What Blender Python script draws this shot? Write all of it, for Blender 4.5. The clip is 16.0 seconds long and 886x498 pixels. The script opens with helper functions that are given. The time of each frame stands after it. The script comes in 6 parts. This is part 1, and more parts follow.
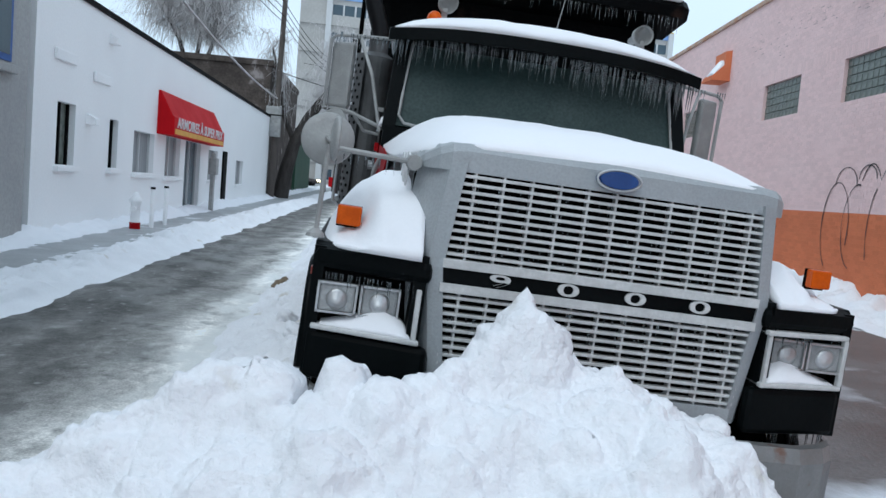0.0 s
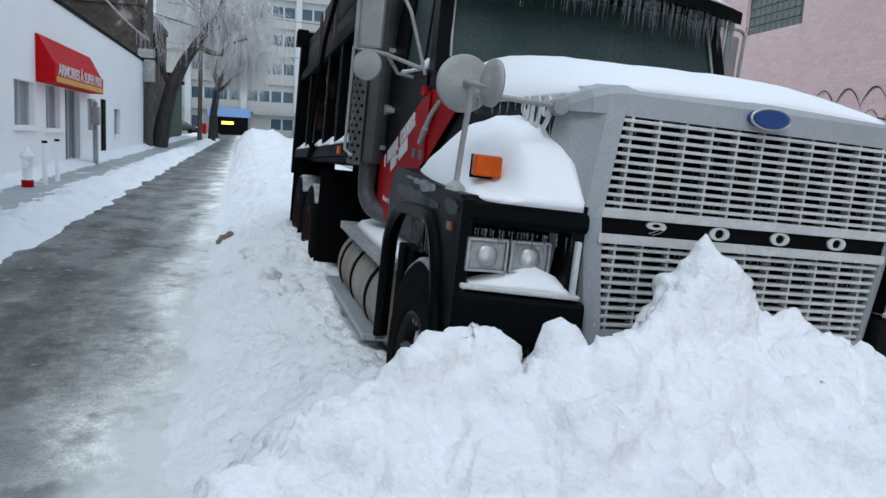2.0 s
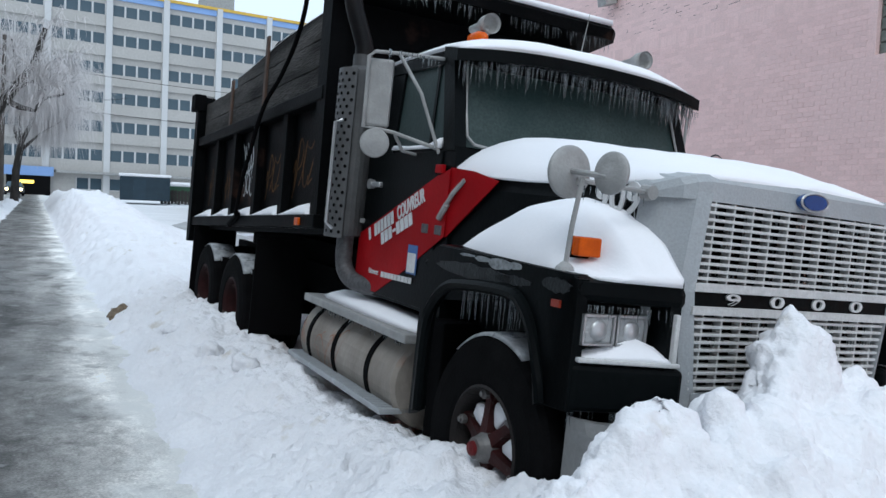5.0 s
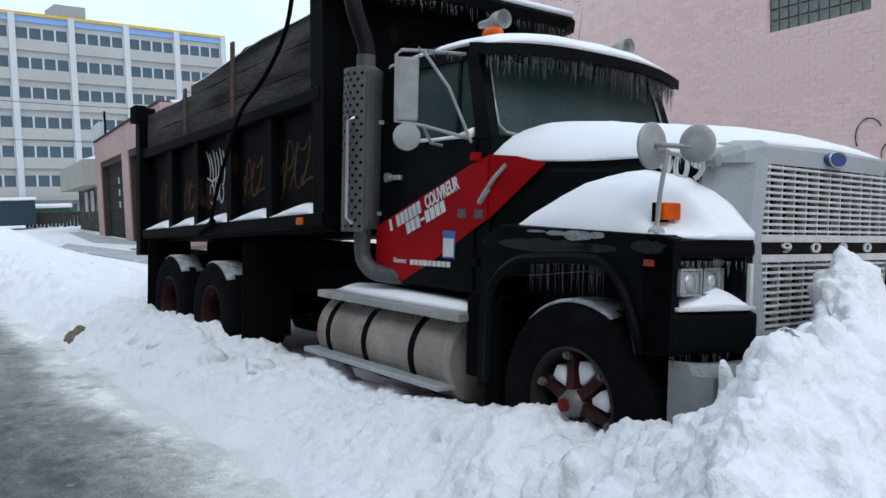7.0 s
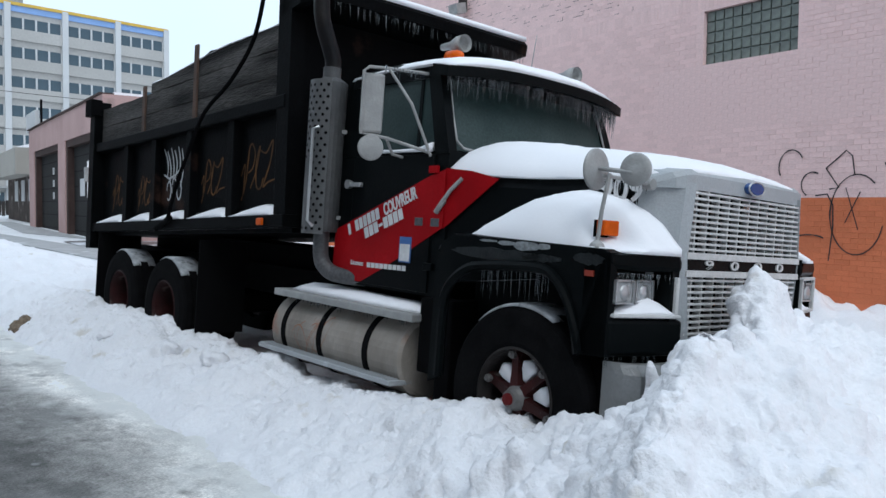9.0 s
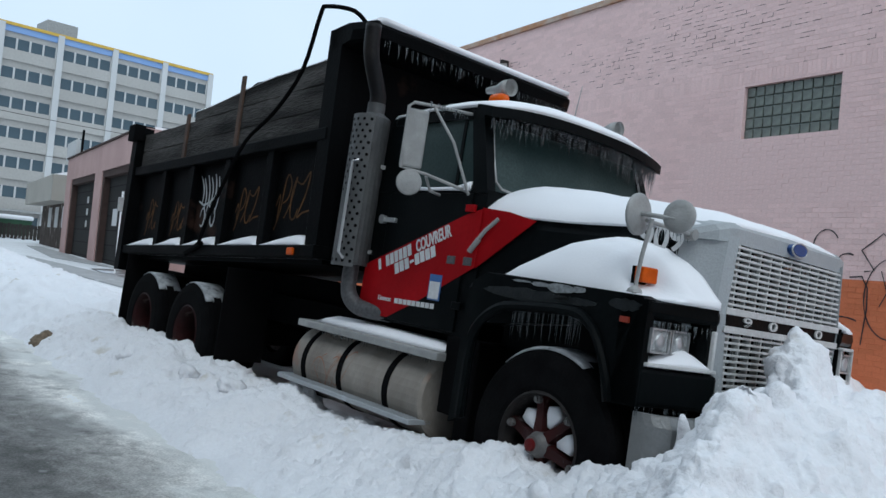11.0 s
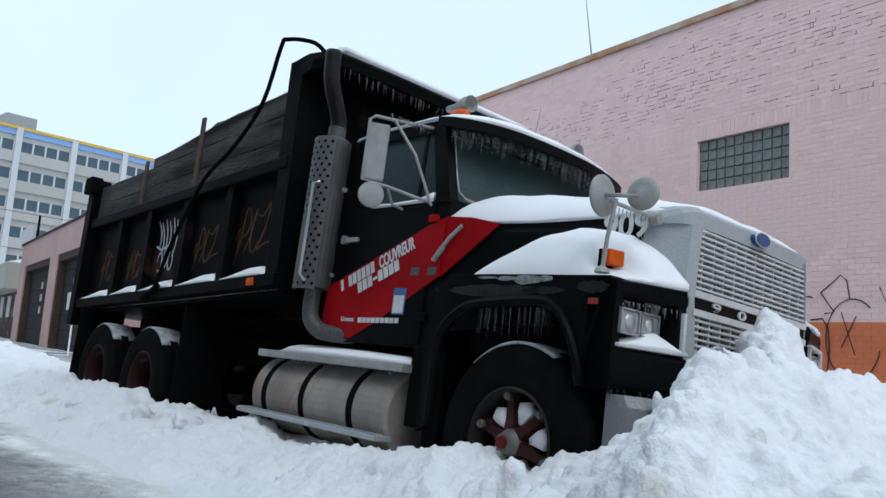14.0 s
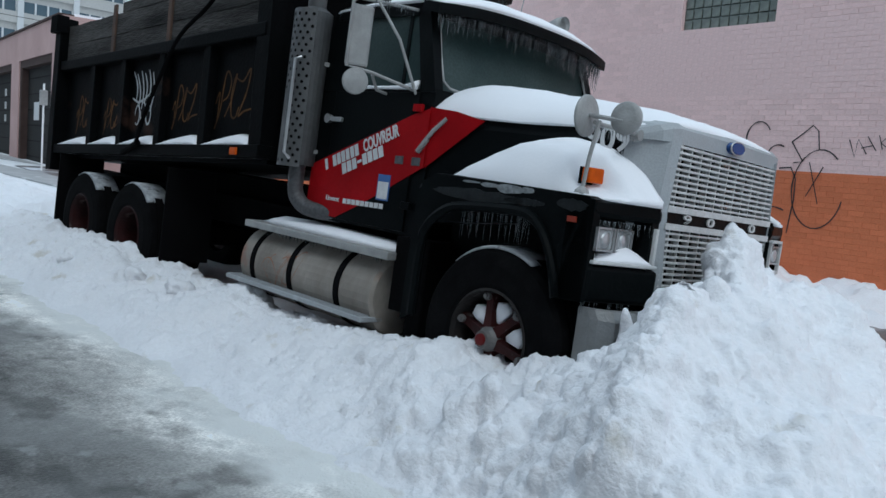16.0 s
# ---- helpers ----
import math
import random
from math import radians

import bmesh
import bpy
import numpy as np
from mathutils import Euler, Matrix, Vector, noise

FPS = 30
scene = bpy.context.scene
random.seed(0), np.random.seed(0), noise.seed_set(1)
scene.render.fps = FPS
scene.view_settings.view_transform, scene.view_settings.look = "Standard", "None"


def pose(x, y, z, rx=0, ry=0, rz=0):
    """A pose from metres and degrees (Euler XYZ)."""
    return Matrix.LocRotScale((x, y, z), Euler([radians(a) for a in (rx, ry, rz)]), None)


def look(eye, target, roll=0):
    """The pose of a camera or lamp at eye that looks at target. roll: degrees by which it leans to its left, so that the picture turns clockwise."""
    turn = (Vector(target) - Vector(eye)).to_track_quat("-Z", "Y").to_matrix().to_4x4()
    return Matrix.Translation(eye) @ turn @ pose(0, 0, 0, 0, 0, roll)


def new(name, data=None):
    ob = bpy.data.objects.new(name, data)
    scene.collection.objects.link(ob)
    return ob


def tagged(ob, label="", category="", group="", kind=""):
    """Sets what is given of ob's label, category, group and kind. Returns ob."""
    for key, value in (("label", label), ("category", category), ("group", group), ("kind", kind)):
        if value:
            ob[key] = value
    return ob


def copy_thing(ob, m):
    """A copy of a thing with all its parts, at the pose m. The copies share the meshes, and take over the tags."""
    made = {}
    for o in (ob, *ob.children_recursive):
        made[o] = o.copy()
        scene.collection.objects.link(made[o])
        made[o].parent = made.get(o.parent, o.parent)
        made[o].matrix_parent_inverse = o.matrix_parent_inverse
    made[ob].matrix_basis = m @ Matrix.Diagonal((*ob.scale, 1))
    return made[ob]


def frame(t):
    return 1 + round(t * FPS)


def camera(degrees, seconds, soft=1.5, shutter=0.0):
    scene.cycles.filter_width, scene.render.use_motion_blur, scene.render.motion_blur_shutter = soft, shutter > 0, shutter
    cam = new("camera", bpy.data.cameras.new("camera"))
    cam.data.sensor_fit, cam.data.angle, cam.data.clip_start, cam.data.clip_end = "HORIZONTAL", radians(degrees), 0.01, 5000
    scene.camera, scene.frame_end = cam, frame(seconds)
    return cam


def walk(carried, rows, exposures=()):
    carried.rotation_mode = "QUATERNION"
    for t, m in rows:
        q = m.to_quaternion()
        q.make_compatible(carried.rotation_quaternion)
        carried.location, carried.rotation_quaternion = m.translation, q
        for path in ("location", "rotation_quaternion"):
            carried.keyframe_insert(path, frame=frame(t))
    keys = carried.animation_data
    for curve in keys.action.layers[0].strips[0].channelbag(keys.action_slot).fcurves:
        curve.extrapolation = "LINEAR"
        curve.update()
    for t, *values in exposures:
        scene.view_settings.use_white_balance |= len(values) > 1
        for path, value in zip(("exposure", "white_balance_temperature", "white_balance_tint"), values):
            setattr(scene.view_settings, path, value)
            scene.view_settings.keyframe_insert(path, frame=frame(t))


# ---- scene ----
cam = camera(57.7, 16.0, soft=1.5)

# seconds, eye, target, roll
PATH = [
    (0, (-0.64, -3.132, 1.457), (-0.656, -1.137, 1.312), 4.7),
    (0.5, (-0.977, -3.146, 1.431), (-0.85, -1.154, 1.306), 3.9),
    (1, (-1.186, -3.096, 1.418), (-0.93, -1.124, 1.202), 4.1),
    (1.5, (-1.488, -2.93, 1.375), (-1.213, -0.981, 1.019), 2.0),
    (2, (-1.677, -2.871, 1.415), (-1.377, -0.912, 1.146), 2.8),
    (2.5, (-1.938, -2.983, 1.424), (-1.619, -1.021, 1.21), 4.9),
    (3, (-2.071, -3.038, 1.505), (-1.624, -1.093, 1.377), 4.5),
    (3.5, (-2.195, -2.874, 1.47), (-1.683, -0.957, 1.217), 1.5),
    (4, (-2.347, -2.76, 1.484), (-1.793, -0.847, 1.298), 1.6),
    (6.5, (-3.65, -2.637, 1.414), (-2.652, -0.906, 1.325), 0.3),
    (7, (-3.861, -2.556, 1.397), (-2.856, -0.831, 1.284), -2.0),
    (7.5, (-4.056, -2.617, 1.376), (-2.953, -0.96, 1.18), -0.1),
    (8, (-4.119, -2.712, 1.362), (-3.013, -1.056, 1.177), -0.3),
    (8.5, (-4.064, -2.79, 1.402), (-2.982, -1.115, 1.249), -0.9),
    (9, (-4.167, -2.822, 1.404), (-3.031, -1.179, 1.309), 0.7),
    (11.5, (-4.184, -2.695, 1.108), (-3.112, -1.007, 1.175), 5.6),
    (12, (-4.141, -2.658, 0.846), (-3.095, -0.957, 0.943), 3.7),
    (12.5, (-4.113, -2.656, 0.761), (-3.094, -0.949, 0.979), 2.6),
    (13, (-4.109, -2.652, 0.732), (-3.068, -0.961, 0.966), 4.3),
    (13.5, (-4.094, -2.659, 0.745), (-2.992, -1.008, 0.99), 4.3),
    (14, (-4.087, -2.658, 0.747), (-2.95, -1.036, 1.023), 3.9),
    (14.5, (-4.085, -2.661, 0.762), (-2.95, -1.041, 1.055), 3.9),
    (15, (-4.088, -2.645, 0.832), (-2.973, -0.998, 1.045), 4.2),
    (15.5, (-4.129, -2.669, 1.17), (-2.983, -1.031, 1.218), 6.4),
    (16, (-4.276, -2.745, 1.306), (-3.054, -1.175, 1.103), 4.7),
]
walk(cam, [(t, look(eye, target, roll)) for t, eye, target, roll in PATH],
     [(0.0, -0.08, 5780, 4), (1.0, -0.08, 5780, 4), (1.5, -0.15, 5800, 4), (2.0, -0.11, 5840, 5), (3.0, -0.02, 5900, 6), (6.5, 0.03, 5900, 7), (9.0, 0.03, 5900, 7), (11.5, -0.24, 5850, 4), (12.0, -0.24, 5850, 4), (12.5, -0.06, 5850, 5), (15.0, -0.04, 5850, 5), (15.5, -0.26, 5780, 4), (16.0, -0.24, 5720, 3)])

# ---- light ----
world = bpy.data.worlds.new("overcast")
scene.world = world
world.use_nodes = True
wn = world.node_tree
wn.nodes.clear()
w_out = wn.nodes.new("ShaderNodeOutputWorld")
w_bg = wn.nodes.new("ShaderNodeBackground")
w_sky = wn.nodes.new("ShaderNodeTexSky")
w_sky.sky_type = "NISHITA"
w_sky.sun_disc = False
w_sky.sun_elevation, w_sky.sun_rotation = radians(35), radians(200)
w_sky.dust_density = 4.0
w_coord = wn.nodes.new("ShaderNodeTexCoord")
w_noise = wn.nodes.new("ShaderNodeTexNoise")
w_noise.inputs["Scale"].default_value = 1.6
w_noise.inputs["Detail"].default_value = 5
w_ramp = wn.nodes.new("ShaderNodeValToRGB")
w_ramp.color_ramp.elements[0].position, w_ramp.color_ramp.elements[1].position = 0.3, 0.7
w_ramp.color_ramp.elements[0].color = (5.6, 6.42, 7.2, 1)
w_ramp.color_ramp.elements[1].color = (6.55, 7.22, 7.8, 1)
w_mix = wn.nodes.new("ShaderNodeMix")
w_mix.data_type = "RGBA"
w_mix.inputs["Factor"].default_value = 0.88
wn.links.new(w_coord.outputs["Generated"], w_noise.inputs["Vector"])
wn.links.new(w_noise.outputs["Fac"], w_ramp.inputs["Fac"])
wn.links.new(w_sky.outputs["Color"], w_mix.inputs["A"])
wn.links.new(w_ramp.outputs["Color"], w_mix.inputs["B"])
wn.links.new(w_mix.outputs["Result"], w_bg.inputs["Color"])
wn.links.new(w_bg.outputs["Background"], w_out.inputs["Surface"])
w_bg.inputs["Strength"].default_value = 0.150
sun = new("sun", bpy.data.lights.new("sun", "SUN"))
sun.data.energy, sun.data.angle, sun.data.color = 0.8, radians(25), (1.0, 0.97, 0.93)
sun.matrix_world = look((0, 0, 30), (6, 12, 10))
scene.view_settings.exposure = 0.0


# ---- materials ----
def surf(name, a, b=None, scale=3.0, rough=0.6, metal=0.0, bump=0.2, fine=60.0, spots=None, spot_at=0.62, spot_scale=1.2, coat=0.0, rough_var=0.1, stretch=(1, 1, 1), bump_dist=0.01, glass=0.0, spec=0.5, fine_dark=0.7):
    """Two colours mixed by noise, optional third colour in patches, fine relief."""
    m = bpy.data.materials.new(name)
    m.use_nodes = True
    nt = m.node_tree
    bsdf = nt.nodes["Principled BSDF"]
    tc = nt.nodes.new("ShaderNodeTexCoord")
    mp = nt.nodes.new("ShaderNodeMapping")
    mp.inputs["Scale"].default_value = stretch
    nt.links.new(tc.outputs["Object"], mp.inputs["Vector"])

    def noi(sc, detail=5):
        n = nt.nodes.new("ShaderNodeTexNoise")
        n.inputs["Scale"].default_value, n.inputs["Detail"].default_value = sc, detail
        nt.links.new(mp.outputs["Vector"], n.inputs["Vector"])
        return n

    def mix(fac, c1, c2):
        x = nt.nodes.new("ShaderNodeMix")
        x.data_type = "RGBA"
        nt.links.new(fac, x.inputs["Factor"])
        for sock, c in (("A", c1), ("B", c2)):
            if isinstance(c, tuple):
                x.inputs[sock].default_value = (*c, 1)
            else:
                nt.links.new(c, x.inputs[sock])
        return x.outputs["Result"]

    def step(src, lo, hi):
        r = nt.nodes.new("ShaderNodeMapRange")
        r.inputs["From Min"].default_value, r.inputs["From Max"].default_value = lo, hi
        nt.links.new(src, r.inputs["Value"])
        return r.outputs["Result"]

    b = b or tuple(v * 0.8 for v in a)
    n1, n2 = noi(scale), noi(fine, 3)
    col = mix(step(n1.outputs["Fac"], 0.35, 0.65), a, b)
    col = mix(step(n2.outputs["Fac"], 0.3, 1.1), col, tuple(v * fine_dark for v in a))
    if spots:
        n3 = noi(spot_scale, 8)
        col = mix(step(n3.outputs["Fac"], spot_at, spot_at + 0.09), col, spots)
    nt.links.new(col, bsdf.inputs["Base Color"])
    rr = nt.nodes.new("ShaderNodeMapRange")
    rr.inputs["To Min"].default_value, rr.inputs["To Max"].default_value = max(0.03, rough - rough_var), min(1, rough + rough_var)
    nt.links.new(n1.outputs["Fac"], rr.inputs["Value"])
    nt.links.new(rr.outputs["Result"], bsdf.inputs["Roughness"])
    bsdf.inputs["Metallic"].default_value = metal
    bsdf.inputs["Specular IOR Level"].default_value = spec
    bsdf.inputs["Coat Weight"].default_value = coat
    bsdf.inputs["Transmission Weight"].default_value = glass
    if bump:
        ad = nt.nodes.new("ShaderNodeMath")
        ad.operation = "ADD"
        nt.links.new(n1.outputs["Fac"], ad.inputs[0])
        nt.links.new(n2.outputs["Fac"], ad.inputs[1])
        bp = nt.nodes.new("ShaderNodeBump")
        bp.inputs["Strength"].default_value, bp.inputs["Distance"].default_value = bump, bump_dist
        nt.links.new(ad.outputs["Value"], bp.inputs["Height"])
        nt.links.new(bp.outputs["Normal"], bsdf.inputs["Normal"])
    return m


def glow(name, color, strength):
    m = bpy.data.materials.new(name)
    m.use_nodes = True
    p = m.node_tree.nodes["Principled BSDF"]
    p.inputs["Base Color"].default_value = (*color, 1)
    p.inputs["Emission Color"].default_value = (*color, 1)
    p.inputs["Emission Strength"].default_value = strength
    return m


SNOW = surf("fresh_snow", (0.90, 0.90, 0.925), (0.87, 0.872, 0.90), 2.0, 0.8, bump=0.15, fine=70, bump_dist=0.006, spec=0.2, fine_dark=0.95)
PLOUGHED = surf("ploughed_snow", (0.885, 0.885, 0.91), (0.83, 0.828, 0.85), 1.6, 0.8, bump=0.6, fine=44, spots=(0.66, 0.63, 0.585), spot_at=0.645, spot_scale=3.4, bump_dist=0.02, spec=0.2, fine_dark=0.86)
SLUSH = surf("wet_lot_asphalt", (0.075, 0.066, 0.062), (0.17, 0.155, 0.15), 1.6, 0.4, bump=0.7, fine=25, spots=(0.72, 0.75, 0.80), spot_at=0.52, spot_scale=0.5, rough_var=0.2, bump_dist=0.02)
FIELD = surf("snow_field", (0.87, 0.88, 0.90), (0.79, 0.80, 0.82), 0.4, 0.8, bump=0.6, fine=8, bump_dist=0.05)
SIDEWALK = surf("icy_sidewalk", (0.46, 0.465, 0.47), (0.34, 0.345, 0.35), 1.1, 0.5, bump=0.4, fine=20, spots=(0.70, 0.71, 0.72), spot_at=0.60, spot_scale=1.1, spec=0.3)
PINK = surf("pink_painted_brick", (0.86, 0.635, 0.615), (0.82, 0.59, 0.57), 0.5, 0.8, bump=0.35, fine=30, spots=(0.58, 0.38, 0.36), spot_at=0.70, spot_scale=0.7, spec=0.25)
ORANGE = surf("orange_painted_brick", (0.68, 0.21, 0.095), (0.60, 0.18, 0.085), 0.6, 0.8, bump=0.35, fine=30, spec=0.25)
WHITE = surf("white_painted_render", (0.90, 0.90, 0.90), (0.86, 0.86, 0.865), 0.4, 0.8, bump=0.2, fine=20, fine_dark=0.9)
GREYWALL = surf("grey_concrete", (0.36, 0.36, 0.36), (0.42, 0.42, 0.41), 0.6, 0.85, bump=0.3, fine=20)
PAINT = surf("black_truck_paint", (0.0025, 0.0035, 0.004), (0.005, 0.0065, 0.007), 2.5, 0.36, bump=0.12, fine=40, rough_var=0.12, spots=(0.022, 0.024, 0.025), spot_at=0.70, spot_scale=3.0, spec=0.055)
BEDPAINT = surf("dull_black_steel", (0.0022, 0.0026, 0.003), (0.005, 0.0055, 0.006), 1.8, 0.5, bump=0.25, fine=30, spots=(0.030, 0.017, 0.013), spot_at=0.64, spot_scale=2.4, spec=0.03)
UNDER = surf("sooty_underside", (0.005, 0.005, 0.0055), None, 3, 0.9, bump=0.2, spec=0.04)
GREY = surf("grey_grille_shell", (0.40, 0.42, 0.435), (0.34, 0.36, 0.375), 3, 0.45, bump=0.25, fine=90, spots=(0.45, 0.48, 0.5), spot_at=0.62, spot_scale=6)
CHROME = surf("dull_chrome", (0.62, 0.63, 0.64), (0.5, 0.5, 0.5), 5, 0.35, metal=0.7, bump=0.2, fine=80)
BAR = surf("grille_bar_white", (0.66, 0.66, 0.65), (0.52, 0.525, 0.52), 9, 0.5, bump=0.4, fine=60)
STEEL = surf("frosted_steel", (0.40, 0.40, 0.39), (0.27, 0.27, 0.265), 6, 0.55, metal=0.15, bump=0.3, fine=70)
TANKM = surf("weathered_aluminium", (0.37, 0.335, 0.295), (0.21, 0.185, 0.16), 3, 0.6, metal=0.15, bump=0.4, fine=40, spots=(0.27, 0.115, 0.07), spot_at=0.60, spot_scale=2.6, stretch=(1, 1, 0.5), spec=0.25)
RUBBER = surf("tyre_rubber", (0.004, 0.004, 0.0043), (0.009, 0.009, 0.0095), 6, 0.85, bump=0.3, fine=60, spec=0.03)
WHEELRED = surf("red_wheel_paint", (0.042, 0.008, 0.008), (0.018, 0.007, 0.007), 6, 0.5, bump=0.3, spots=(0.13, 0.115, 0.108), spot_at=0.60, spot_scale=9, spec=0.2)
RED = surf("red_band_paint", (0.37, 0.005, 0.009), (0.27, 0.004, 0.007), 3, 0.45, bump=0.15, fine=40, spec=0.06)
LETTER = surf("white_lettering", (0.72, 0.72, 0.72), (0.6, 0.6, 0.6), 12, 0.6, bump=0.1)
AMBER = surf("amber_lens", (0.72, 0.115, 0.004), (0.56, 0.08, 0.003), 20, 0.3, bump=0.2, fine=120, spec=0.15)
LAMPGLASS = surf("frosty_lamp_glass", (0.40, 0.41, 0.41), (0.22, 0.23, 0.235), 12, 0.2, bump=0.6, fine=60, coat=0.5)
ICE = surf("ice", (0.46, 0.50, 0.52), (0.30, 0.34, 0.36), 20, 0.08, bump=0.2, glass=0.92)
GLASSDARK = surf("frosted_cab_glass", (0.020, 0.038, 0.037), (0.075, 0.098, 0.094), 0.9, 0.4, bump=0.12, fine=60, rough_var=0.12, spec=0.12)
WOOD = surf("weathered_planks", (0.018, 0.0175, 0.017), (0.12, 0.114, 0.108), 4, 0.9, bump=0.9, fine=50, stretch=(1, 0.16, 1.4), bump_dist=0.02, spec=0.1, spots=(0.20, 0.19, 0.18), spot_at=0.70, spot_scale=5)
BLUEBADGE = surf("blue_enamel", (0.018, 0.07, 0.24), None, 8, 0.25, bump=0.05)
# near-black: painted shade for gaps and openings, also used on plain dark parts
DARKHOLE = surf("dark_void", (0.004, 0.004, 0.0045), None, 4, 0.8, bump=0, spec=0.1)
WINDARK = surf("office_glass", (0.045, 0.075, 0.10), (0.075, 0.115, 0.145), 0.15, 0.15, bump=0)
GLASSBLOCK = surf("glass_block", (0.11, 0.128, 0.112), (0.19, 0.21, 0.185), 7, 0.22, bump=0.5, fine=30)
CONCRETE = surf("facade_concrete", (0.46, 0.445, 0.425), (0.40, 0.385, 0.365), 0.15, 0.85, bump=0.2, fine=4)
PALE = surf("facade_white", (0.60, 0.605, 0.61), (0.54, 0.545, 0.55), 0.2, 0.8, bump=0.1)
BLUEBAND = surf("blue_panel", (0.22, 0.36, 0.66), (0.26, 0.40, 0.70), 0.3, 0.6, bump=0.05)
YELLOW = surf("yellow_trim", (0.68, 0.44, 0.07), None, 1, 0.6, bump=0.05)
BARK = surf("tree_bark", (0.024, 0.020, 0.018), (0.055, 0.048, 0.044), 5, 0.9, bump=0.8, fine=30, stretch=(1, 1, 0.3))
FROST = surf("frosted_twigs", (0.66, 0.64, 0.64), (0.48, 0.45, 0.44), 2, 0.9, bump=0)
BRICKBROWN = surf("brown_brick", (0.07, 0.058, 0.052), (0.13, 0.108, 0.096), 1.4, 0.9, bump=0.5, fine=9, spots=(0.30, 0.27, 0.26), spot_at=0.60, spot_scale=1.4, spec=0.1, fine_dark=0.4)
AWNRED = surf("red_awning_fabric", (0.55, 0.006, 0.012), (0.47, 0.005, 0.01), 1.5, 0.6, bump=0.1, spec=0.08)
AWNYEL = surf("yellow_awning_stripe", (0.75, 0.40, 0.06), None, 2, 0.55, bump=0.1)
GREEN = surf("green_panels", (0.015, 0.06, 0.03), (0.022, 0.085, 0.042), 1, 0.6, bump=0.2)
POLEWOOD = surf("pole_wood", (0.08, 0.068, 0.06), (0.12, 0.10, 0.09), 6, 0.9, bump=0.5, stretch=(1, 1, 0.2))
BLACKPAINT = surf("black_spray_paint", (0.03, 0.025, 0.028), None, 9, 0.6, bump=0)
TAGGOLD = surf("faded_gold_spray", (0.15, 0.072, 0.024), (0.03, 0.02, 0.014), 9, 0.7, bump=0, spec=0.1)
TAGWHITE = surf("white_spray", (0.55, 0.57, 0.58), (0.35, 0.36, 0.37), 14, 0.6, bump=0)
STICKER = surf("blue_sticker", (0.06, 0.16, 0.42), None, 9, 0.5, bump=0)
BEIGE = surf("beige_siding", (0.42, 0.40, 0.36), (0.36, 0.34, 0.30), 0.4, 0.8, bump=0.2)
DOORDARK = surf("dark_garage_door", (0.022, 0.022, 0.022), (0.032, 0.031, 0.030), 1, 0.7, bump=0.2, spec=0.1)


def per_brick(m, spread=0.22):
    """Tints every brick of a joined wall a little of its own."""
    nt = m.node_tree
    bsdf = nt.nodes["Principled BSDF"]
    src = bsdf.inputs["Base Color"].links[0].from_socket
    geo = nt.nodes.new("ShaderNodeNewGeometry")
    rng = nt.nodes.new("ShaderNodeMapRange")
    rng.inputs["To Min"].default_value, rng.inputs["To Max"].default_value = 1 - spread, 1 + 0.3 * spread
    nt.links.new(geo.outputs["Random Per Island"], rng.inputs["Value"])
    mul = nt.nodes.new("ShaderNodeVectorMath")
    mul.operation = "SCALE"
    nt.links.new(src, mul.inputs[0])
    nt.links.new(rng.outputs["Result"], mul.inputs["Scale"])
    nt.links.new(mul.outputs["Vector"], bsdf.inputs["Base Color"])
    return m


PINKBRICK = per_brick(surf("pink_brick", (0.88, 0.65, 0.63), (0.84, 0.605, 0.585), 0.5, 0.8, bump=0.4, fine=40, spots=(0.52, 0.31, 0.29), spot_at=0.70, spot_scale=0.9, stretch=(1, 0.5, 1.8), spec=0.2), 0.08)
ORANGEBRICK = per_brick(surf("orange_brick", (0.68, 0.21, 0.095), (0.60, 0.18, 0.085), 0.6, 0.8, bump=0.4, fine=40, spec=0.2), 0.10)


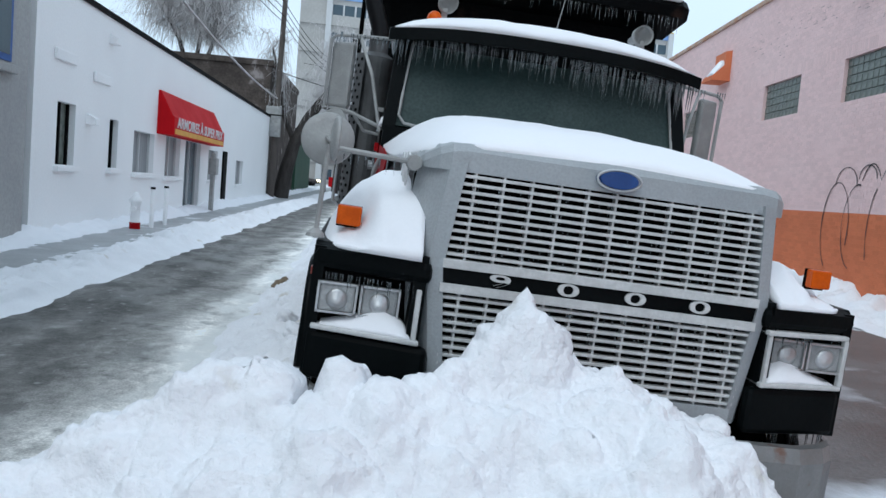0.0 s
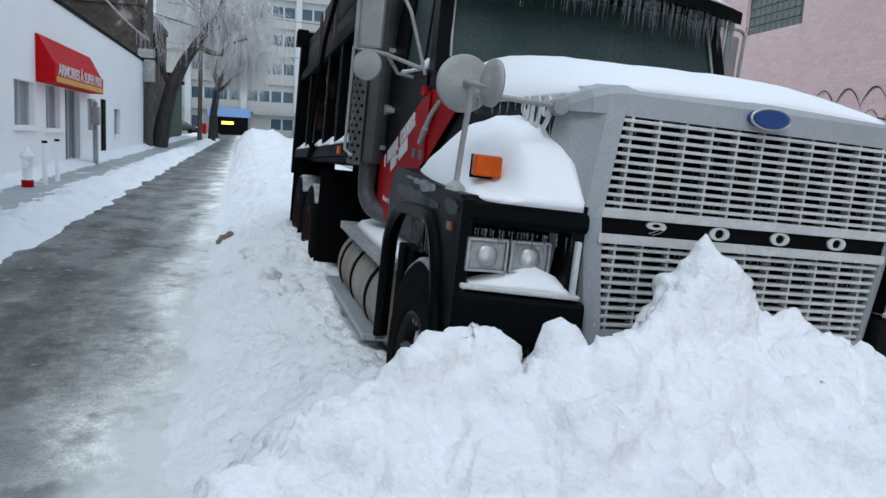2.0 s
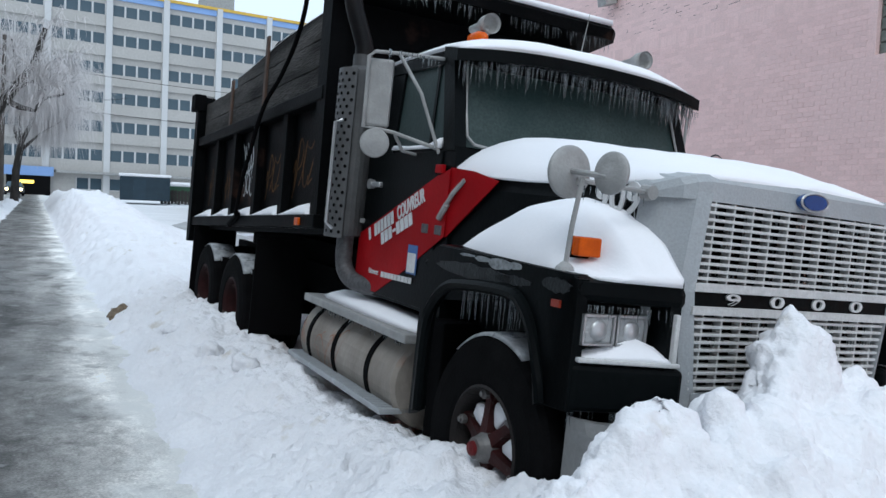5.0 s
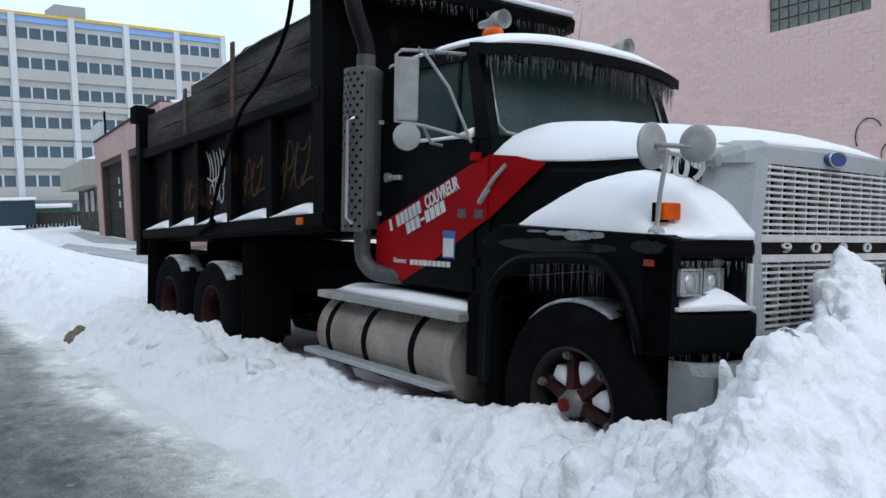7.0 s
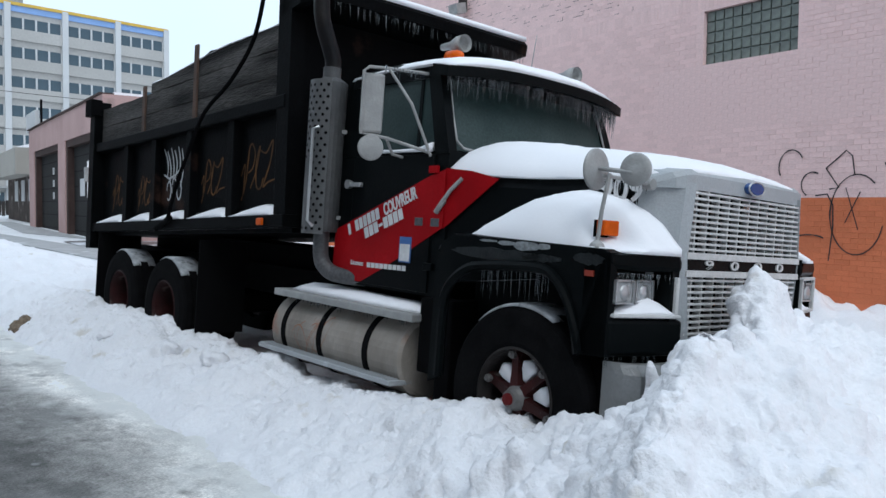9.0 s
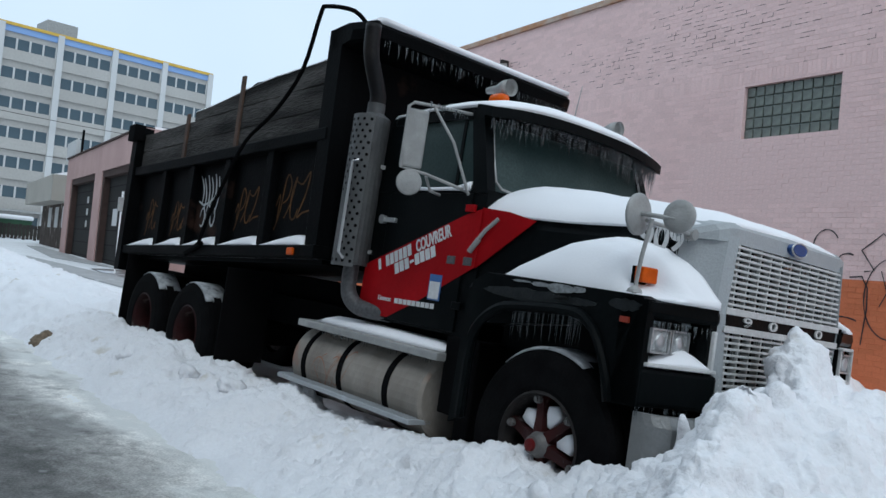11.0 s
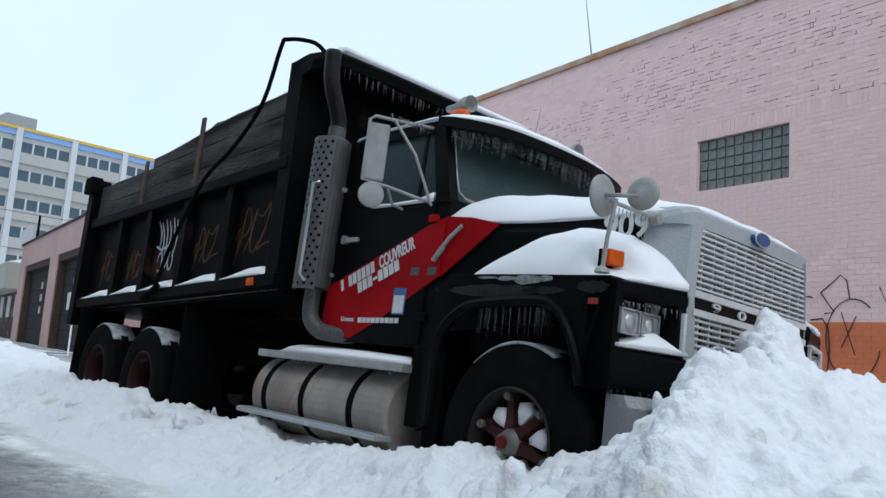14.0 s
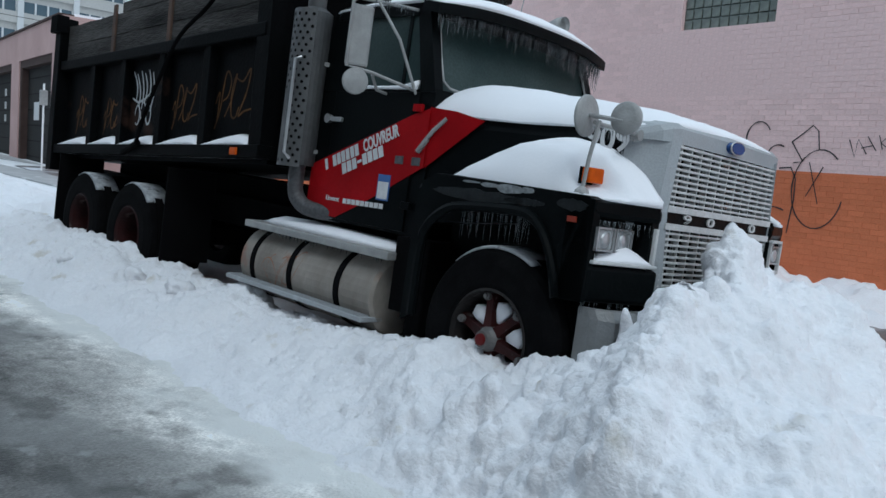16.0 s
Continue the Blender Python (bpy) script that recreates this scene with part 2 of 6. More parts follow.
def lane_material():
    """Asphalt under ice: worn tracks run with the street, which leans 5.5 degrees in the plan."""
    m = surf("icy_asphalt", (0.2, 0.2, 0.2), (0.2, 0.2, 0.2), 0.7, 0.6, bump=0.8, fine=60, rough_var=0.15, stretch=(1, 1, 1), bump_dist=0.016, spec=0.14)
    nt = m.node_tree
    bsdf = nt.nodes["Principled BSDF"]
    tc = nt.nodes.new("ShaderNodeTexCoord")
    turn = nt.nodes.new("ShaderNodeMapping")
    turn.inputs["Rotation"].default_value = (0, 0, radians(-5.5))
    nt.links.new(tc.outputs["Object"], turn.inputs["Vector"])

    def noi(scale, stretch, detail=6):
        mp = nt.nodes.new("ShaderNodeMapping")
        mp.inputs["Scale"].default_value = stretch
        n = nt.nodes.new("ShaderNodeTexNoise")
        n.inputs["Scale"].default_value, n.inputs["Detail"].default_value = scale, detail
        nt.links.new(turn.outputs["Vector"], mp.inputs["Vector"])
        nt.links.new(mp.outputs["Vector"], n.inputs["Vector"])
        return n.outputs["Fac"]

    def calc(op, a, b):
        n = nt.nodes.new("ShaderNodeMath")
        n.operation = op
        for i, v in enumerate((a, b)):
            if isinstance(v, float):
                n.inputs[i].default_value = v
            else:
                nt.links.new(v, n.inputs[i])
        return n.outputs["Value"]

    sep = nt.nodes.new("ShaderNodeSeparateXYZ")
    nt.links.new(turn.outputs["Vector"], sep.inputs["Vector"])
    wander = calc("MULTIPLY", calc("SUBTRACT", noi(0.9, (1, 0.4, 1), 9), 0.5), 0.55)
    lane = calc("ADD", sep.outputs["X"], wander)
    rng = nt.nodes.new("ShaderNodeMapRange")
    rng.inputs["From Min"].default_value, rng.inputs["From Max"].default_value = -5.6, -2.2
    nt.links.new(lane, rng.inputs["Value"])
    ramp = nt.nodes.new("ShaderNodeValToRGB")
    tones = ((0.0, 0.30), (0.06, 0.05), (0.16, 0.06), (0.28, 0.19), (0.40, 0.13), (0.52, 0.16), (0.61, 0.14), (0.70, 0.20), (0.78, 0.31), (0.85, 0.46), (0.92, 0.80))
    while len(ramp.color_ramp.elements) < len(tones):
        ramp.color_ramp.elements.new(0.5)
    for e, (p, v) in zip(ramp.color_ramp.elements, tones):
        e.position, e.color = p, (v * 1.03, v, v * 0.95, 1)
    nt.links.new(rng.outputs["Result"], ramp.inputs["Fac"])
    streak = calc("ADD", calc("MULTIPLY", noi(3.2, (1, 0.30, 1), 9), 0.55), calc("MULTIPLY", noi(1.7, (1, 0.55, 1), 12), 1.45))
    streak = calc("ADD", streak, calc("MULTIPLY", noi(60.0, (1, 1.3, 1), 6), 0.95))
    streak = calc("ADD", streak, calc("MULTIPLY", noi(13.0, (1, 0.9, 1), 8), 0.6))
    streak = calc("SUBTRACT", streak, 0.74)
    streak = calc("MULTIPLY", calc("MULTIPLY", streak, streak), 0.95)
    mul = nt.nodes.new("ShaderNodeVectorMath")
    mul.operation = "SCALE"
    nt.links.new(ramp.outputs["Color"], mul.inputs[0])
    nt.links.new(streak, mul.inputs["Scale"])

    def cover(src, fac, amount, lo, hi, tone):
        rg = nt.nodes.new("ShaderNodeMapRange")
        for key, v in (("From Min", lo), ("From Max", hi), ("To Max", amount)):
            rg.inputs[key].default_value = v
        nt.links.new(fac, rg.inputs["Value"])
        mx = nt.nodes.new("ShaderNodeMix")
        mx.data_type = "RGBA"
        mx.inputs["B"].default_value = (tone * 1.0, tone, tone * 0.97, 1)
        nt.links.new(rg.outputs["Result"], mx.inputs["Factor"])
        nt.links.new(src, mx.inputs["A"])
        return mx.outputs["Result"]

    col = cover(mul.outputs["Vector"], noi(1.5, (1, 0.6, 1), 11), 0.55, 0.50, 0.62, 0.25)  # sheets of grey ice
    col = cover(col, noi(2.6, (1, 0.8, 1), 11), 0.5, 0.56, 0.64, 0.05)  # wet bare patches
    col = cover(col, noi(8.0, (1, 0.7, 1), 8), 0.5, 0.62, 0.69, 0.42)  # crumbs of snow
    edge = calc("ADD", lane, calc("MULTIPLY", calc("SUBTRACT", noi(4.0, (1, 0.6, 1), 10), 0.5), 1.1))
    col = cover(col, edge, 1.0, -2.70, -2.26, 0.80)  # trodden snow thins out over the asphalt
    nt.links.new(col, bsdf.inputs["Base Color"])
    return m


ROAD = lane_material()


# ---- mesh helpers ----
def part(name, bm, mat, parent=None, label="", smooth=False):
    me = bpy.data.meshes.new(name)
    bmesh.ops.recalc_face_normals(bm, faces=bm.faces)
    bm.to_mesh(me)
    bm.free()
    if smooth:
        for p in me.polygons:
            p.use_smooth = True
    me.materials.append(mat)
    ob = new(name, me)
    ob.parent = parent
    if label:
        ob["label"] = label
    return ob


def holder(name, m, label, category, group="", kind=""):
    ob = new(name)
    ob.matrix_basis = m
    return tagged(ob, label, category, group, kind)


def box(bm, x0, x1, y0, y1, z0, z1, bevel=0.0, m=None):
    vs = [bm.verts.new((x, y, z)) for z in (z0, z1) for x, y in ((x0, y0), (x1, y0), (x1, y1), (x0, y1))]
    fs = [bm.faces.new([vs[i] for i in q]) for q in ((0, 3, 2, 1), (4, 5, 6, 7), (0, 1, 5, 4), (1, 2, 6, 5), (2, 3, 7, 6), (3, 0, 4, 7))]
    if bevel:
        r = bmesh.ops.bevel(bm, geom=list({e for f in fs for e in f.edges}), offset=bevel, segments=2, affect="EDGES", profile=0.5)
        vs = list({v for f in r["faces"] for v in f.verts} | {v for v in vs if v.is_valid})
    if m:
        for v in vs:
            if v.is_valid:
                v.co = m @ v.co
    return bm


def B(*a, **k):
    return box(bmesh.new(), *a, **k)


def prism(bm, pts, axis, a, b):
    """A flat outline pushed along an axis from a to b. pts hold the other two coordinates in xyz order."""
    def co(p, v):
        c = list(p)
        c.insert("xyz".index(axis), v)
        return c
    lo, hi = [bm.verts.new(co(p, a)) for p in pts], [bm.verts.new(co(p, b)) for p in pts]
    bm.faces.new(lo)
    bm.faces.new(hi[::-1])
    for i in range(len(pts)):
        j = (i + 1) % len(pts)
        bm.faces.new((lo[i], hi[i], hi[j], lo[j]))
    return bm


def loft(bm, rings, caps=True, closed=True):
    vv = [[bm.verts.new(p) for p in r] for r in rings]
    n = len(vv[0])
    for r0, r1 in zip(vv, vv[1:]):
        for i in range(n if closed else n - 1):
            j = (i + 1) % n
            bm.faces.new((r0[i], r0[j], r1[j], r1[i]))
    if caps:
        bm.faces.new(vv[0][::-1])
        bm.faces.new(vv[-1])
    return bm


def tube(bm, pts, r, seg=8, r1=None):
    """A round bar along points; r1: the radius at its end."""
    pts = [Vector(p) for p in pts]
    rings = []
    up = Vector((0.13, 0.21, 0.97))
    for i, p in enumerate(pts):
        d = (pts[min(i + 1, len(pts) - 1)] - pts[max(i - 1, 0)]).normalized()
        a = d.cross(up)
        if a.length < 0.1:
            a = d.cross(Vector((1, 0, 0)))
        a.normalize()
        b = d.cross(a)
        rad = r if r1 is None else r + (r1 - r) * i / (len(pts) - 1)
        rings.append([p + rad * (math.cos(2 * math.pi * k / seg) * a + math.sin(2 * math.pi * k / seg) * b) for k in range(seg)])
    return loft(bm, rings)


def lathe(bm, prof, axis="x", seg=36, c=(0, 0, 0), caps=True):
    """A profile of (along, radius) turned round an axis; the ends close where the radius is 0."""
    rings = []
    for a, r in prof:
        ring = []
        for k in range(seg):
            u, v = r * math.cos(2 * math.pi * k / seg), r * math.sin(2 * math.pi * k / seg)
            p = {"x": (a, u, v), "y": (u, a, v), "z": (u, v, a)}[axis]
            ring.append((p[0] + c[0], p[1] + c[1], p[2] + c[2]))
        rings.append(ring)
    return loft(bm, rings, caps=caps)


def icicles(name, spots, parent, mat=None):
    """Thin cones hanging from (x, y, z, length)."""
    bm = bmesh.new()
    for x, y, z, l in spots:
        r = 0.0028 + 0.009 * min(l, 0.3) * random.uniform(0.6, 1.2)
        tip = bm.verts.new((x + random.uniform(-0.004, 0.004), y + random.uniform(-0.004, 0.004), z - l))
        ring = [bm.verts.new((x + r * math.cos(k * 1.2566), y + r * math.sin(k * 1.2566), z)) for k in range(5)]
        mid = [bm.verts.new((x + 0.55 * r * math.cos(k * 1.2566), y + 0.55 * r * math.sin(k * 1.2566), z - l * 0.5)) for k in range(5)]
        for k in range(5):
            j = (k + 1) % 5
            bm.faces.new((ring[k], ring[j], mid[j], mid[k]))
            bm.faces.new((mid[k], mid[j], tip))
    ob = part(name, bm, mat or ICE, parent, "thin hanging icicles")
    return tagged(ob, kind="stuff")


def writing(name, text, size, m, mat, parent, depth=0.002, bold=1.0):
    cu = bpy.data.curves.new(name, "FONT")
    cu.body, cu.size, cu.extrude, cu.align_x, cu.align_y, cu.offset = text, size, depth, "CENTER", "CENTER", 0.012 * size * bold
    tmp = bpy.data.objects.new(name, cu)
    scene.collection.objects.link(tmp)
    me = bpy.data.meshes.new_from_object(tmp.evaluated_get(bpy.context.evaluated_depsgraph_get()))
    bpy.data.objects.remove(tmp)
    me.materials.clear()
    me.materials.append(mat)
    ob = new(name, me)
    ob.parent, ob.matrix_basis = parent, m
    return ob


def fbm(x, y, z=0.0, octaves=4):
    return noise.fractal(Vector((x, y, z)), 0.9, 2.0, octaves)


def clod(p, s):
    """Broken chunks: each cell of a warped cell pattern stands out by its own amount, with creases between."""
    q = p * s + 0.35 * noise.noise_vector(p * s * 0.8)
    d, pts = noise.voronoi(q)
    r = (math.sin(pts[0].x * 12.99 + pts[0].y * 78.23 + pts[0].z * 37.7) * 43758.5) % 1.0
    return (0.25 + 0.75 * r) * smooth(0.0, 0.4, d[1] - d[0]) * (1.1 - 0.6 * d[0])


def craggy(me, amount, ground, coarse=1.0, fine=1.0):
    """Pushes a snow sheet about along its normals in lumps, clods and grains."""
    moved = []
    for v in me.vertices:
        p = v.co
        k = amount * smooth(0.0, 0.16, p.z - ground(p.y))
        if k > 0.001:
            s = coarse * (0.07 * noise.noise(p * 2.6) + 0.05 * noise.noise(p * 5.5) + 0.036 * (clod(p, 3.4) - 0.35)) + 0.034 * (clod(p, 7.5) - 0.35) + fine * (0.018 * (clod(p, 15.0) - 0.35) + 0.018 * noise.noise(p * 21.0) + 0.012 * noise.noise(p * 44.0))
            moved.append(p + v.normal * k * s)
        else:
            moved.append(p.copy())
    for v, c in zip(me.vertices, moved):
        v.co = c
    me.update()


def field(name, xs, ys, height, mat, lumps=0.0, lump_scale=6.0):
    """A sheet over a grid of x and y with a height each, pushed about by lumps along its normals."""
    verts = [(x, y, height(x, y)) for y in ys for x in xs]
    n = len(xs)
    faces = [(j * n + i, j * n + i + 1, (j + 1) * n + i + 1, (j + 1) * n + i) for j in range(len(ys) - 1) for i in range(n - 1)]
    me = bpy.data.meshes.new(name)
    me.from_pydata(verts, [], faces)
    me.update()
    if lumps:
        for v in me.vertices:
            k = lumps if isinstance(lumps, float) else lumps(v.co.x, v.co.y)
            if k:
                c = v.co * lump_scale
                s = 0.6 * (noise.turbulence(c, 4, True, noise_basis="BLENDER", amplitude_scale=0.55) - 0.45) + 0.75 * (noise.voronoi(c * 1.4)[0][0] - 0.42)
                v.co += v.normal * (-k * s)
        me.update()
    for p in me.polygons:
        p.use_smooth = True
    me.materials.append(mat)
    return new(name, me)


def smooth(a, b, v):
    t = min(1, max(0, (v - a) / (b - a)))
    return t * t * (3 - 2 * t)


def steps(a, b, n):
    return [a + (b - a) * i / n for i in range(n + 1)]


def glide(pts, n=6):
    """A smooth line through a few points."""
    out = []
    for i in range(len(pts) - 1):
        p = [Vector(pts[min(max(i + k, 0), len(pts) - 1)]) for k in (-1, 0, 1, 2)]
        for t in steps(0, 1, n)[:-1]:
            out.append(tuple(0.5 * (2 * p[1] + (p[2] - p[0]) * t + (2 * p[0] - 5 * p[1] + 4 * p[2] - p[3]) * t * t + (3 * p[1] - p[0] - 3 * p[2] + p[3]) * t ** 3)))
    return out + [tuple(pts[-1])]


# ---- ground, road and snow ----
def grade(y):
    return -0.17 + 0.009 * min(y, 130)


def kerb_x(y):
    """The road's edge on the truck's side."""
    return -2.32 - 0.098 * y


def far_kerb_x(y):
    return -5.15 - 0.088 * y


tagged(field("ground", [-900, -60, -20, -8, 0, 8, 20, 60, 900], [-400, -40, -10, 0, 10, 20, 40, 70, 130, 2500], lambda x, y: grade(y) - 0.03, FIELD), "trodden grey-white snow over open ground", "ground", kind="structure")
tagged(field("road", [0, 0.33, 0.66, 1], steps(-30, 130, 40), lambda x, y: 0, ROAD), "icy grey asphalt street with dark thawed tracks", "road", kind="structure")
road = bpy.data.objects["road"]
for v in road.data.vertices:
    k, y = v.co.x, v.co.y
    v.co.x = far_kerb_x(y) - 0.3 + k * (kerb_x(y) + 0.5 - far_kerb_x(y) + 0.3)
    v.co.z = grade(y) + 0.01 + 0.03 * (0.25 - (k - 0.5) ** 2)
walk_strip = field("sidewalk", [0, 1], steps(-30, 120, 30), lambda x, y: 0, SIDEWALK)
for v in walk_strip.data.vertices:
    k, y = v.co.x, v.co.y
    v.co.x = far_kerb_x(y) - 2.7 + 2.45 * k
    v.co.z = grade(y) + 0.12
tagged(walk_strip, "grey icy concrete sidewalk along the white building", "sidewalk", kind="structure")
tagged(field("pavement", steps(1.2, 6.9, 12), steps(-12, 30, 40), lambda x, y: grade(y) + 0.004 + 0.012 * fbm(x, y), SLUSH), "wet brown asphalt lot with patches of snow", "parking lot", kind="structure")


def ridge_far(x, y):
    s = (x - far_kerb_x(y) - 0.12 + 0.12 * fbm(y * 0.7, 2.2)) / 0.42
    a = math.exp(-s * s) * (0.24 + 0.14 * fbm(x * 1.3, y * 1.3))
    return grade(y) - 0.02 + max(0, a) + 0.10 * smooth(0.0, -0.5, x - far_kerb_x(y))


def strip(name, left, right, n, ys, height, mat, lumps, scale):
    """A field whose x runs between two lines of the plan."""
    ob = field(name, steps(0, 1, n), ys, lambda x, y: 0, mat)
    for v in ob.data.vertices:
        v.co.x = left(v.co.y) + v.co.x * (right(v.co.y) - left(v.co.y))
        v.co.z = height(v.co.x, v.co.y)
    ob.data.update()
    moved = []
    for v in ob.data.vertices:
        c = v.co * scale
        s = noise.turbulence(c, 4, True, noise_basis="BLENDER", amplitude_scale=0.55) - 0.5
        moved.append(v.co + v.normal * (-lumps * s * smooth(0.0, 0.12, v.co.z - grade(v.co.y))))
    for v, c in zip(ob.data.vertices, moved):
        v.co = c
    ob.data.update()
    return ob


ys_far_ridge = steps(-12, 0, 60) + steps(0, 40, 420)[1:] + steps(40, 70, 90)[1:]
tagged(strip("snow_ridge", lambda y: far_kerb_x(y) - 0.6, lambda y: far_kerb_x(y) + 0.95, 34, ys_far_ridge, ridge_far, PLOUGHED, 0.10, 2.5), "low ploughed snow ridge along the far kerb", "snow bank", kind="structure")


def wall_drift(x, y):
    s = x + 6.905 + 0.095 * y + 0.16 * fbm(x * 0.7, y * 0.7)
    return grade(y) + 0.10 + 0.24 * smooth(0.72, -0.1, s) * (0.8 + 0.5 * fbm(x, y))


tagged(strip("snow_drift", lambda y: -6.96 - 0.095 * y, lambda y: -5.95 - 0.095 * y, 26, steps(-6, 40, 420) + steps(40, 100, 160)[1:], wall_drift, SNOW, 0.04, 3), "soft snow lying along the foot of the white wall", "snow bank", kind="structure")


def bank_h(x, y):
    s = x - kerb_x(y) + 0.05 * fbm(y * 0.9, 7.7) + 0.09 * fbm(x * 2.1, y * 1.5, 4.1) + 0.05 * fbm(x * 7, y * 7, 1.3) + 0.06 - 0.12 * smooth(1.5, -0.9, y)
    crest = 0.375 - 0.062 * smooth(0.6, 1.5, y) * smooth(5.5, 4.2, y) + 0.05 * fbm(0.6 * y, 3.1) + 0.09 * fbm(x * 1.7, y * 1.7, 5)
    far = smooth(9, 20, y)
    crest += far * 0.35 + 0.24 * smooth(20, 36, y) + 0.35 * smooth(18, 30, y) * smooth(48, 36, y)
    up = smooth(-0.10, 0.62, s) * 0.72 + 0.28 * smooth(0.45, 0.95, s)
    side = -1.22 - 0.1155 * y
    past = smooth(7.4, 11.0, y)
    down = (1 - past) * smooth(side + 0.62, side + 0.08, x) + past * smooth(kerb_x(y) + 3.9, kerb_x(y) + 1.6, x)
    crest += 0.13 * math.exp(-(((x + 1.45) / 0.45) ** 2) - ((y - 0.75) / 0.6) ** 2)
    return grade(y) - 0.02 + max(0.02, crest * up * (0.10 + 0.90 * down)) * smooth(-0.16, 0.22, s) + 0.02 * fbm(x * 4, y * 4) * smooth(-0.05, 0.3, s)


ys_bank = steps(-2.2, 9, 520) + steps(9, 24, 130)[1:] + steps(24, 62, 120)[1:]
tagged(strip("snow_bank", lambda y: kerb_x(y) - 0.42, lambda y: kerb_x(y) + 2.4 + 1.8 * smooth(7.4, 11.0, y), 118, ys_bank, bank_h, PLOUGHED, 0.02, 5.0), "lumpy white ploughed snow bank along the parked truck", "snow bank", kind="structure")

craggy(bpy.data.objects["snow_bank"].data, 0.9, grade, 0.45, 1.25)

CREST = [(-2.9, -0.35), (-2.42, -0.22), (-2.12, 0.24), (-1.95, 0.54), (-1.80, 0.65), (-1.61, 0.77), (-1.45, 0.82), (-1.21, 0.96), (-1.14, 0.88), (-1.08, 0.72), (-1.0, 0.74), (-0.95, 0.88), (-0.90, 0.88), (-0.81, 0.68), (-0.68, 0.82), (-0.62, 0.92), (-0.5, 0.96), (-0.41, 1.03), (-0.35, 1.12), (-0.27, 1.03), (-0.18, 0.88), (0.08, 0.82), (0.26, 0.76), (0.42, 0.71), (0.56, 0.58), (0.72, 0.44), (0.9, 0.28), (1.15, 0.05), (1.4, -0.1), (3.0, -0.15)]


def crest_at(x):
    for (x0, z0), (x1, z1) in zip(CREST, CREST[1:]):
        if x0 <= x <= x1:
            return z0 + (z1 - z0) * (x - x0) / (x1 - x0)
    return 0.0


def pile_h(x, y):
    xw = x + 0.03 * fbm(x * 4, y * 4, 9)
    c = crest_at(xw) + 0.22
    broad = sum(crest_at(x + 0.11 * k) for k in range(-6, 7)) / 13 + 0.22
    line = -0.24 + 0.40 * (x + 0.36) if x < -0.36 else -0.24 + 0.10 * (x + 0.36)
    d = y - line
    if d < 0:
        g = math.exp(-((d / 1.30) ** 2)) - 0.06 * smooth(0, -2.0, d)
        c = c + (broad * 0.97 - c) * smooth(-0.04, -0.24, d)
    else:
        left = smooth(-0.98, -1.18, x + 0.115 * y)
        steep = math.exp(-((d / 0.30) ** 2))
        g = steep + left * (0.56 + 0.44 * math.exp(-((d / 0.33) ** 2)) - steep) * math.exp(-((d / 2.2) ** 2))
    lump = 0.06 * fbm(x * 1.9, y * 1.9, 7) * smooth(0.1, 0.5, abs(d))
    lump += 0.15 * math.exp(-(((x - 0.18) / 0.42) ** 2) - ((y + 0.62) / 0.34) ** 2)
    lobe = 0.55 * math.exp(-(((x - 0.9) / 0.75) ** 2) - ((y + 1.15) / 0.65) ** 2)
    ridge = 0.63 * math.exp(-(((x + 1.80) / 0.22) ** 2) - ((y - 0.06) / 0.30) ** 2)
    flank = 0.44 * math.exp(-(((x - 1.65) / 0.5) ** 2) - ((y - 0.25) / 0.6) ** 2)
    corner = 0.93 * math.exp(-(((x + 1.08) / 0.16) ** 2) - ((y + 0.16) / 0.17) ** 2)
    h = max(c * g, lobe, ridge, flank, corner)
    h *= smooth(-2.7, -1.9, y) * smooth(2.6, 2.1, x) * smooth(-2.9, -2.5, x)
    return -0.21 + max(-0.12, h - 0.04 + lump * smooth(0.05, 0.3, h))


pile = field("snow_pile", steps(-2.9, 2.6, 420), steps(-2.7, 1.5, 330), pile_h, PLOUGHED)
craggy(pile.data, 1.0, lambda y: -0.2, 1.1, 0.8)
tagged(pile, "tall heap of ploughed white snow before the truck", "snow pile", kind="stuff")


# ---- pink building ----
def opened_wall(bm, y0, y1, z0, z1, holes, x0, x1):
    """A wall of x0 to x1 along y with rectangular openings (ya, yb, za, zb)."""
    cuts_y = sorted({y0, y1, *[v for h in holes for v in h[:2]]})
    cuts_z = sorted({z0, z1, *[v for h in holes for v in h[2:]]})
    for a, b in zip(cuts_y, cuts_y[1:]):
        for c, d in zip(cuts_z, cuts_z[1:]):
            if not any(h[0] <= a and b <= h[1] and h[2] <= c and d <= h[3] for h in holes):
                box(bm, x0, x1, a, b, c, d)
    return bm


PW = 6.93
PINK_WINDOWS = [(4.09, 5.77), (11.2, 13.27), (15.3, 17.45), (22.6, 24.6)]
WZ0, WZ1 = 3.85, 4.72
holes = [(a, b, WZ0, WZ1) for a, b in PINK_WINDOWS]
pink = holder("wall_east", Matrix(), "long pink painted brick wall with orange lower band", "wall", kind="structure")
part("upper_wall", opened_wall(bmesh.new(), -25, 29, 1.66, 6.86, holes, PW, PW + 0.35), PINK, pink)
part("lower_wall", B(PW, PW + 0.35, -25, 29, -0.4, 1.66), ORANGE, pink, "orange painted lower band")
part("end_wall", B(PW, PW + 14, 29, 29.35, -0.4, 6.86), PINK, pink)
part("coping", B(PW - 0.06, PW + 0.45, -25, 29.4, 6.86, 6.98, bevel=0.01), surf("rusty_coping", (0.42, 0.20, 0.09), (0.50, 0.42, 0.36), 3, 0.6), pink, "rust-brown metal coping")
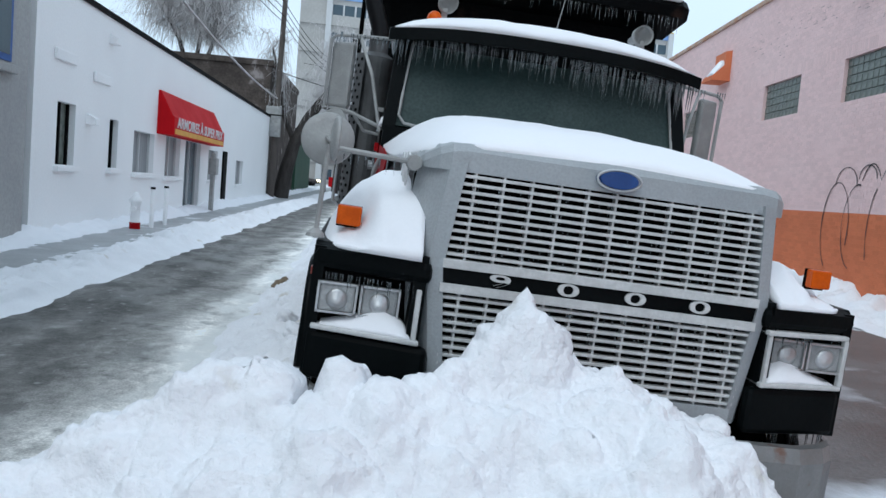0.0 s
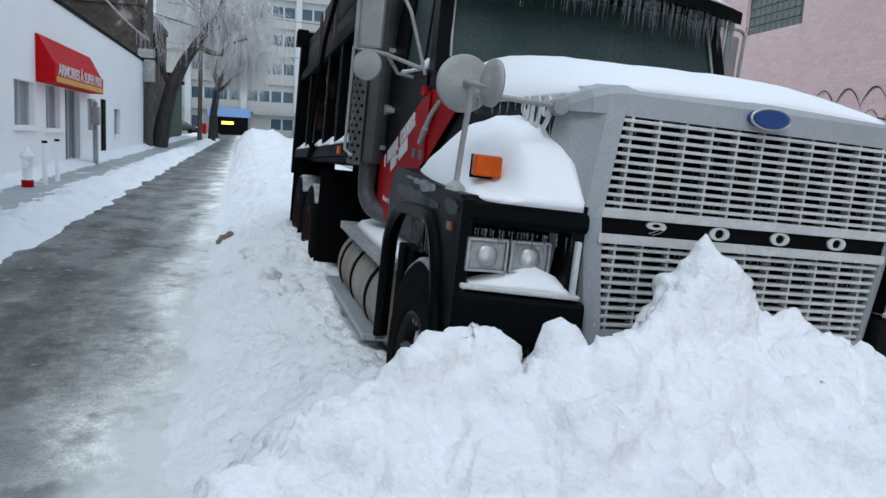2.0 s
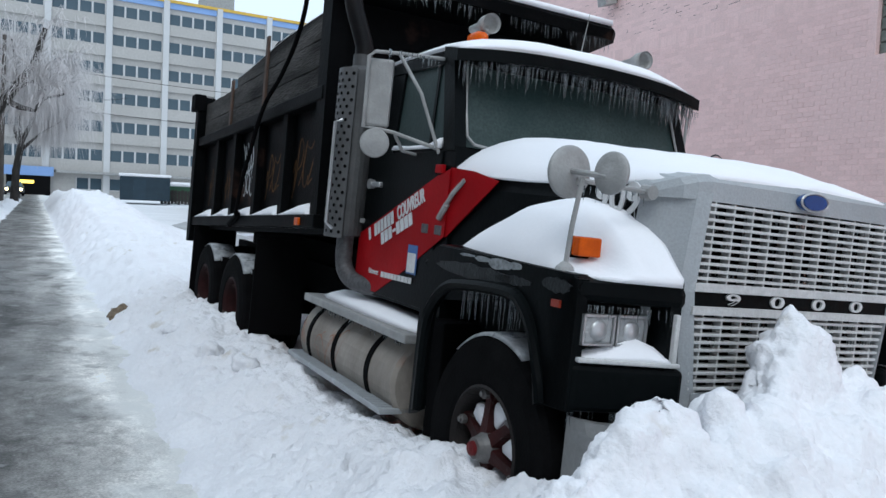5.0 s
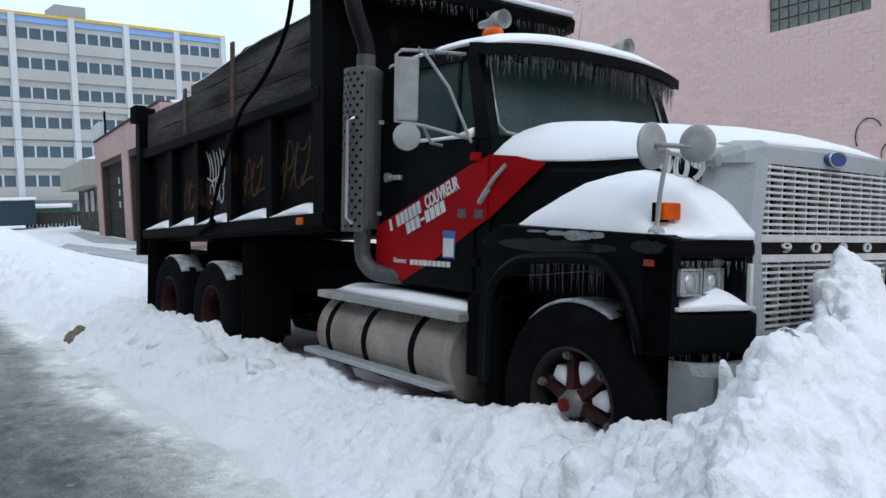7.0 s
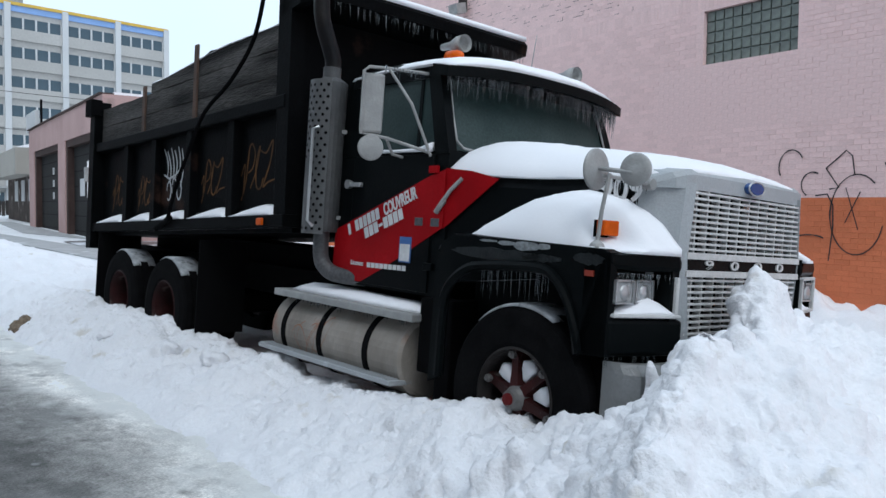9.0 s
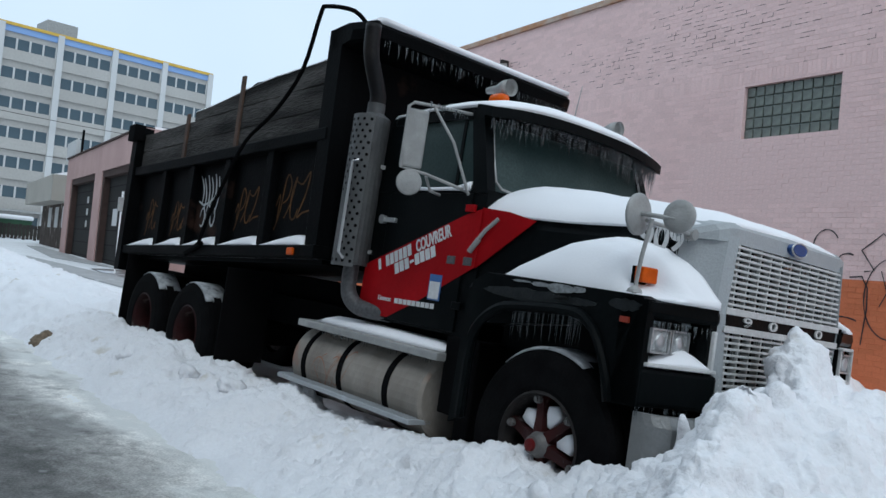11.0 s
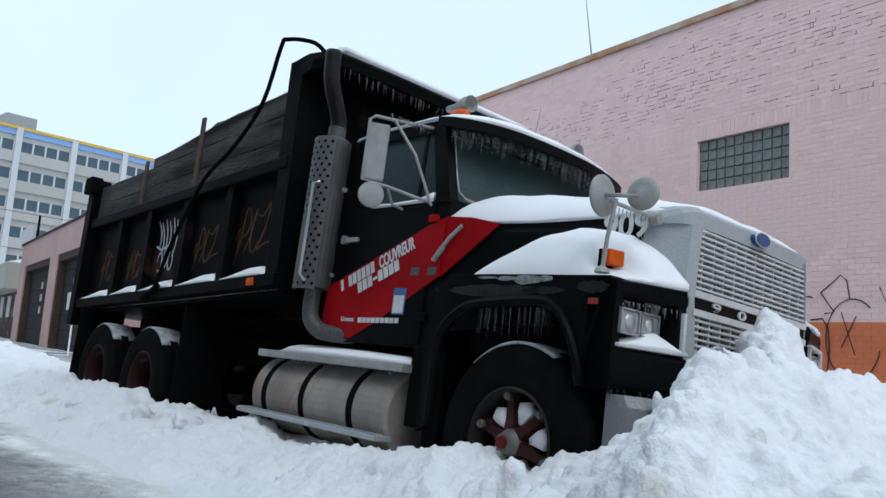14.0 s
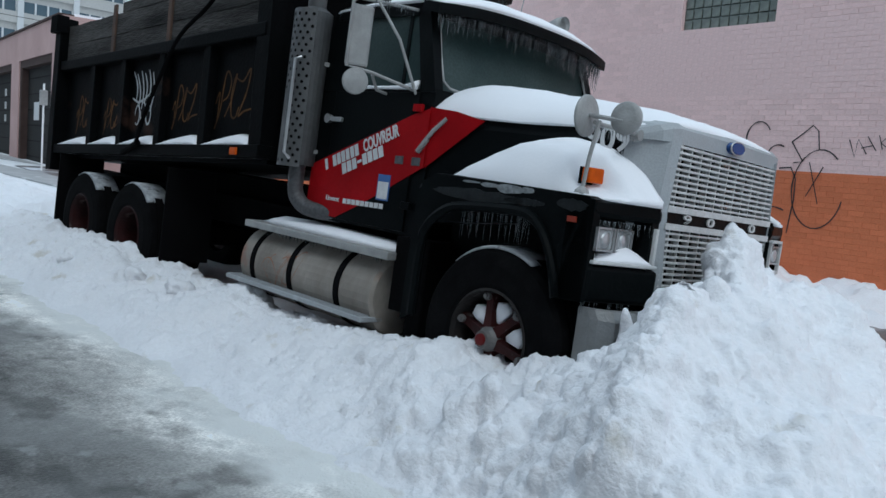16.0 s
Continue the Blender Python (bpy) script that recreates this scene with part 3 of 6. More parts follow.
for n, (a, b) in enumerate(PINK_WINDOWS):
    win = holder("window_%d" % (n + 1), Matrix(), "glass block window in the pink wall", "window", "glass block windows", "structure")
    part("window_frame", B(PW + 0.10, PW + 0.2, a, b, WZ0, WZ1), surf("mortar", (0.24, 0.27, 0.265), None, 5, 0.8), win)
    cols, rows_ = 10, 5
    bw, bh = (b - a) / cols, (WZ1 - WZ0) / rows_
    me = None
    for i in range(cols):
        for j in range(rows_):
            if me is None:
                bm = B(-0.02, 0.05, -bw / 2 + 0.008, bw / 2 - 0.008, -bh / 2 + 0.008, bh / 2 - 0.008, bevel=0.012)
                ob = part("glass_block", bm, GLASSBLOCK, win, smooth=False)
                me = ob.data
            else:
                ob = new("glass_block", me)
                ob.parent = win
            ob.location = (PW + 0.09, a + bw * (i + 0.5), WZ0 + bh * (j + 0.5))

# ---- white building and its neighbours ----
LEFT = pose(-7.95, 11.0, 0, 0, 0, 5.43)  # its own y runs along the wall, x points to the street
white = holder("wall_west", LEFT, "long low white rendered shop building", "wall", kind="structure")
LW = [(0.65, 1.55, 1.35, 2.52), (3.55, 4.15, 1.35, 2.42), (5.35, 7.15, 1.28, 2.30), (8.3, 9.95, 1.22, 2.35), (10.6, 12.7, 0.30, 2.35), (14.0, 15.6, 1.15, 2.2), (19.5, 21.2, 1.0, 2.0)]
part("wall", opened_wall(bmesh.new(), -0.4, 29.0, -0.2, 4.55, LW, -0.35, 0), WHITE, white)
part("roof_edge", B(-0.45, 0.05, -0.4, 29.0, 4.55, 4.66), DARKHOLE, white, "dark metal roof edge")
part("roof", B(-9, -0.4, -0.4, 29.0, 4.35, 4.5), DARKHOLE, white)
part("end_wall", B(-9, -0.35, 28.7, 29.0, -0.2, 4.55), WHITE, white)
BLIND = surf("window_blind", (0.30, 0.31, 0.32), (0.22, 0.23, 0.24), 1, 0.4, bump=0.1, stretch=(1, 12, 1))
for n, (a, b, c, d) in enumerate(LW):
    w = holder("window_%d" % (n + 5), LEFT, "shop window with grey blind in the white wall", "window", "shop windows", "structure")
    part("pane", B(-0.2, -0.17, a, b, c, d), (GLASSBLOCK if n == 0 else WINDARK) if n in (0, 4) else BLIND, w)
    bmf = bmesh.new()
    for k in ((a, a + 0.06), (b - 0.06, b), ((a + b) / 2 - 0.03, (a + b) / 2 + 0.03)):
        box(bmf, -0.17, -0.12, k[0], k[1], c, d)
    part("window_frame", bmf, PALE if n not in (0, 1) else DARKHOLE, w)
    if n != 4:
        part("window_sill", B(-0.1, 0.1, a - 0.1, b + 0.1, c - 0.12, c - 0.02, bevel=0.01), WHITE, w)

awning = holder("awning", LEFT @ pose(0.0, 7.3, 2.34), "red fabric shop awning with a yellow stripe", "awning")
AL, AH, AD = 6.9, 1.15, 0.45
prof = [(0, AH), (0.06, AH), (AD - 0.06, 0.53), (AD, 0.48), (AD, 0.0), (0, 0.0)]
part("canvas", prism(bmesh.new(), [(x, z) for x, z in prof], "y", 0, AL), AWNRED, awning)
part("stripe", B(AD, AD + 0.006, 0.12, AL - 0.1, 0.03, 0.17), AWNYEL, awning, "yellow printed stripe")
shop_name = writing("lettering", "ARMOIRES À SUPER PRIX", 0.40, Matrix.Translation((AD + 0.006, AL / 2, 0.33)) @ Matrix(((0, 0, 1, 0), (1, 0, 0, 0), (0, 1, 0, 0), (0, 0, 0, 1))), LETTER, awning, 0.006, 1.5)
shop_name.matrix_basis = shop_name.matrix_basis @ Matrix.Diagonal((6.3 / (max(v.co.x for v in shop_name.data.vertices) - min(v.co.x for v in shop_name.data.vertices)), 1, 1, 1))

hyd = holder("fire_hydrant", LEFT @ pose(0.75, 3.2, 0.02), "white fire hydrant with a red base", "hydrant")
part("barrel", lathe(bmesh.new(), [(0.0, 0.13), (0.05, 0.13), (0.06, 0.1), (0.62, 0.1), (0.64, 0.14), (0.7, 0.13), (0.8, 0.06), (0.86, 0.03)], "z", 16), WHITE, hyd, smooth=True)
part("base", lathe(bmesh.new(), [(0.0, 0.15), (0.04, 0.15), (0.05, 0.115), (0.2, 0.115)], "z", 16), RED, hyd, "red painted base")
part("nozzle", lathe(bmesh.new(), [(-0.2, 0.06), (0.2, 0.06)], "y", 12, (0, 0, 0.5)), WHITE, hyd)
post = holder("bollard", LEFT @ pose(0.95, 3.75, 0.0), "thin white steel bollard with a dark cap", "bollard", "bollards by the hydrant")
part("shaft", lathe(bmesh.new(), [(0, 0.05), (0.95, 0.05)], "z", 12), WHITE, post)
part("cap", lathe(bmesh.new(), [(0.95, 0.056), (1.0, 0.056)], "z", 12), DARKHOLE, post)
copy_thing(post, LEFT @ pose(0.95, 4.9, 0.02))
lampbox = holder("wall_lamp", LEFT @ pose(0.0, 2.25, 2.2), "white hooded wall lamp", "lamp")
part("hood", prism(bmesh.new(), [(0, 0), (0.2, 0), (0.19, 0.12), (0, 0.22)], "y", -0.13, 0.13), WHITE, lampbox)
copy_thing(lampbox, LEFT @ pose(0.0, 3.4, 4.0))

grey_house = holder("grey_building", pose(-7.93, 10.25, 0, 0, 0, 5.43), "grey concrete building with a blue framed window", "building")
part("wall", B(-8, 0.12, -22, -0.05, -0.3, 8.0), GREYWALL, grey_house)
gw = part("window", B(0.10, 0.16, -2.2, -0.75, 2.9, 4.6), surf("blue_frame", (0.02, 0.10, 0.36), None, 3, 0.5), grey_house, "blue painted window frame")
part("pane", B(0.15, 0.175, -2.1, -0.85, 3.0, 4.5), WINDARK, gw)
part("sill", B(0.1, 0.24, -2.3, -0.65, 2.72, 2.86, bevel=0.02), GREYWALL, grey_house)

brown = holder("brown_brick_building", pose(-11.0, 41.2, 0, 0, 0, 5.4), "tall brown brick building behind the trees", "building")
part("wall", B(-10, 0.0, -1, 13, 0, 7.3), BRICKBROWN, brown)
part("parapet", B(-10.1, 0.1, -1.1, 13.1, 7.3, 7.6), BRICKBROWN, brown)
green = holder("green_shed", pose(-12.4, 56, 0.3, 0, 0, 5.4), "green metal clad shed", "shed")
part("wall", B(-6, 0, 0, 12, 0, 4.6), GREEN, green)
part("roof", B(-6.2, 0.2, -0.2, 12.2, 4.6, 4.8), DARKHOLE, green)

# ---- far office block ----
FAR = pose(1.23, 101.9, 0.75, 0, 0, 11.5)  # x along the facade, y into the block
office = holder("office_block", FAR, "pale concrete office block with rows of dark windows", "building")
BAY = 6.5
part("wall", B(-23.0, 26.3, 0.30, 16, 0, 24.3), CONCRETE, office)
part("parapet", B(-23.0, 26.3, 0.1, 16, 23.2, 23.9), BLUEBAND, office, "blue parapet panels")
part("cornice", B(-23.0, 26.3, -0.06, 16, 23.9, 24.25), YELLOW, office, "yellow roof edge")
pane_me = frame_me = None
for k in range(-3, 5):
    x = k * BAY
    if x > 26:
        continue
    part("pillar", B(x - 0.35, x + 0.35, -0.15, 0.32, 0, 24.1), PALE, office)
for r in range(7):
    zt = 22.6 - 3.4 * r
    if r < 6:
        part("spandrel", B(-23, 26.2, 0.0, 0.3, zt - 1.36 - 1.3, zt - 1.36), CONCRETE, office)
    for k in range(-4, 4):
        for i in range(4 if k > -4 else 0):
            xc = k * BAY + 0.35 + (i + 0.5) * (BAY - 0.7) / 4
            if r == 6 and xc < -9.5 and xc > -18.0:
                continue
            if pane_me is None:
                ob = part("window", B(-0.62, 0.62, 0.14, 0.18, -0.65, 0.65), WINDARK, office)
                pane_me = ob.data
                bmf = bmesh.new()
                box(bmf, -0.72, -0.62, 0.08, 0.2, -0.68, 0.68)
                box(bmf, 0.62, 0.72, 0.08, 0.2, -0.68, 0.68)
                box(bmf, -0.72, 0.72, 0.08, 0.2, -0.75, -0.65)
                frm = part("frame", bmf, PALE, ob)
                frame_me = frm.data
            else:
                ob = new("window", pane_me)
                ob.parent = office
                frm = new("frame", frame_me)
                frm.parent = ob
            ob.location = (xc, 0.12, zt - 0.7)
part("penthouse", B(6.0, 9.6, 4, 8, 24.2, 26.6), STEEL, office, "grey rooftop plant room")
part("roof_box", B(-14, 5.9, 5, 9, 24.2, 25.0), STEEL, office)
part("canopy", B(-12, 26, -1.2, 0.3, 2.6, 2.9, bevel=0.05), STEEL, office, "grey entrance canopy")
gar = part("garage_opening", B(-16.9, -12.5, -0.5, 0.35, -0.3, 3.0), DARKHOLE, office, "dark garage opening")
part("garage_lintel", B(-17.3, -12.2, -0.62, -0.45, 2.15, 3.2), BLUEBAND, office, "blue garage sign band")
part("sign", B(-15.6, -14.2, -0.6, -0.52, 1.25, 1.6), glow("amber_sign", (1.0, 0.72, 0.1), 2.5), office, "lit amber sign")

# ---- pink garages and beige house behind the truck ----
GARAGEPINK = surf("weathered_pink_render", (0.52, 0.36, 0.34), (0.44, 0.30, 0.28), 0.7, 0.85, bump=0.3, fine=20, spots=(0.30, 0.22, 0.20), spot_at=0.66, spot_scale=0.8, spec=0.2)
pg = holder("pink_garage", Matrix(), "pink brick garage row with dark doors", "garage")
JAMB = surf("brown_jamb", (0.05, 0.032, 0.028), (0.075, 0.05, 0.044), 2, 0.8, bump=0.2, spec=0.2)
NOTICE = surf("faded_notice", (0.5, 0.5, 0.49), (0.4, 0.4, 0.39), 6, 0.7, bump=0)
BAYS = ((30.6, 37.05), (38.8, 46.3))
for a, b in ((29.5, 30.6), (37.05, 38.8), (46.3, 47.8)):
    part("pier", B(2.5, 2.9, a, b, 0, 5.6), GARAGEPINK, pg)
for a, b in BAYS:
    part("lintel", B(2.5, 2.9, a, b, 4.35, 5.6), GARAGEPINK, pg)
part("side_wall", B(2.5, 12, 47.8, 48.1, 0, 5.6), GARAGEPINK, pg)
part("coping", B(2.42, 2.95, 29.4, 48.2, 5.6, 5.68), JAMB, pg, "dark roof edge")
part("roof", B(2.95, 12, 29.4, 48.2, 5.5, 5.72), SNOW, pg, "snow covered flat roof")
part("end_wall", B(2.5, 12, 29.2, 29.5, 0, 5.6), GARAGEPINK, pg)
for a, b in BAYS:
    jm = bmesh.new()
    box(jm, 2.56, 2.84, a, a + 0.35, 0, 4.35)
    box(jm, 2.56, 2.84, b - 0.35, b, 0, 4.35)
    box(jm, 2.56, 2.84, a + 0.35, b - 0.35, 4.05, 4.35)
    part("door_jamb", jm, JAMB, pg, "dark brown door surround")
    door = part("garage_door", B(2.84, 2.90, a + 0.35, b - 0.35, 0, 4.05), DOORDARK, pg, "dark panelled garage door")
    w = b - a
    for i in range(6):
        part("panel_joint", B(2.832, 2.842, a + 0.35, b - 0.35, 0.66 * i + 0.3, 0.66 * i + 0.33), DARKHOLE, door)
    for i, j in ((0, 0), (1, 0), (0, 1), (1, 1), (0, 3), (1, 2)):
        part("pane", B(2.825, 2.845, a + w * (0.20 + 0.22 * i), a + w * (0.26 + 0.22 * i), 3.0 - 0.62 * j, 3.34 - 0.62 * j), NOTICE, door)
part("notice", B(2.815, 2.83, 34.3, 35.3, 1.85, 2.6), PALE, pg, "white notice on the door")
beige = holder("beige_building", Matrix(), "low beige house with a snowy roof", "building")
part("wall", B(3.4, 14, 52, 66, 0.3, 4.9), BRICKBROWN, beige, "dark brown brick wall")
part("fascia", B(2.2, 14, 51.5, 66.5, 3.3, 4.9), BEIGE, beige)
part("roof", prism(bmesh.new(), [(2.2, 4.9), (14, 4.9), (14, 6.8), (9, 6.9)], "y", 51.5, 66.5), SNOW, beige, "snow covered pitched roof")
for y in (53.6, 57.0, 60.4):
    part("window", B(3.36, 3.41, y, y + 1.5, 1.7, 3.1), PALE, beige, "pale blind behind the window")


# ---- dump truck: x to its left, y to its tail, z up from the ground under the grille ----
TM = Matrix(((0.9915, -0.1148, 0.0604, -0.103), (0.1158, 0.9932, -0.0120, 0.050), (-0.0586, 0.0189, 0.9981, -0.263), (0, 0, 0, 1)))
truck = holder("dump_truck", Matrix.LocRotScale(TM.translation, TM.to_quaternion(), None), "black dump truck with red door band, snowed in", "truck")


def half_ring(y, w, zb, zt, crown=0.03, r=0.12):
    left = [(-w, y, zb), (-w, y, zt - r), (-w + 0.25 * r, y, zt - 0.4 * r), (-w + r, y, zt), (-0.4 * w, y, zt + 0.7 * crown)]
    return left + [(0, y, zt + crown)] + [(-x, a, z) for x, a, z in left[::-1]]


# grille shell, hood and their snow
shell = bmesh.new()
for s in (-1, 1):
    loft(shell, [[(s * 0.665, 0.025, 1.80), (s * 0.605, 0.0, 1.80), (s * 0.60, 0.12, 1.80), (s * 0.79, 0.27, 1.80)],
                 [(s * 0.705, 0.03, 1.385), (s * 0.645, 0.0, 1.385), (s * 0.635, 0.12, 1.385), (s * 0.80, 0.20, 1.385)],
                 [(s * 0.635, 0.03, 0.90), (s * 0.58, 0.0, 0.90), (s * 0.58, 0.12, 0.90), (s * 0.72, 0.16, 0.90)]])
loft(shell, [[(x, min(y + 0.03 * abs(x) + back, 0.285), z - drop * (z > 1.77)) for y, z in ((0.0, 1.765), (0.0, 1.845), (0.03, 1.875), (0.26, 1.90), (0.26, 1.765))]
             for x, back, drop in [(-0.79, 0.20, 0.085), (-0.76, 0.13, 0.055), (-0.71, 0.04, 0.025), (-0.665, 0.005, 0.008)] + [(x, 0.0, 0.0) for x in steps(-0.6, 0.6, 10)] + [(0.665, 0.005, 0.008), (0.71, 0.04, 0.025), (0.76, 0.13, 0.055), (0.79, 0.20, 0.085)]])
loft(shell, [[(x, y, z) for y, z in ((0.0, 0.90), (0.0, 0.965), (0.1, 0.965), (0.1, 0.90))] for x in (-0.60, 0.60)])
part("grille_shell", shell, GREY, truck, "grey painted grille surround", smooth=False)
part("hood", loft(bmesh.new(), [half_ring(0.24, 0.79, 1.2, 1.85), half_ring(0.9, 0.83, 1.2, 1.86), half_ring(1.74, 0.905, 1.1, 1.885)]), PAINT, truck, smooth=False)


def snow_ring(y, w, z0, h, n=22):
    top = [(-w + 2 * w * i / n, y, z0 + h * (1 - abs(2 * i / n - 1) ** 5.0) + 0.012 * fbm(3 * (-w + 2 * w * i / n), y * 3)) for i in range(n + 1)]
    return [(-w, y, z0 - 0.015)] + top + [(w, y, z0 - 0.015)]


def snow_loft(rows_):
    return loft(bmesh.new(), [snow_ring(*q) for q in glide(rows_, 4)])


part("hood_snow", snow_loft([(0.03, 0.55, 1.865, 0.012), (0.05, 0.60, 1.868, 0.03), (0.10, 0.68, 1.858, 0.062), (0.2, 0.745, 1.838, 0.11), (0.4, 0.80, 1.825, 0.17), (0.7, 0.835, 1.82, 0.208), (1.0, 0.855, 1.82, 0.238), (1.3, 0.875, 1.83, 0.265), (1.5, 0.892, 1.845, 0.258), (1.65, 0.90, 1.87, 0.21), (1.76, 0.88, 1.90, 0.13)]), SNOW, truck, "smooth snow lying on the hood", smooth=True)

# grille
# the sheet behind the bars is near-black, the depth's shade put into its colour
grille = part("grille", B(-0.63, 0.63, 0.09, 0.11, 0.92, 1.79), DARKHOLE, truck, "white barred grille before a black sheet of painted shade")


def grille_bar(x0, x1, z, h, y0=0.0, y1=0.05):
    return part("bar", box(bmesh.new(), x0, x1, y0, y1, z - h / 2, z + h / 2, bevel=0.002), BAR, grille)


def grille_half(z):
    return 0.610 + 0.035 * (1 - abs(z - 1.36) / 0.42)


for i in range(11):
    z = 1.445 + 0.0305 * i
    grille_bar(-grille_half(z), grille_half(z), z, 0.0125, 0.008, 0.05)
for i in range(10):
    z = 1.275 - 0.0325 * i
    grille_bar(-grille_half(z), grille_half(z), z, 0.0125, 0.008, 0.05)
grille_bar(-0.648, 0.648, 1.408, 0.036, -0.004, 0.06)
grille_bar(-0.648, 0.648, 1.312, 0.036, -0.004, 0.06)
for i in range(11):
    x = -0.565 + 0.113 * i
    part("divider", B(x - 0.0045, x + 0.0045, 0.016, 0.06, 1.42, 1.765), BAR, grille)
    part("divider", B(x - 0.0045, x + 0.0045, 0.016, 0.06, 0.96, 1.30), BAR, grille)
part("number_band", B(-0.645, 0.645, 0.01, 0.05, 1.328, 1.392), PAINT, truck, "black band between the grille halves")
FRONT = Matrix(((1, 0, 0, 0), (0, 0, -1, 0), (0, 1, 0, 0), (0, 0, 0, 1)))
for x, ch in ((-0.415, "9"), (-0.14, "0"), (0.135, "0"), (0.405, "0")):
    writing("numeral", ch, 0.072, Matrix.Translation((x, 0.006, 1.36)) @ FRONT @ Matrix.Diagonal((2.6, 0.98, 1, 1)), BAR, truck, 0.006, 0.9)
badge = bmesh.new()
lathe(badge, [(-0.045, 0.0), (-0.045, 0.075), (-0.02, 0.086), (0.0, 0.086)], "y", 32)
for v in badge.verts:
    v.co = Vector((v.co.x - 0.016, v.co.y + 0.01, v.co.z * 0.44 + 1.816))
bd = part("badge", badge, BLUEBADGE, truck, "blue oval badge", smooth=False)
rim = bmesh.new()
pts = [(0.088 * math.cos(a) - 0.016, -0.03, 1.816 + 0.039 * math.sin(a)) for a in steps(0, 2 * math.pi, 32)]
tube(rim, pts, 0.005, 6)
part("badge_rim", rim, CHROME, bd)
icicles("grille_ice", [(random.uniform(-0.6, 0.6), 0.012, random.choice([1.475, 1.505, 1.597, 1.66, 1.72, 1.27, 1.2]), random.uniform(0.02, 0.06)) for _ in range(170)], truck)

# fenders
ARCH = [(1.37, 0.55), (1.365, 0.98), (1.32, 1.12), (1.19, 1.225), (1.03, 1.265), (0.6, 1.285), (0.44, 1.24), (0.33, 1.14), (0.25, 1.0), (0.20, 0.86)]
ARCH = glide(ARCH, 4)


THINHAZE = surf("thin_ice_film", (0.016, 0.019, 0.020), (0.006, 0.008, 0.009), 16, 0.4, bump=0.3, fine=60, spec=0.25)
FROSTPATCH = surf("thin_frost", (0.30, 0.32, 0.33), (0.12, 0.13, 0.135), 40, 0.5, bump=0.4)


def fender(s):
    f = part("fender", bmesh.new(), PAINT, truck)
    bm = bmesh.new()
    outer = [(1.47, 0.50), (1.46, 1.25), (1.42, 1.38), (1.32, 1.435), (0.05, 1.415), (0.0, 1.38), (0.0, 0.87)]
    prism(bm, [(y, z) for y, z in outer + ARCH[::-1]], "x", s * 1.10, s * 1.145)
    # inner side, top and front
    loft(bm, [[(s * 0.72, y, z), (s * 1.13, y, zz), (s * 1.145, y, zz - 0.03), (s * 1.13, y, zz - 0.05), (s * 0.72, y, z - 0.04)] for y, z, zz in ((-0.01, 1.40, 1.39), (0.06, 1.43, 1.415), (0.7, 1.46, 1.43), (1.32, 1.46, 1.44), (1.45, 1.40, 1.36))])
    box(bm, min(s * 0.68, s * 1.14), max(s * 0.68, s * 1.14), -0.01, 0.05, 1.31, 1.40, bevel=0.03)
    box(bm, min(s * 0.66, s * 1.14), max(s * 0.66, s * 1.14), -0.015, 0.05, 0.87, 1.065, bevel=0.024)
    box(bm, min(s * 1.10, s * 1.145), max(s * 1.10, s * 1.145), -0.005, 0.2, 0.87, 1.40)
    box(bm, min(s * 0.70, s * 0.75), max(s * 0.70, s * 0.75), 0.0, 1.5, 0.9, 1.42)
    bm.to_mesh(f.data)
    bm.free()
    lip = bmesh.new()
    tube(lip, [(s * 1.15, y, z) for y, z in ARCH], 0.03, 8)
    part("arch_lip", lip, PAINT, f)
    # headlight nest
    # near-black back sheet: the recess's shade is painted in
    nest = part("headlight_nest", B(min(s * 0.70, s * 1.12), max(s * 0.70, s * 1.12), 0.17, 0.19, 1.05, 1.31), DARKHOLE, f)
    trim = bmesh.new()
    a, b = sorted((s * 0.712, s * 0.732))
    box(trim, a, b, -0.02, 0.02, 1.085, 1.29, bevel=0.005)
    a, b = sorted((s * 0.70, s * 1.125))
    box(trim, a, b, -0.03, 0.13, 1.072, 1.092, bevel=0.006)
    if s > 0:
        box(trim, a, b, -0.03, 0.05, 1.288, 1.308, bevel=0.006)
        box(trim, 1.105, 1.128, -0.03, 0.03, 1.09, 1.29, bevel=0.006)
    part("headlight_trim", trim, BAR, f, "worn grey headlight surround")
    for x in (0.865, 1.035):
        lamp = part("headlight", box(bmesh.new(), s * x - 0.072, s * x + 0.072, 0.105, 0.145, 1.147, 1.258, bevel=0.012), LAMPGLASS, f, "rectangular frosted headlight")
        fr = bmesh.new()
        for q in ((-0.080, -0.071, 1.14, 1.265), (0.071, 0.080, 1.14, 1.265), (-0.080, 0.080, 1.14, 1.149), (-0.080, 0.080, 1.256, 1.265)):
            box(fr, s * x + q[0], s * x + q[1], 0.098, 0.13, q[2], q[3])
        part("lamp_rim", fr, CHROME, lamp)
        part("lens", lathe(bmesh.new(), [(0.093, 0.0), (0.096, 0.03), (0.103, 0.043), (0.115, 0.044)], "y", 18, (s * x, 0, 1.20)), CHROME, lamp, "round bright reflector", smooth=True)
    sn = loft(bmesh.new(), [[(s * x, -0.02 + 0.0 * x, 1.09), (s * x, -0.015, 1.095 + 0.2 * h), (s * x, 0.05, 1.095 + h), (s * x, 0.13, 1.095 + h), (s * x, 0.14, 1.09)] for x, h in ((0.735, 0.01), (0.77, 0.05), (0.84, 0.075), (0.92, 0.06), (1.0, 0.03), (1.09, 0.008))])
    part("headlight_snow", sn, SNOW, f, "snow heaped below the headlights", smooth=True)
    icicles("headlight_ice", [(s * random.uniform(0.74, 1.11), 0.0, 1.30, random.uniform(0.02, 0.085)) for _ in range(34)], f)
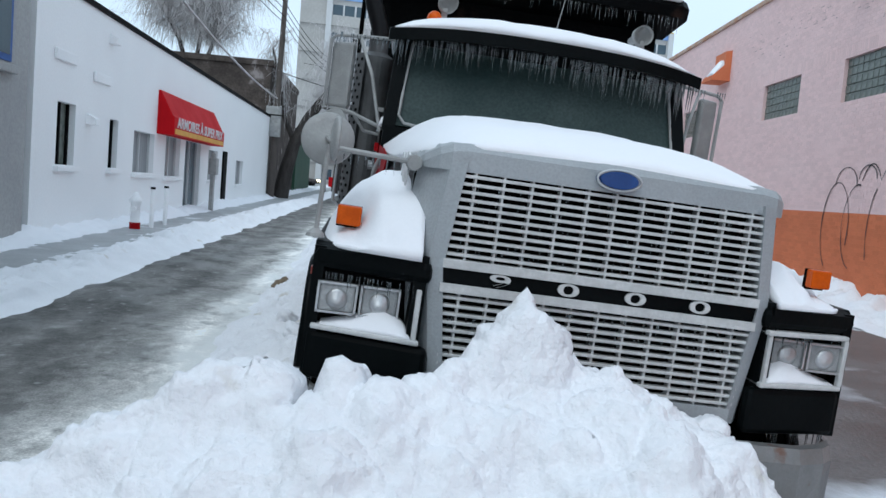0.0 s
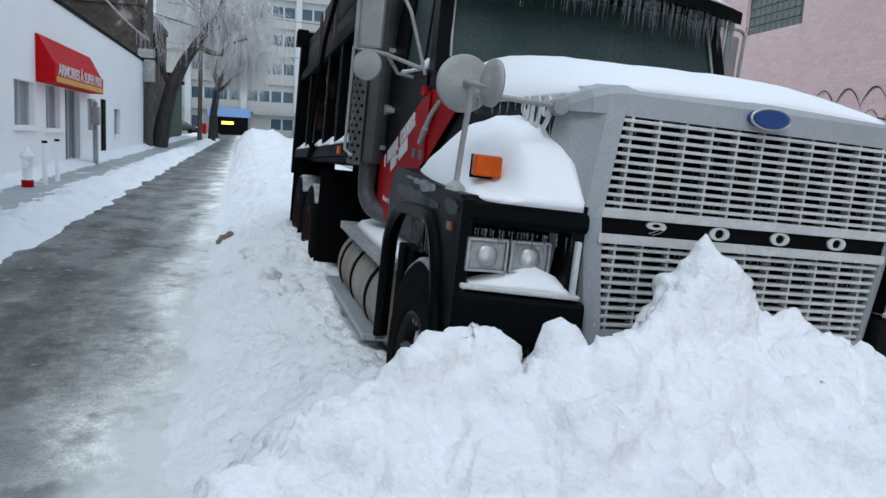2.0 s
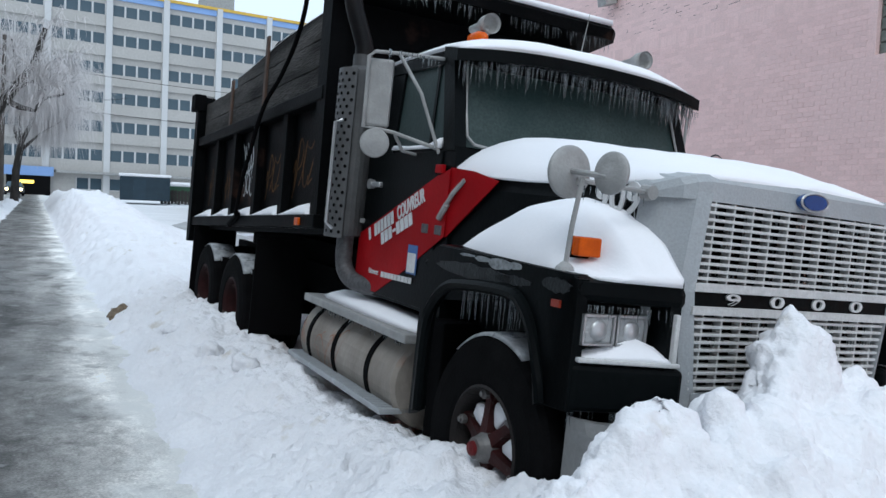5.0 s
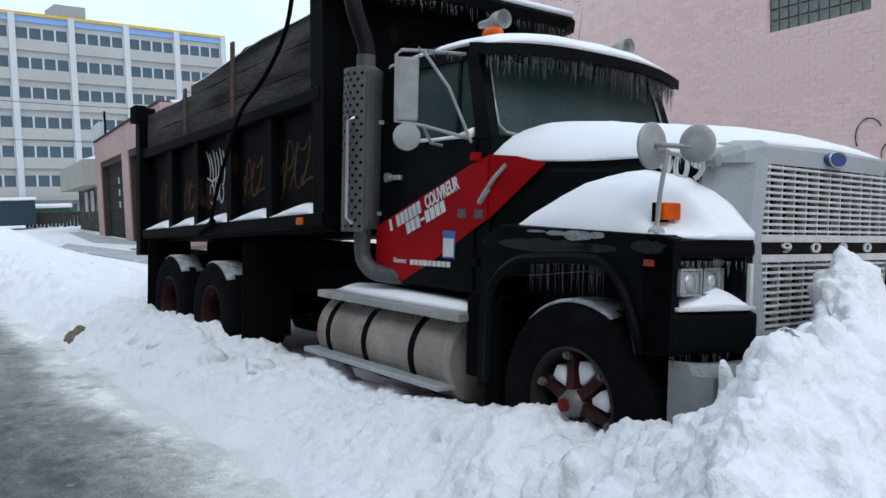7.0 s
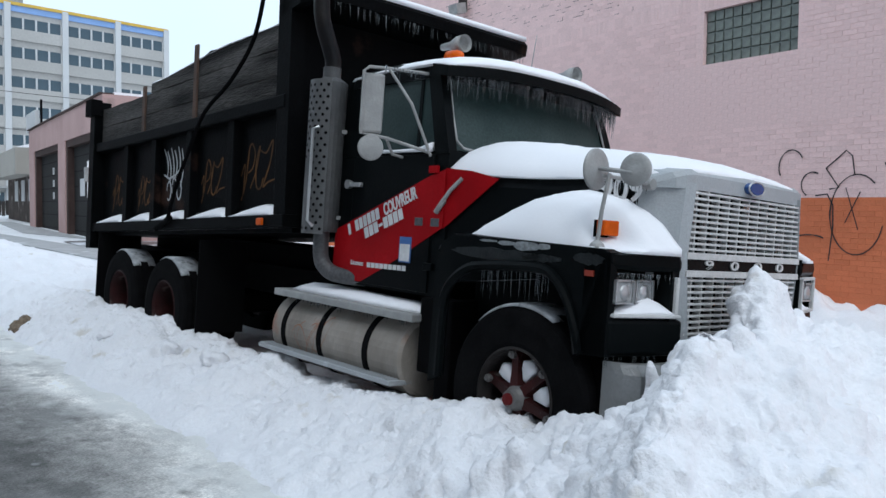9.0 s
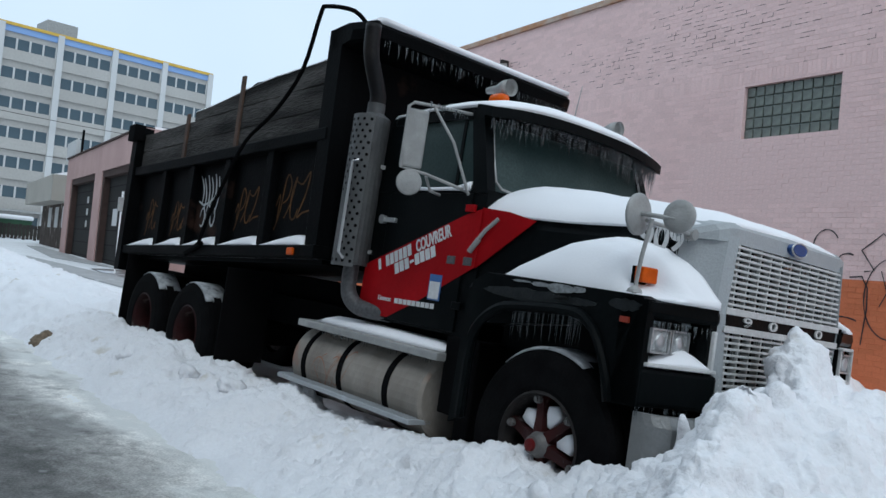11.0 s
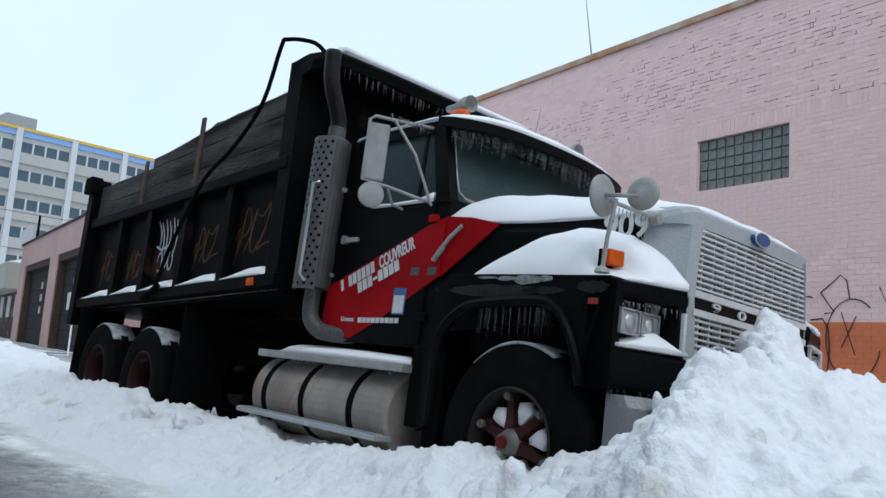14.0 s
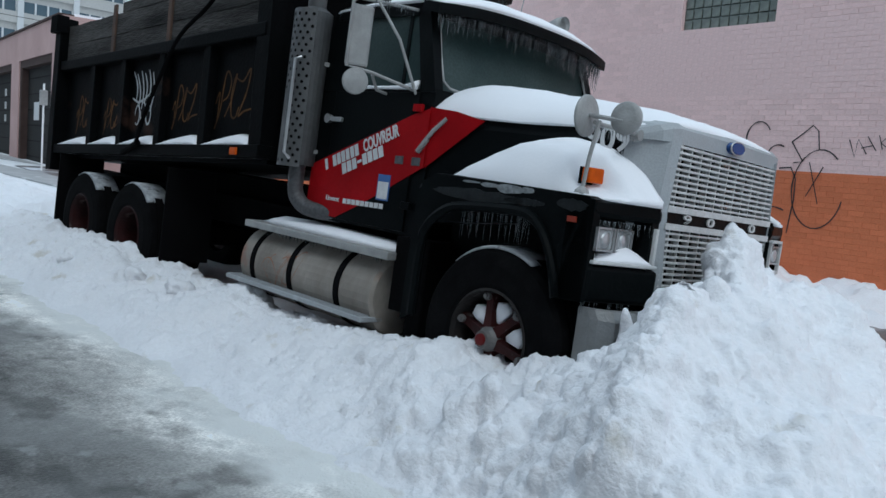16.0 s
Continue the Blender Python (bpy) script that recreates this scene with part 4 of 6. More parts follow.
    icicles("arch_ice", [(s * 1.10, random.uniform(0.55, 1.12), 1.255, random.uniform(0.06, 0.2)) for _ in range(60)] + [(s * random.uniform(0.8, 1.13), 0.02, 0.87, random.uniform(0.02, 0.1)) for _ in range(26)], f)
    # heaped snow on the fender top
    rows_ = []
    for y, w, h in glide(((-0.03, 0.28, 0.015), (0.02, 0.34, 0.06), (0.12, 0.37, 0.14), (0.28, 0.39, 0.225), (0.45, 0.40, 0.262), (0.62, 0.40, 0.27), (0.8, 0.39, 0.25), (1.0, 0.37, 0.195), (1.2, 0.34, 0.115), (1.34, 0.30, 0.04), (1.40, 0.27, 0.01)), 3):
        ring = [(s * 0.73, y, 1.40)]
        for i in range(19):
            u = i / 18
            ring.append((s * (0.73 + w * u), y, 1.415 + h * (1.2 if s < 0 else 0.65) * (1 - u ** 3.0) ** 0.75 * (1 - 0.62 * smooth(0.45, 0.72, u) * smooth(0.36, 0.22, y)) + 0.012 * fbm(4 * u, 5 * y, s) + 0.004 * fbm(20 * u, 22 * y, s)))
        ring.append((s * (0.73 + w), y, 1.40))
        rows_.append(ring)
    part("fender_snow", loft(bmesh.new(), rows_), SNOW, f, "thick snow heaped on the fender", smooth=True)
    # corner marker
    mk = part("turn_signal", box(bmesh.new(), s * 1.03 - 0.05, s * 1.03 + 0.05, 0.14, 0.205, 1.485, 1.565, bevel=0.008), AMBER, f, "amber turn signal")
    part("signal_base", B(min(s * 0.98, s * 1.08), max(s * 0.98, s * 1.08), 0.205, 0.225, 1.475, 1.565), UNDER, mk)
    part("side_marker", box(bmesh.new(), min(s * 1.145, s * 1.155), max(s * 1.145, s * 1.155), 0.12, 0.19, 1.27, 1.30), surf("red_marker", (0.3, 0.04, 0.02), None, 9, 0.3), f, "small red side marker")
    for y0, y1, z0, z1 in ((0.50, 0.62, 1.385, 1.42), (0.60, 0.80, 1.37, 1.425), (0.78, 0.93, 1.392, 1.42), (0.93, 1.08, 1.405, 1.42)):
        pts = [(y0 + (y1 - y0) * (0.5 + 0.5 * math.cos(a) * (1 + 0.3 * fbm(3 * a, y0))), z0 + (z1 - z0) * (0.5 + 0.5 * math.sin(a) * (1 + 0.3 * fbm(3 * a, z0)))) for a in steps(0, 5.9, 15)]
        part("frost_patch", prism(bmesh.new(), pts, "x", s * 1.143, s * 1.150), FROSTPATCH, f, "patch of ice on the fender edge")
    for y0, y1, z0, z1 in ((0.62, 1.32, 1.305, 1.375), (0.40, 0.74, 1.32, 1.36), (0.05, 0.30, 1.33, 1.39)):
        pts = [(y0 + (y1 - y0) * (0.5 + 0.5 * math.cos(a) * (1 + 0.25 * fbm(4 * a, y0))), z0 + (z1 - z0) * (0.5 + 0.5 * math.sin(a) * (1 + 0.4 * fbm(4 * a, z0)))) for a in steps(0, 6.0, 23)]
        part("ice_film", prism(bmesh.new(), pts, "x", s * 1.1435, s * 1.148), THINHAZE, f, "film of ice on the black paint")
    return f


SWEEP = 0.115


def sweep_back(ob):
    """The fender's nose runs back towards its outer side; the lamps stay square to the road."""
    if not ob.name.startswith(("headlight.", "headlight_nest", "lamp_rim", "lens")) and ob.name != "headlight":
        for v in ob.data.vertices:
            v.co.y += SWEEP * smooth(0.62, 1.2, abs(v.co.x)) * 1.12 * max(0.0, 1.0 - max(0.0, v.co.y) / 0.62)
    for child in ob.children:
        sweep_back(child)


fenders = [fender(-1), fender(1)]
for fd in fenders:
    sweep_back(fd)

# bumper
bp = loft(bmesh.new(), [[(x, y0, 0.45), (x, y0 - 0.03, 0.5), (x, y0 - 0.03, 0.79), (x, y0, 0.845), (x, y0 + 0.05, 0.845), (x, y0 + 0.05, 0.45)] for x, y0 in ((-1.10, 0.11), (-1.085, 0.07), (-1.03, 0.0), (-0.9, -0.05), (0, -0.09), (0.9, -0.05), (1.03, 0.0), (1.11, 0.075), (1.125, 0.12))])
part("bumper", bp, surf("rusty_chrome_bumper", (0.27, 0.275, 0.275), (0.20, 0.20, 0.195), 4, 0.4, metal=0.4, bump=0.3, spots=(0.16, 0.08, 0.05), spot_at=0.66, spot_scale=7), truck, "pitted grey steel bumper")

# fender mirrors on a post
for s in (-1,):
    fm = part("fender_mirror", bmesh.new(), STEEL, truck, "round frosted fender mirrors on a post")
    bm = bmesh.new()
    tube(bm, [(s * 1.155, 0.21, 1.42), (s * 1.15, 0.20, 1.6), (s * 1.145, 0.17, 1.80)], 0.011, 8)
    tube(bm, [(s * 1.155, 0.235, 1.825), (s * 1.125, 0.045, 1.805)], 0.012, 8)
    tube(bm, [(s * 1.15, 0.20, 1.79), (s * 0.80, 0.16, 1.775)], 0.011, 8)
    lathe(bm, [(1.425, 0.04), (1.44, 0.035), (1.46, 0.012)], "z", 12, (s * 1.155, 0.21, 0))
    bm.to_mesh(fm.data)
    bm.free()
    for x, y, r, turn in ((1.155, 0.245, 0.108, 3), (1.119, 0.035, 0.084, -80)):
        d = part("mirror_head", lathe(bmesh.new(), [(-0.014, 0.0), (-0.012, r * 0.6), (-0.006, r * 0.93), (0.0, r), (0.010, r), (0.010, 0.0)], "y", 28, (0, 0, 0)), STEEL, fm, smooth=True)
        d.matrix_basis = pose(s * x, y, 1.82, 0, 0, turn)
    icicles("mirror_ice", [(s * (0.82 + 0.32 * i / 11), 0.17 + 0.03 * i / 11, 1.77, random.uniform(0.02, 0.08)) for i in range(12)], fm)
    part("hood_lamp", lathe(bmesh.new(), [(-0.02, 0.0), (-0.02, 0.03), (0.03, 0.035), (0.04, 0.0)], "y", 14, (s * 0.80, 0.16, 1.775)), STEEL, truck)

# cab
cab = part("cab", prism(bmesh.new(), [(1.66, 1.0), (2.95, 1.0), (2.95, 1.99), (1.66, 1.99)], "x", -0.915, 0.915), PAINT, truck)
for s in (-1, 1):
    frame_bm = bmesh.new()
    loft(frame_bm, [[(s * 0.925, 1.66, 1.97), (s * 0.85, 1.66, 1.97), (s * 0.85, 1.74, 1.97), (s * 0.925, 1.80, 1.97)],
                    [(s * 0.885, 1.86, 2.56), (s * 0.80, 1.86, 2.56), (s * 0.80, 1.93, 2.56), (s * 0.885, 1.98, 2.56)]])
    part("windshield_pillar", frame_bm, PAINT, cab)
    frame_bm = bmesh.new()
    loft(frame_bm, [[(s * 0.92, 2.52, 1.97), (s * 0.86, 2.52, 1.97), (s * 0.86, 2.95, 1.97), (s * 0.92, 2.95, 1.97)],
                    [(s * 0.88, 2.52, 2.56), (s * 0.82, 2.52, 2.56), (s * 0.82, 2.93, 2.56), (s * 0.88, 2.93, 2.56)]])
    part("rear_pillar", frame_bm, PAINT, cab)
part("rear_wall", B(-0.86, 0.86, 2.9, 2.95, 1.97, 2.56), PAINT, cab)
roof = loft(bmesh.new(), [half_ring(y, w, 2.50, zt, 0.03, 0.08) for y, w, zt in ((1.84, 0.86, 2.585), (1.95, 0.89, 2.63), (2.4, 0.90, 2.65), (2.85, 0.89, 2.63), (2.95, 0.87, 2.58))])
part("roof", roof, PAINT, cab)
part("windshield", loft(bmesh.new(), [[(x, 1.70 - 0.03 * (1 - (x / 0.84) ** 2), 2.0), (x * 0.96, 1.88 - 0.03 * (1 - (x / 0.84) ** 2), 2.53), (x * 0.96, 1.90 - 0.03 * (1 - (x / 0.84) ** 2), 2.53), (x, 1.72 - 0.03 * (1 - (x / 0.84) ** 2), 2.0)] for x in steps(-0.85, 0.85, 10)]), GLASSDARK, cab, "dark frosted windshield")
seal = bmesh.new()
tube(seal, [(-0.80, 1.85, 2.52), (-0.825, 1.76, 2.24), (-0.835, 1.69, 2.06), (-0.80, 1.66, 2.015), (-0.7, 1.655, 2.005), (0, 1.63, 2.0), (0.7, 1.655, 2.005), (0.80, 1.66, 2.015), (0.835, 1.69, 2.06), (0.825, 1.76, 2.24), (0.80, 1.85, 2.52)], 0.009, 6)
part("windshield_seal", seal, STEEL, cab, "grey windshield seal")
for s in (-1, 1):
    sg = part("side_window", loft(bmesh.new(), [[(s * 0.90, 1.80, 1.99), (s * 0.90, 2.52, 1.99), (s * 0.885, 2.52, 1.99), (s * 0.885, 1.80, 1.99)], [(s * 0.865, 1.95, 2.54), (s * 0.865, 2.52, 2.54), (s * 0.85, 2.52, 2.54), (s * 0.85, 1.95, 2.54)]]), GLASSDARK, cab, "dark side window")
    part("vent_bar", loft(bmesh.new(), [[(s * 0.91, 2.0, 1.99), (s * 0.91, 2.03, 1.99), (s * 0.895, 2.03, 1.99), (s * 0.895, 2.0, 1.99)], [(s * 0.872, 2.03, 2.54), (s * 0.872, 2.06, 2.54), (s * 0.86, 2.06, 2.54), (s * 0.86, 2.03, 2.54)]]), PAINT, sg)
    part("window_snow", loft(bmesh.new(), [[(s * 0.90, y, 1.985), (s * 0.945, y, 1.985), (s * 0.93, y, 1.995 + h), (s * 0.90, y, 2.0 + h)] for y, h in ((1.84, 0.05), (2.0, 0.015), (2.3, 0.01), (2.5, 0.02))]), SNOW, cab, "snow on the window ledge", smooth=True)
    door = part("door", box(bmesh.new(), min(s * 0.915, s * 0.928), max(s * 0.915, s * 0.928), 1.80, 2.74, 1.02, 1.965, bevel=0.004), PAINT, cab)
    part("door_handle", box(bmesh.new(), min(s * 0.93, s * 0.965), max(s * 0.93, s * 0.965), 2.60, 2.76, 1.735, 1.77, bevel=0.008), CHROME, door, "frosted chrome handle")
    part("handle_boss", lathe(bmesh.new(), [(0.0, 0.035), (0.04, 0.03)], "x", 12, (s * 0.93 if s > 0 else -0.97, 2.76, 1.755)), CHROME, door)
    for z in (1.86, 1.2):
        part("hinge", box(bmesh.new(), min(s * 0.925, s * 0.95), max(s * 0.925, s * 0.95), 1.74, 1.83, z - 0.025, z + 0.025, bevel=0.004), RED if z > 1.5 else PAINT, door)
# visor
vis = loft(bmesh.new(), [[(x, 1.60 + 0.10 * abs(x / 0.95) ** 3, 2.53 - 0.05 * abs(x / 0.95) ** 2.5), (x, 1.86, 2.57 - 0.05 * abs(x / 0.95) ** 2.5), (x, 1.86, 2.63 - 0.05 * abs(x / 0.95) ** 2.5), (x, 1.60 + 0.10 * abs(x / 0.95) ** 3, 2.60 - 0.05 * abs(x / 0.95) ** 2.5)] for x in steps(-0.95, 0.95, 20)])
part("sun_visor", vis, PAINT, cab, "black outside sun visor")
icicles("visor_ice", [(x, 1.625 + 0.10 * abs(x / 0.95) ** 3 + random.uniform(0, 0.05), 2.54 - 0.05 * abs(x / 0.95) ** 2.5, random.uniform(0.06, 0.20) * (0.9 + 0.3 * smooth(-0.5, 0.9, x))) for x in [random.uniform(-0.94, 0.94) for _ in range(330)]], cab)
def roof_ring(y, w, z0, h):
    us = steps(-1, 1, 18)
    sag = lambda x: 0.05 * abs(x / 0.95) ** 2.5
    bow = lambda x: y + 0.10 * abs(x / 0.95) ** 3 * smooth(1.9, 1.6, y)
    return [(-w, bow(w), z0 - sag(w) - 0.01)] + [(w * u, bow(w * u), z0 - sag(w * u) + h * (1 - abs(u) ** 4) + 0.008 * fbm(4 * u, 3 * y)) for u in us] + [(w, bow(w), z0 - sag(w) - 0.01)]


part("roof_snow", loft(bmesh.new(), [roof_ring(*r) for r in ((1.615, 0.90, 2.607, 0.012), (1.64, 0.915, 2.612, 0.04), (1.72, 0.92, 2.625, 0.07), (1.85, 0.92, 2.64, 0.085), (2.1, 0.92, 2.64, 0.105), (2.5, 0.92, 2.64, 0.11), (2.85, 0.9, 2.62, 0.095), (2.94, 0.86, 2.60, 0.04))]), SNOW, cab, "snow lying on the cab roof", smooth=True)
for s in (-1, 1):
    hn = part("horn", lathe(bmesh.new(), [(0.03, 0.0), (0.02, 0.03), (-0.01, 0.055), (-0.05, 0.062), (0.02, 0.058), (0.1, 0.03), (0.2, 0.024), (0.2, 0.0)], "y", 24, (s * 0.62, 1.96, 2.79)), STEEL, cab, "round frosted roof horn", smooth=True)
    part("horn_bracket", B(s * 0.63 - 0.015, s * 0.63 + 0.015, 1.95, 2.05, 2.62, 2.76), STEEL, hn)
    if s < 0:
        part("roof_marker", lathe(bmesh.new(), [(0.0, 0.0), (0.01, 0.03), (0.06, 0.045), (0.14, 0.045), (0.2, 0.0)], "y", 16, (s * 0.69, 1.86, 2.685)), AMBER, cab, "amber roof marker lamp", smooth=True)
ant = bmesh.new()
tube(ant, [(0.05, 1.9, 2.65), (0.10, 1.9, 3.0)], 0.005, 6, 0.002)
part("antenna", ant, STEEL, cab, "thin whip antenna")

# red band, writing and small fittings on the side
SIDE = Matrix(((0, 0, -1, 0), (-1, 0, 0, 0), (0, 1, 0, 0), (0, 0, 0, 1)))  # letters face the street
for s in (-1, 1):
    band = part("red_band", prism(bmesh.new(), [(2.93, 1.40), (2.94, 1.03), (2.56, 1.03), (2.25, 1.17), (1.67, 1.47), (1.67, 1.86), (1.82, 1.82)], "x", s * 0.929, s * 0.933), RED, cab, "red painted band across the door")
    hb = bmesh.new()
    quad = [(1.68, 1.465), (1.66, 1.475), (1.22, 1.80), (1.45, 1.85), (1.68, 1.87)]
    vs = [[hb.verts.new((s * (0.906 - 0.089 * (1.74 - y) + 0.012 + e), y, z)) for y, z in quad] for e in (0.004, 0.010)]
    hb.faces.new(vs[0])
    hb.faces.new(vs[1][::-1])
    for i in range(5):
        hb.faces.new((vs[0][i], vs[0][(i + 1) % 5], vs[1][(i + 1) % 5], vs[1][i]))
    part("hood_band", hb, RED, truck, "red painted band on the hood side")
HUBPLATE = surf("grimy_plate", (0.10, 0.10, 0.105), (0.05, 0.05, 0.053), 40, 0.5, bump=0.3)
TILT = 20.5
dmat = lambda y, z, tilt: Matrix.Translation((-0.936, y, z)) @ SIDE @ pose(0, 0, 0, 0, 0, tilt)
for x0, x1 in [(-0.42, -0.39)] + [(-0.325 + 0.053 * i, -0.325 + 0.053 * i + 0.041) for i in range(6)]:
    part("letter", box(bmesh.new(), x0, x1, -0.042, 0.042, 0, 0.003, m=dmat(2.355, 1.555, TILT)), LETTER, cab)
for i in range(8):
    x = -0.24 + i * 0.06
    lo, hi = (-0.04, 0.04) if i != 3 else (-0.01, 0.01)
    part("letter", box(bmesh.new(), x, x + 0.048, lo, hi, 0, 0.003, m=dmat(2.31, 1.475, TILT)), LETTER, cab)
for i in range(9):
    x = -0.22 + i * 0.052
    part("letter", box(bmesh.new(), x, x + 0.042, -0.018, 0.018, 0, 0.003, m=dmat(2.26, 1.165, 1)), LETTER, cab)
trade = writing("lettering", "COUVREUR", 0.125, dmat(2.14, 1.634, TILT), LETTER, cab, 0.002, 2.0)
trade.matrix_basis = trade.matrix_basis @ Matrix.Diagonal((0.385 / max(0.1, max(v.co.x for v in trade.data.vertices) - min(v.co.x for v in trade.data.vertices)), 1, 1, 1))
writing("lettering", "Licence:", 0.05, dmat(2.61, 1.165, 0), LETTER, cab, 0.002)
st = part("sticker", B(-0.937, -0.933, 1.98, 2.11, 1.21, 1.39), STICKER, cab, "blue and white sticker")
part("sticker_panel", B(-0.940, -0.936, 1.99, 2.10, 1.22, 1.34), LETTER, st)
for y in (1.93, 1.76):
    part("emblem", box(bmesh.new(), -0.937, -0.930, y - 0.055, y + 0.03, 1.475, 1.53, bevel=0.003), HUBPLATE, cab, "small grey emblem plate")
writing("hood_number", "909", 0.19, Matrix.Translation((-0.826, 0.33, 1.74)) @ pose(0, 0, 0, 0, 0, 3.3) @ SIDE, LETTER, truck, 0.004, 1.2)
strut = bmesh.new()
tube(strut, [(-0.91, 1.53, 1.80), (-0.935, 1.61, 1.72), (-0.94, 1.70, 1.62)], 0.014, 8)
tube(strut, [(-0.94, 1.66, 1.655), (-0.945, 1.73, 1.57)], 0.019, 8)
part("hood_latch", strut, STEEL, truck, "frosted rubber hood latch")

# door mirrors
for s in (-1, 1):
    mr = part("door_mirror", box(bmesh.new(), -0.078, 0.078, -0.025, 0.025, -0.205, 0.205, bevel=0.018, m=pose(s * 1.21, 2.17, 2.29, 0, 0, s * 30)), STEEL, cab, "tall frosted door mirror")
    arms = bmesh.new()
    tube(arms, [(s * 0.92, 1.88, 1.98), (s * 1.12, 2.10, 2.06), (s * 1.20, 2.16, 2.075), (s * 1.295, 2.16, 2.075), (s * 1.30, 2.16, 2.5), (s * 1.265, 2.15, 2.53), (s * 1.12, 2.12, 2.54), (s * 0.88, 1.97, 2.53)], 0.012, 8)
    tube(arms, [(s * 0.93, 1.84, 1.95), (s * 1.02, 1.97, 2.30), (s * 1.12, 2.11, 2.53)], 0.011, 8)
    tube(arms, [(s * 0.93, 2.15, 1.95), (s * 1.03, 2.14, 1.96), (s * 1.10, 2.12, 2.05)], 0.011, 8)
    part("mirror_arm", arms, STEEL, mr)
    rd = part("round_mirror", lathe(bmesh.new(), [(-0.012, 0.0), (-0.011, 0.05), (-0.006, 0.083), (0.0, 0.09), (0.010, 0.09), (0.010, 0.0)], "y", 26), STEEL, mr, "round frosted mirror")
    rd.matrix_basis = pose(s * 1.22, 2.14, 1.985, 0, 0, s * 25)
    icicles("mirror_ice", [(s * random.uniform(0.9, 1.25), 2.0, 2.53, random.uniform(0.03, 0.1)) for _ in range(22)], mr)

# exhaust stack with its perforated shield
ex = part("exhaust_muffler", lathe(bmesh.new(), [(1.38, 0.0), (1.38, 0.13), (2.54, 0.13), (2.58, 0.07), (2.66, 0.07), (2.66, 0.0)], "z", 24, (-1.0, 3.02, 0)), surf("sooty_muffler", (0.11, 0.11, 0.11), (0.05, 0.05, 0.052), 5, 0.5, metal=0.3, bump=0.3), truck, "grey exhaust muffler with perforated shield")
sh = bmesh.new()
ring_a = [(-1.0 + 0.15 * math.cos(a), 3.02 + 0.17 * math.sin(a)) for a in steps(radians(115), radians(236), 12)]
for e0, e1 in zip(ring_a, ring_a[1:]):
    vs = [sh.verts.new((e[0], e[1], z)) for z in (1.36, 2.55) for e in (e0, e1)]
    sh.faces.new((vs[0], vs[1], vs[3], vs[2]))
bmesh.ops.remove_doubles(sh, verts=sh.verts, dist=0.0005)
shield = part("heat_shield", sh, surf("galvanised_shield", (0.15, 0.15, 0.15), (0.09, 0.091, 0.093), 4, 0.45, metal=0.4, bump=0.2), ex, "perforated galvanised heat shield")
shm = shield.modifiers.new("thick", "SOLIDIFY")
shm.thickness, shm.offset = 0.006, 1
hl = bmesh.new()
for j in range(25):
    for i in range(7):
        a = radians(122 + i * 21 + (10 if j % 2 else 0))
        if not 118 < math.degrees(a) < 233 or (1.42 < 1.40 + j * 0.046 < 1.95 and 160 < math.degrees(a) < 178):
            continue
        n = Vector((math.cos(a), math.sin(a), 0))
        c = Vector((-1.0 + 0.159 * math.cos(a), 3.02 + 0.179 * math.sin(a), 1.40 + j * 0.046))
        t = Vector((-math.sin(a), math.cos(a), 0))
        hl.faces.new([hl.verts.new(c + 0.0135 * (math.cos(k * 1.0472) * t + math.sin(k * 1.0472) * Vector((0, 0, 1)))) for k in range(6)])
tagged(part("perforation", hl, DARKHOLE, shield, "round holes in the shield"), kind="stuff")
gr = bmesh.new()
tube(gr, [(-1.14, 2.94, 2.18), (-1.19, 2.94, 2.16), (-1.19, 2.94, 1.46), (-1.14, 2.94, 1.42)], 0.012, 8)
part("grab_handle", gr, CHROME, ex)
for z in (1.48, 2.15):
    part("clamp", B(-1.0, -0.86, 2.9, 2.93, z, z + 0.03), STEEL, ex)
pp = bmesh.new()
tube(pp, glide([(-1.0, 3.02, 2.62), (-1.0, 3.02, 2.72), (-1.04, 3.03, 2.84), (-1.085, 3.04, 2.96), (-1.11, 3.05, 3.08), (-1.115, 3.06, 3.27)], 4), 0.064, 16)
part("upper_pipe", pp, surf("blackened_pipe", (0.006, 0.006, 0.007), (0.02, 0.017, 0.015), 7, 0.4, bump=0.2, spec=0.15), ex, "blackened upper exhaust pipe", smooth=True)
el = bmesh.new()
tube(el, glide([(-1.0, 3.02, 1.40), (-1.0, 3.02, 1.22), (-0.99, 2.99, 1.13), (-0.96, 2.92, 1.07), (-0.92, 2.8, 1.05), (-0.86, 2.6, 1.05)], 4), 0.062, 16)
part("elbow_pipe", el, HUBPLATE, ex, "dull steel elbow pipe", smooth=True)

# fuel tank and steps
tank = part("fuel_tank", lathe(bmesh.new(), [(1.86, 0.0), (1.86, 0.26), (1.88, 0.285), (3.56, 0.285), (3.58, 0.26), (3.58, 0.0)], "y", 36, (-0.79, 0, 0.56)), TANKM, truck, "weathered round fuel tank", smooth=False)
for y in (2.25, 2.85, 3.38):
    part("strap", lathe(bmesh.new(), [(y - 0.03, 0.0), (y - 0.03, 0.293), (y + 0.03, 0.293), (y + 0.03, 0.0)], "y", 36, (-0.79, 0, 0.56)), UNDER, tank, "black rubber strap")
SCRAWL = surf("orange_scrawl", (0.34, 0.13, 0.06), (0.25, 0.14, 0.09), 14, 0.7, bump=0)
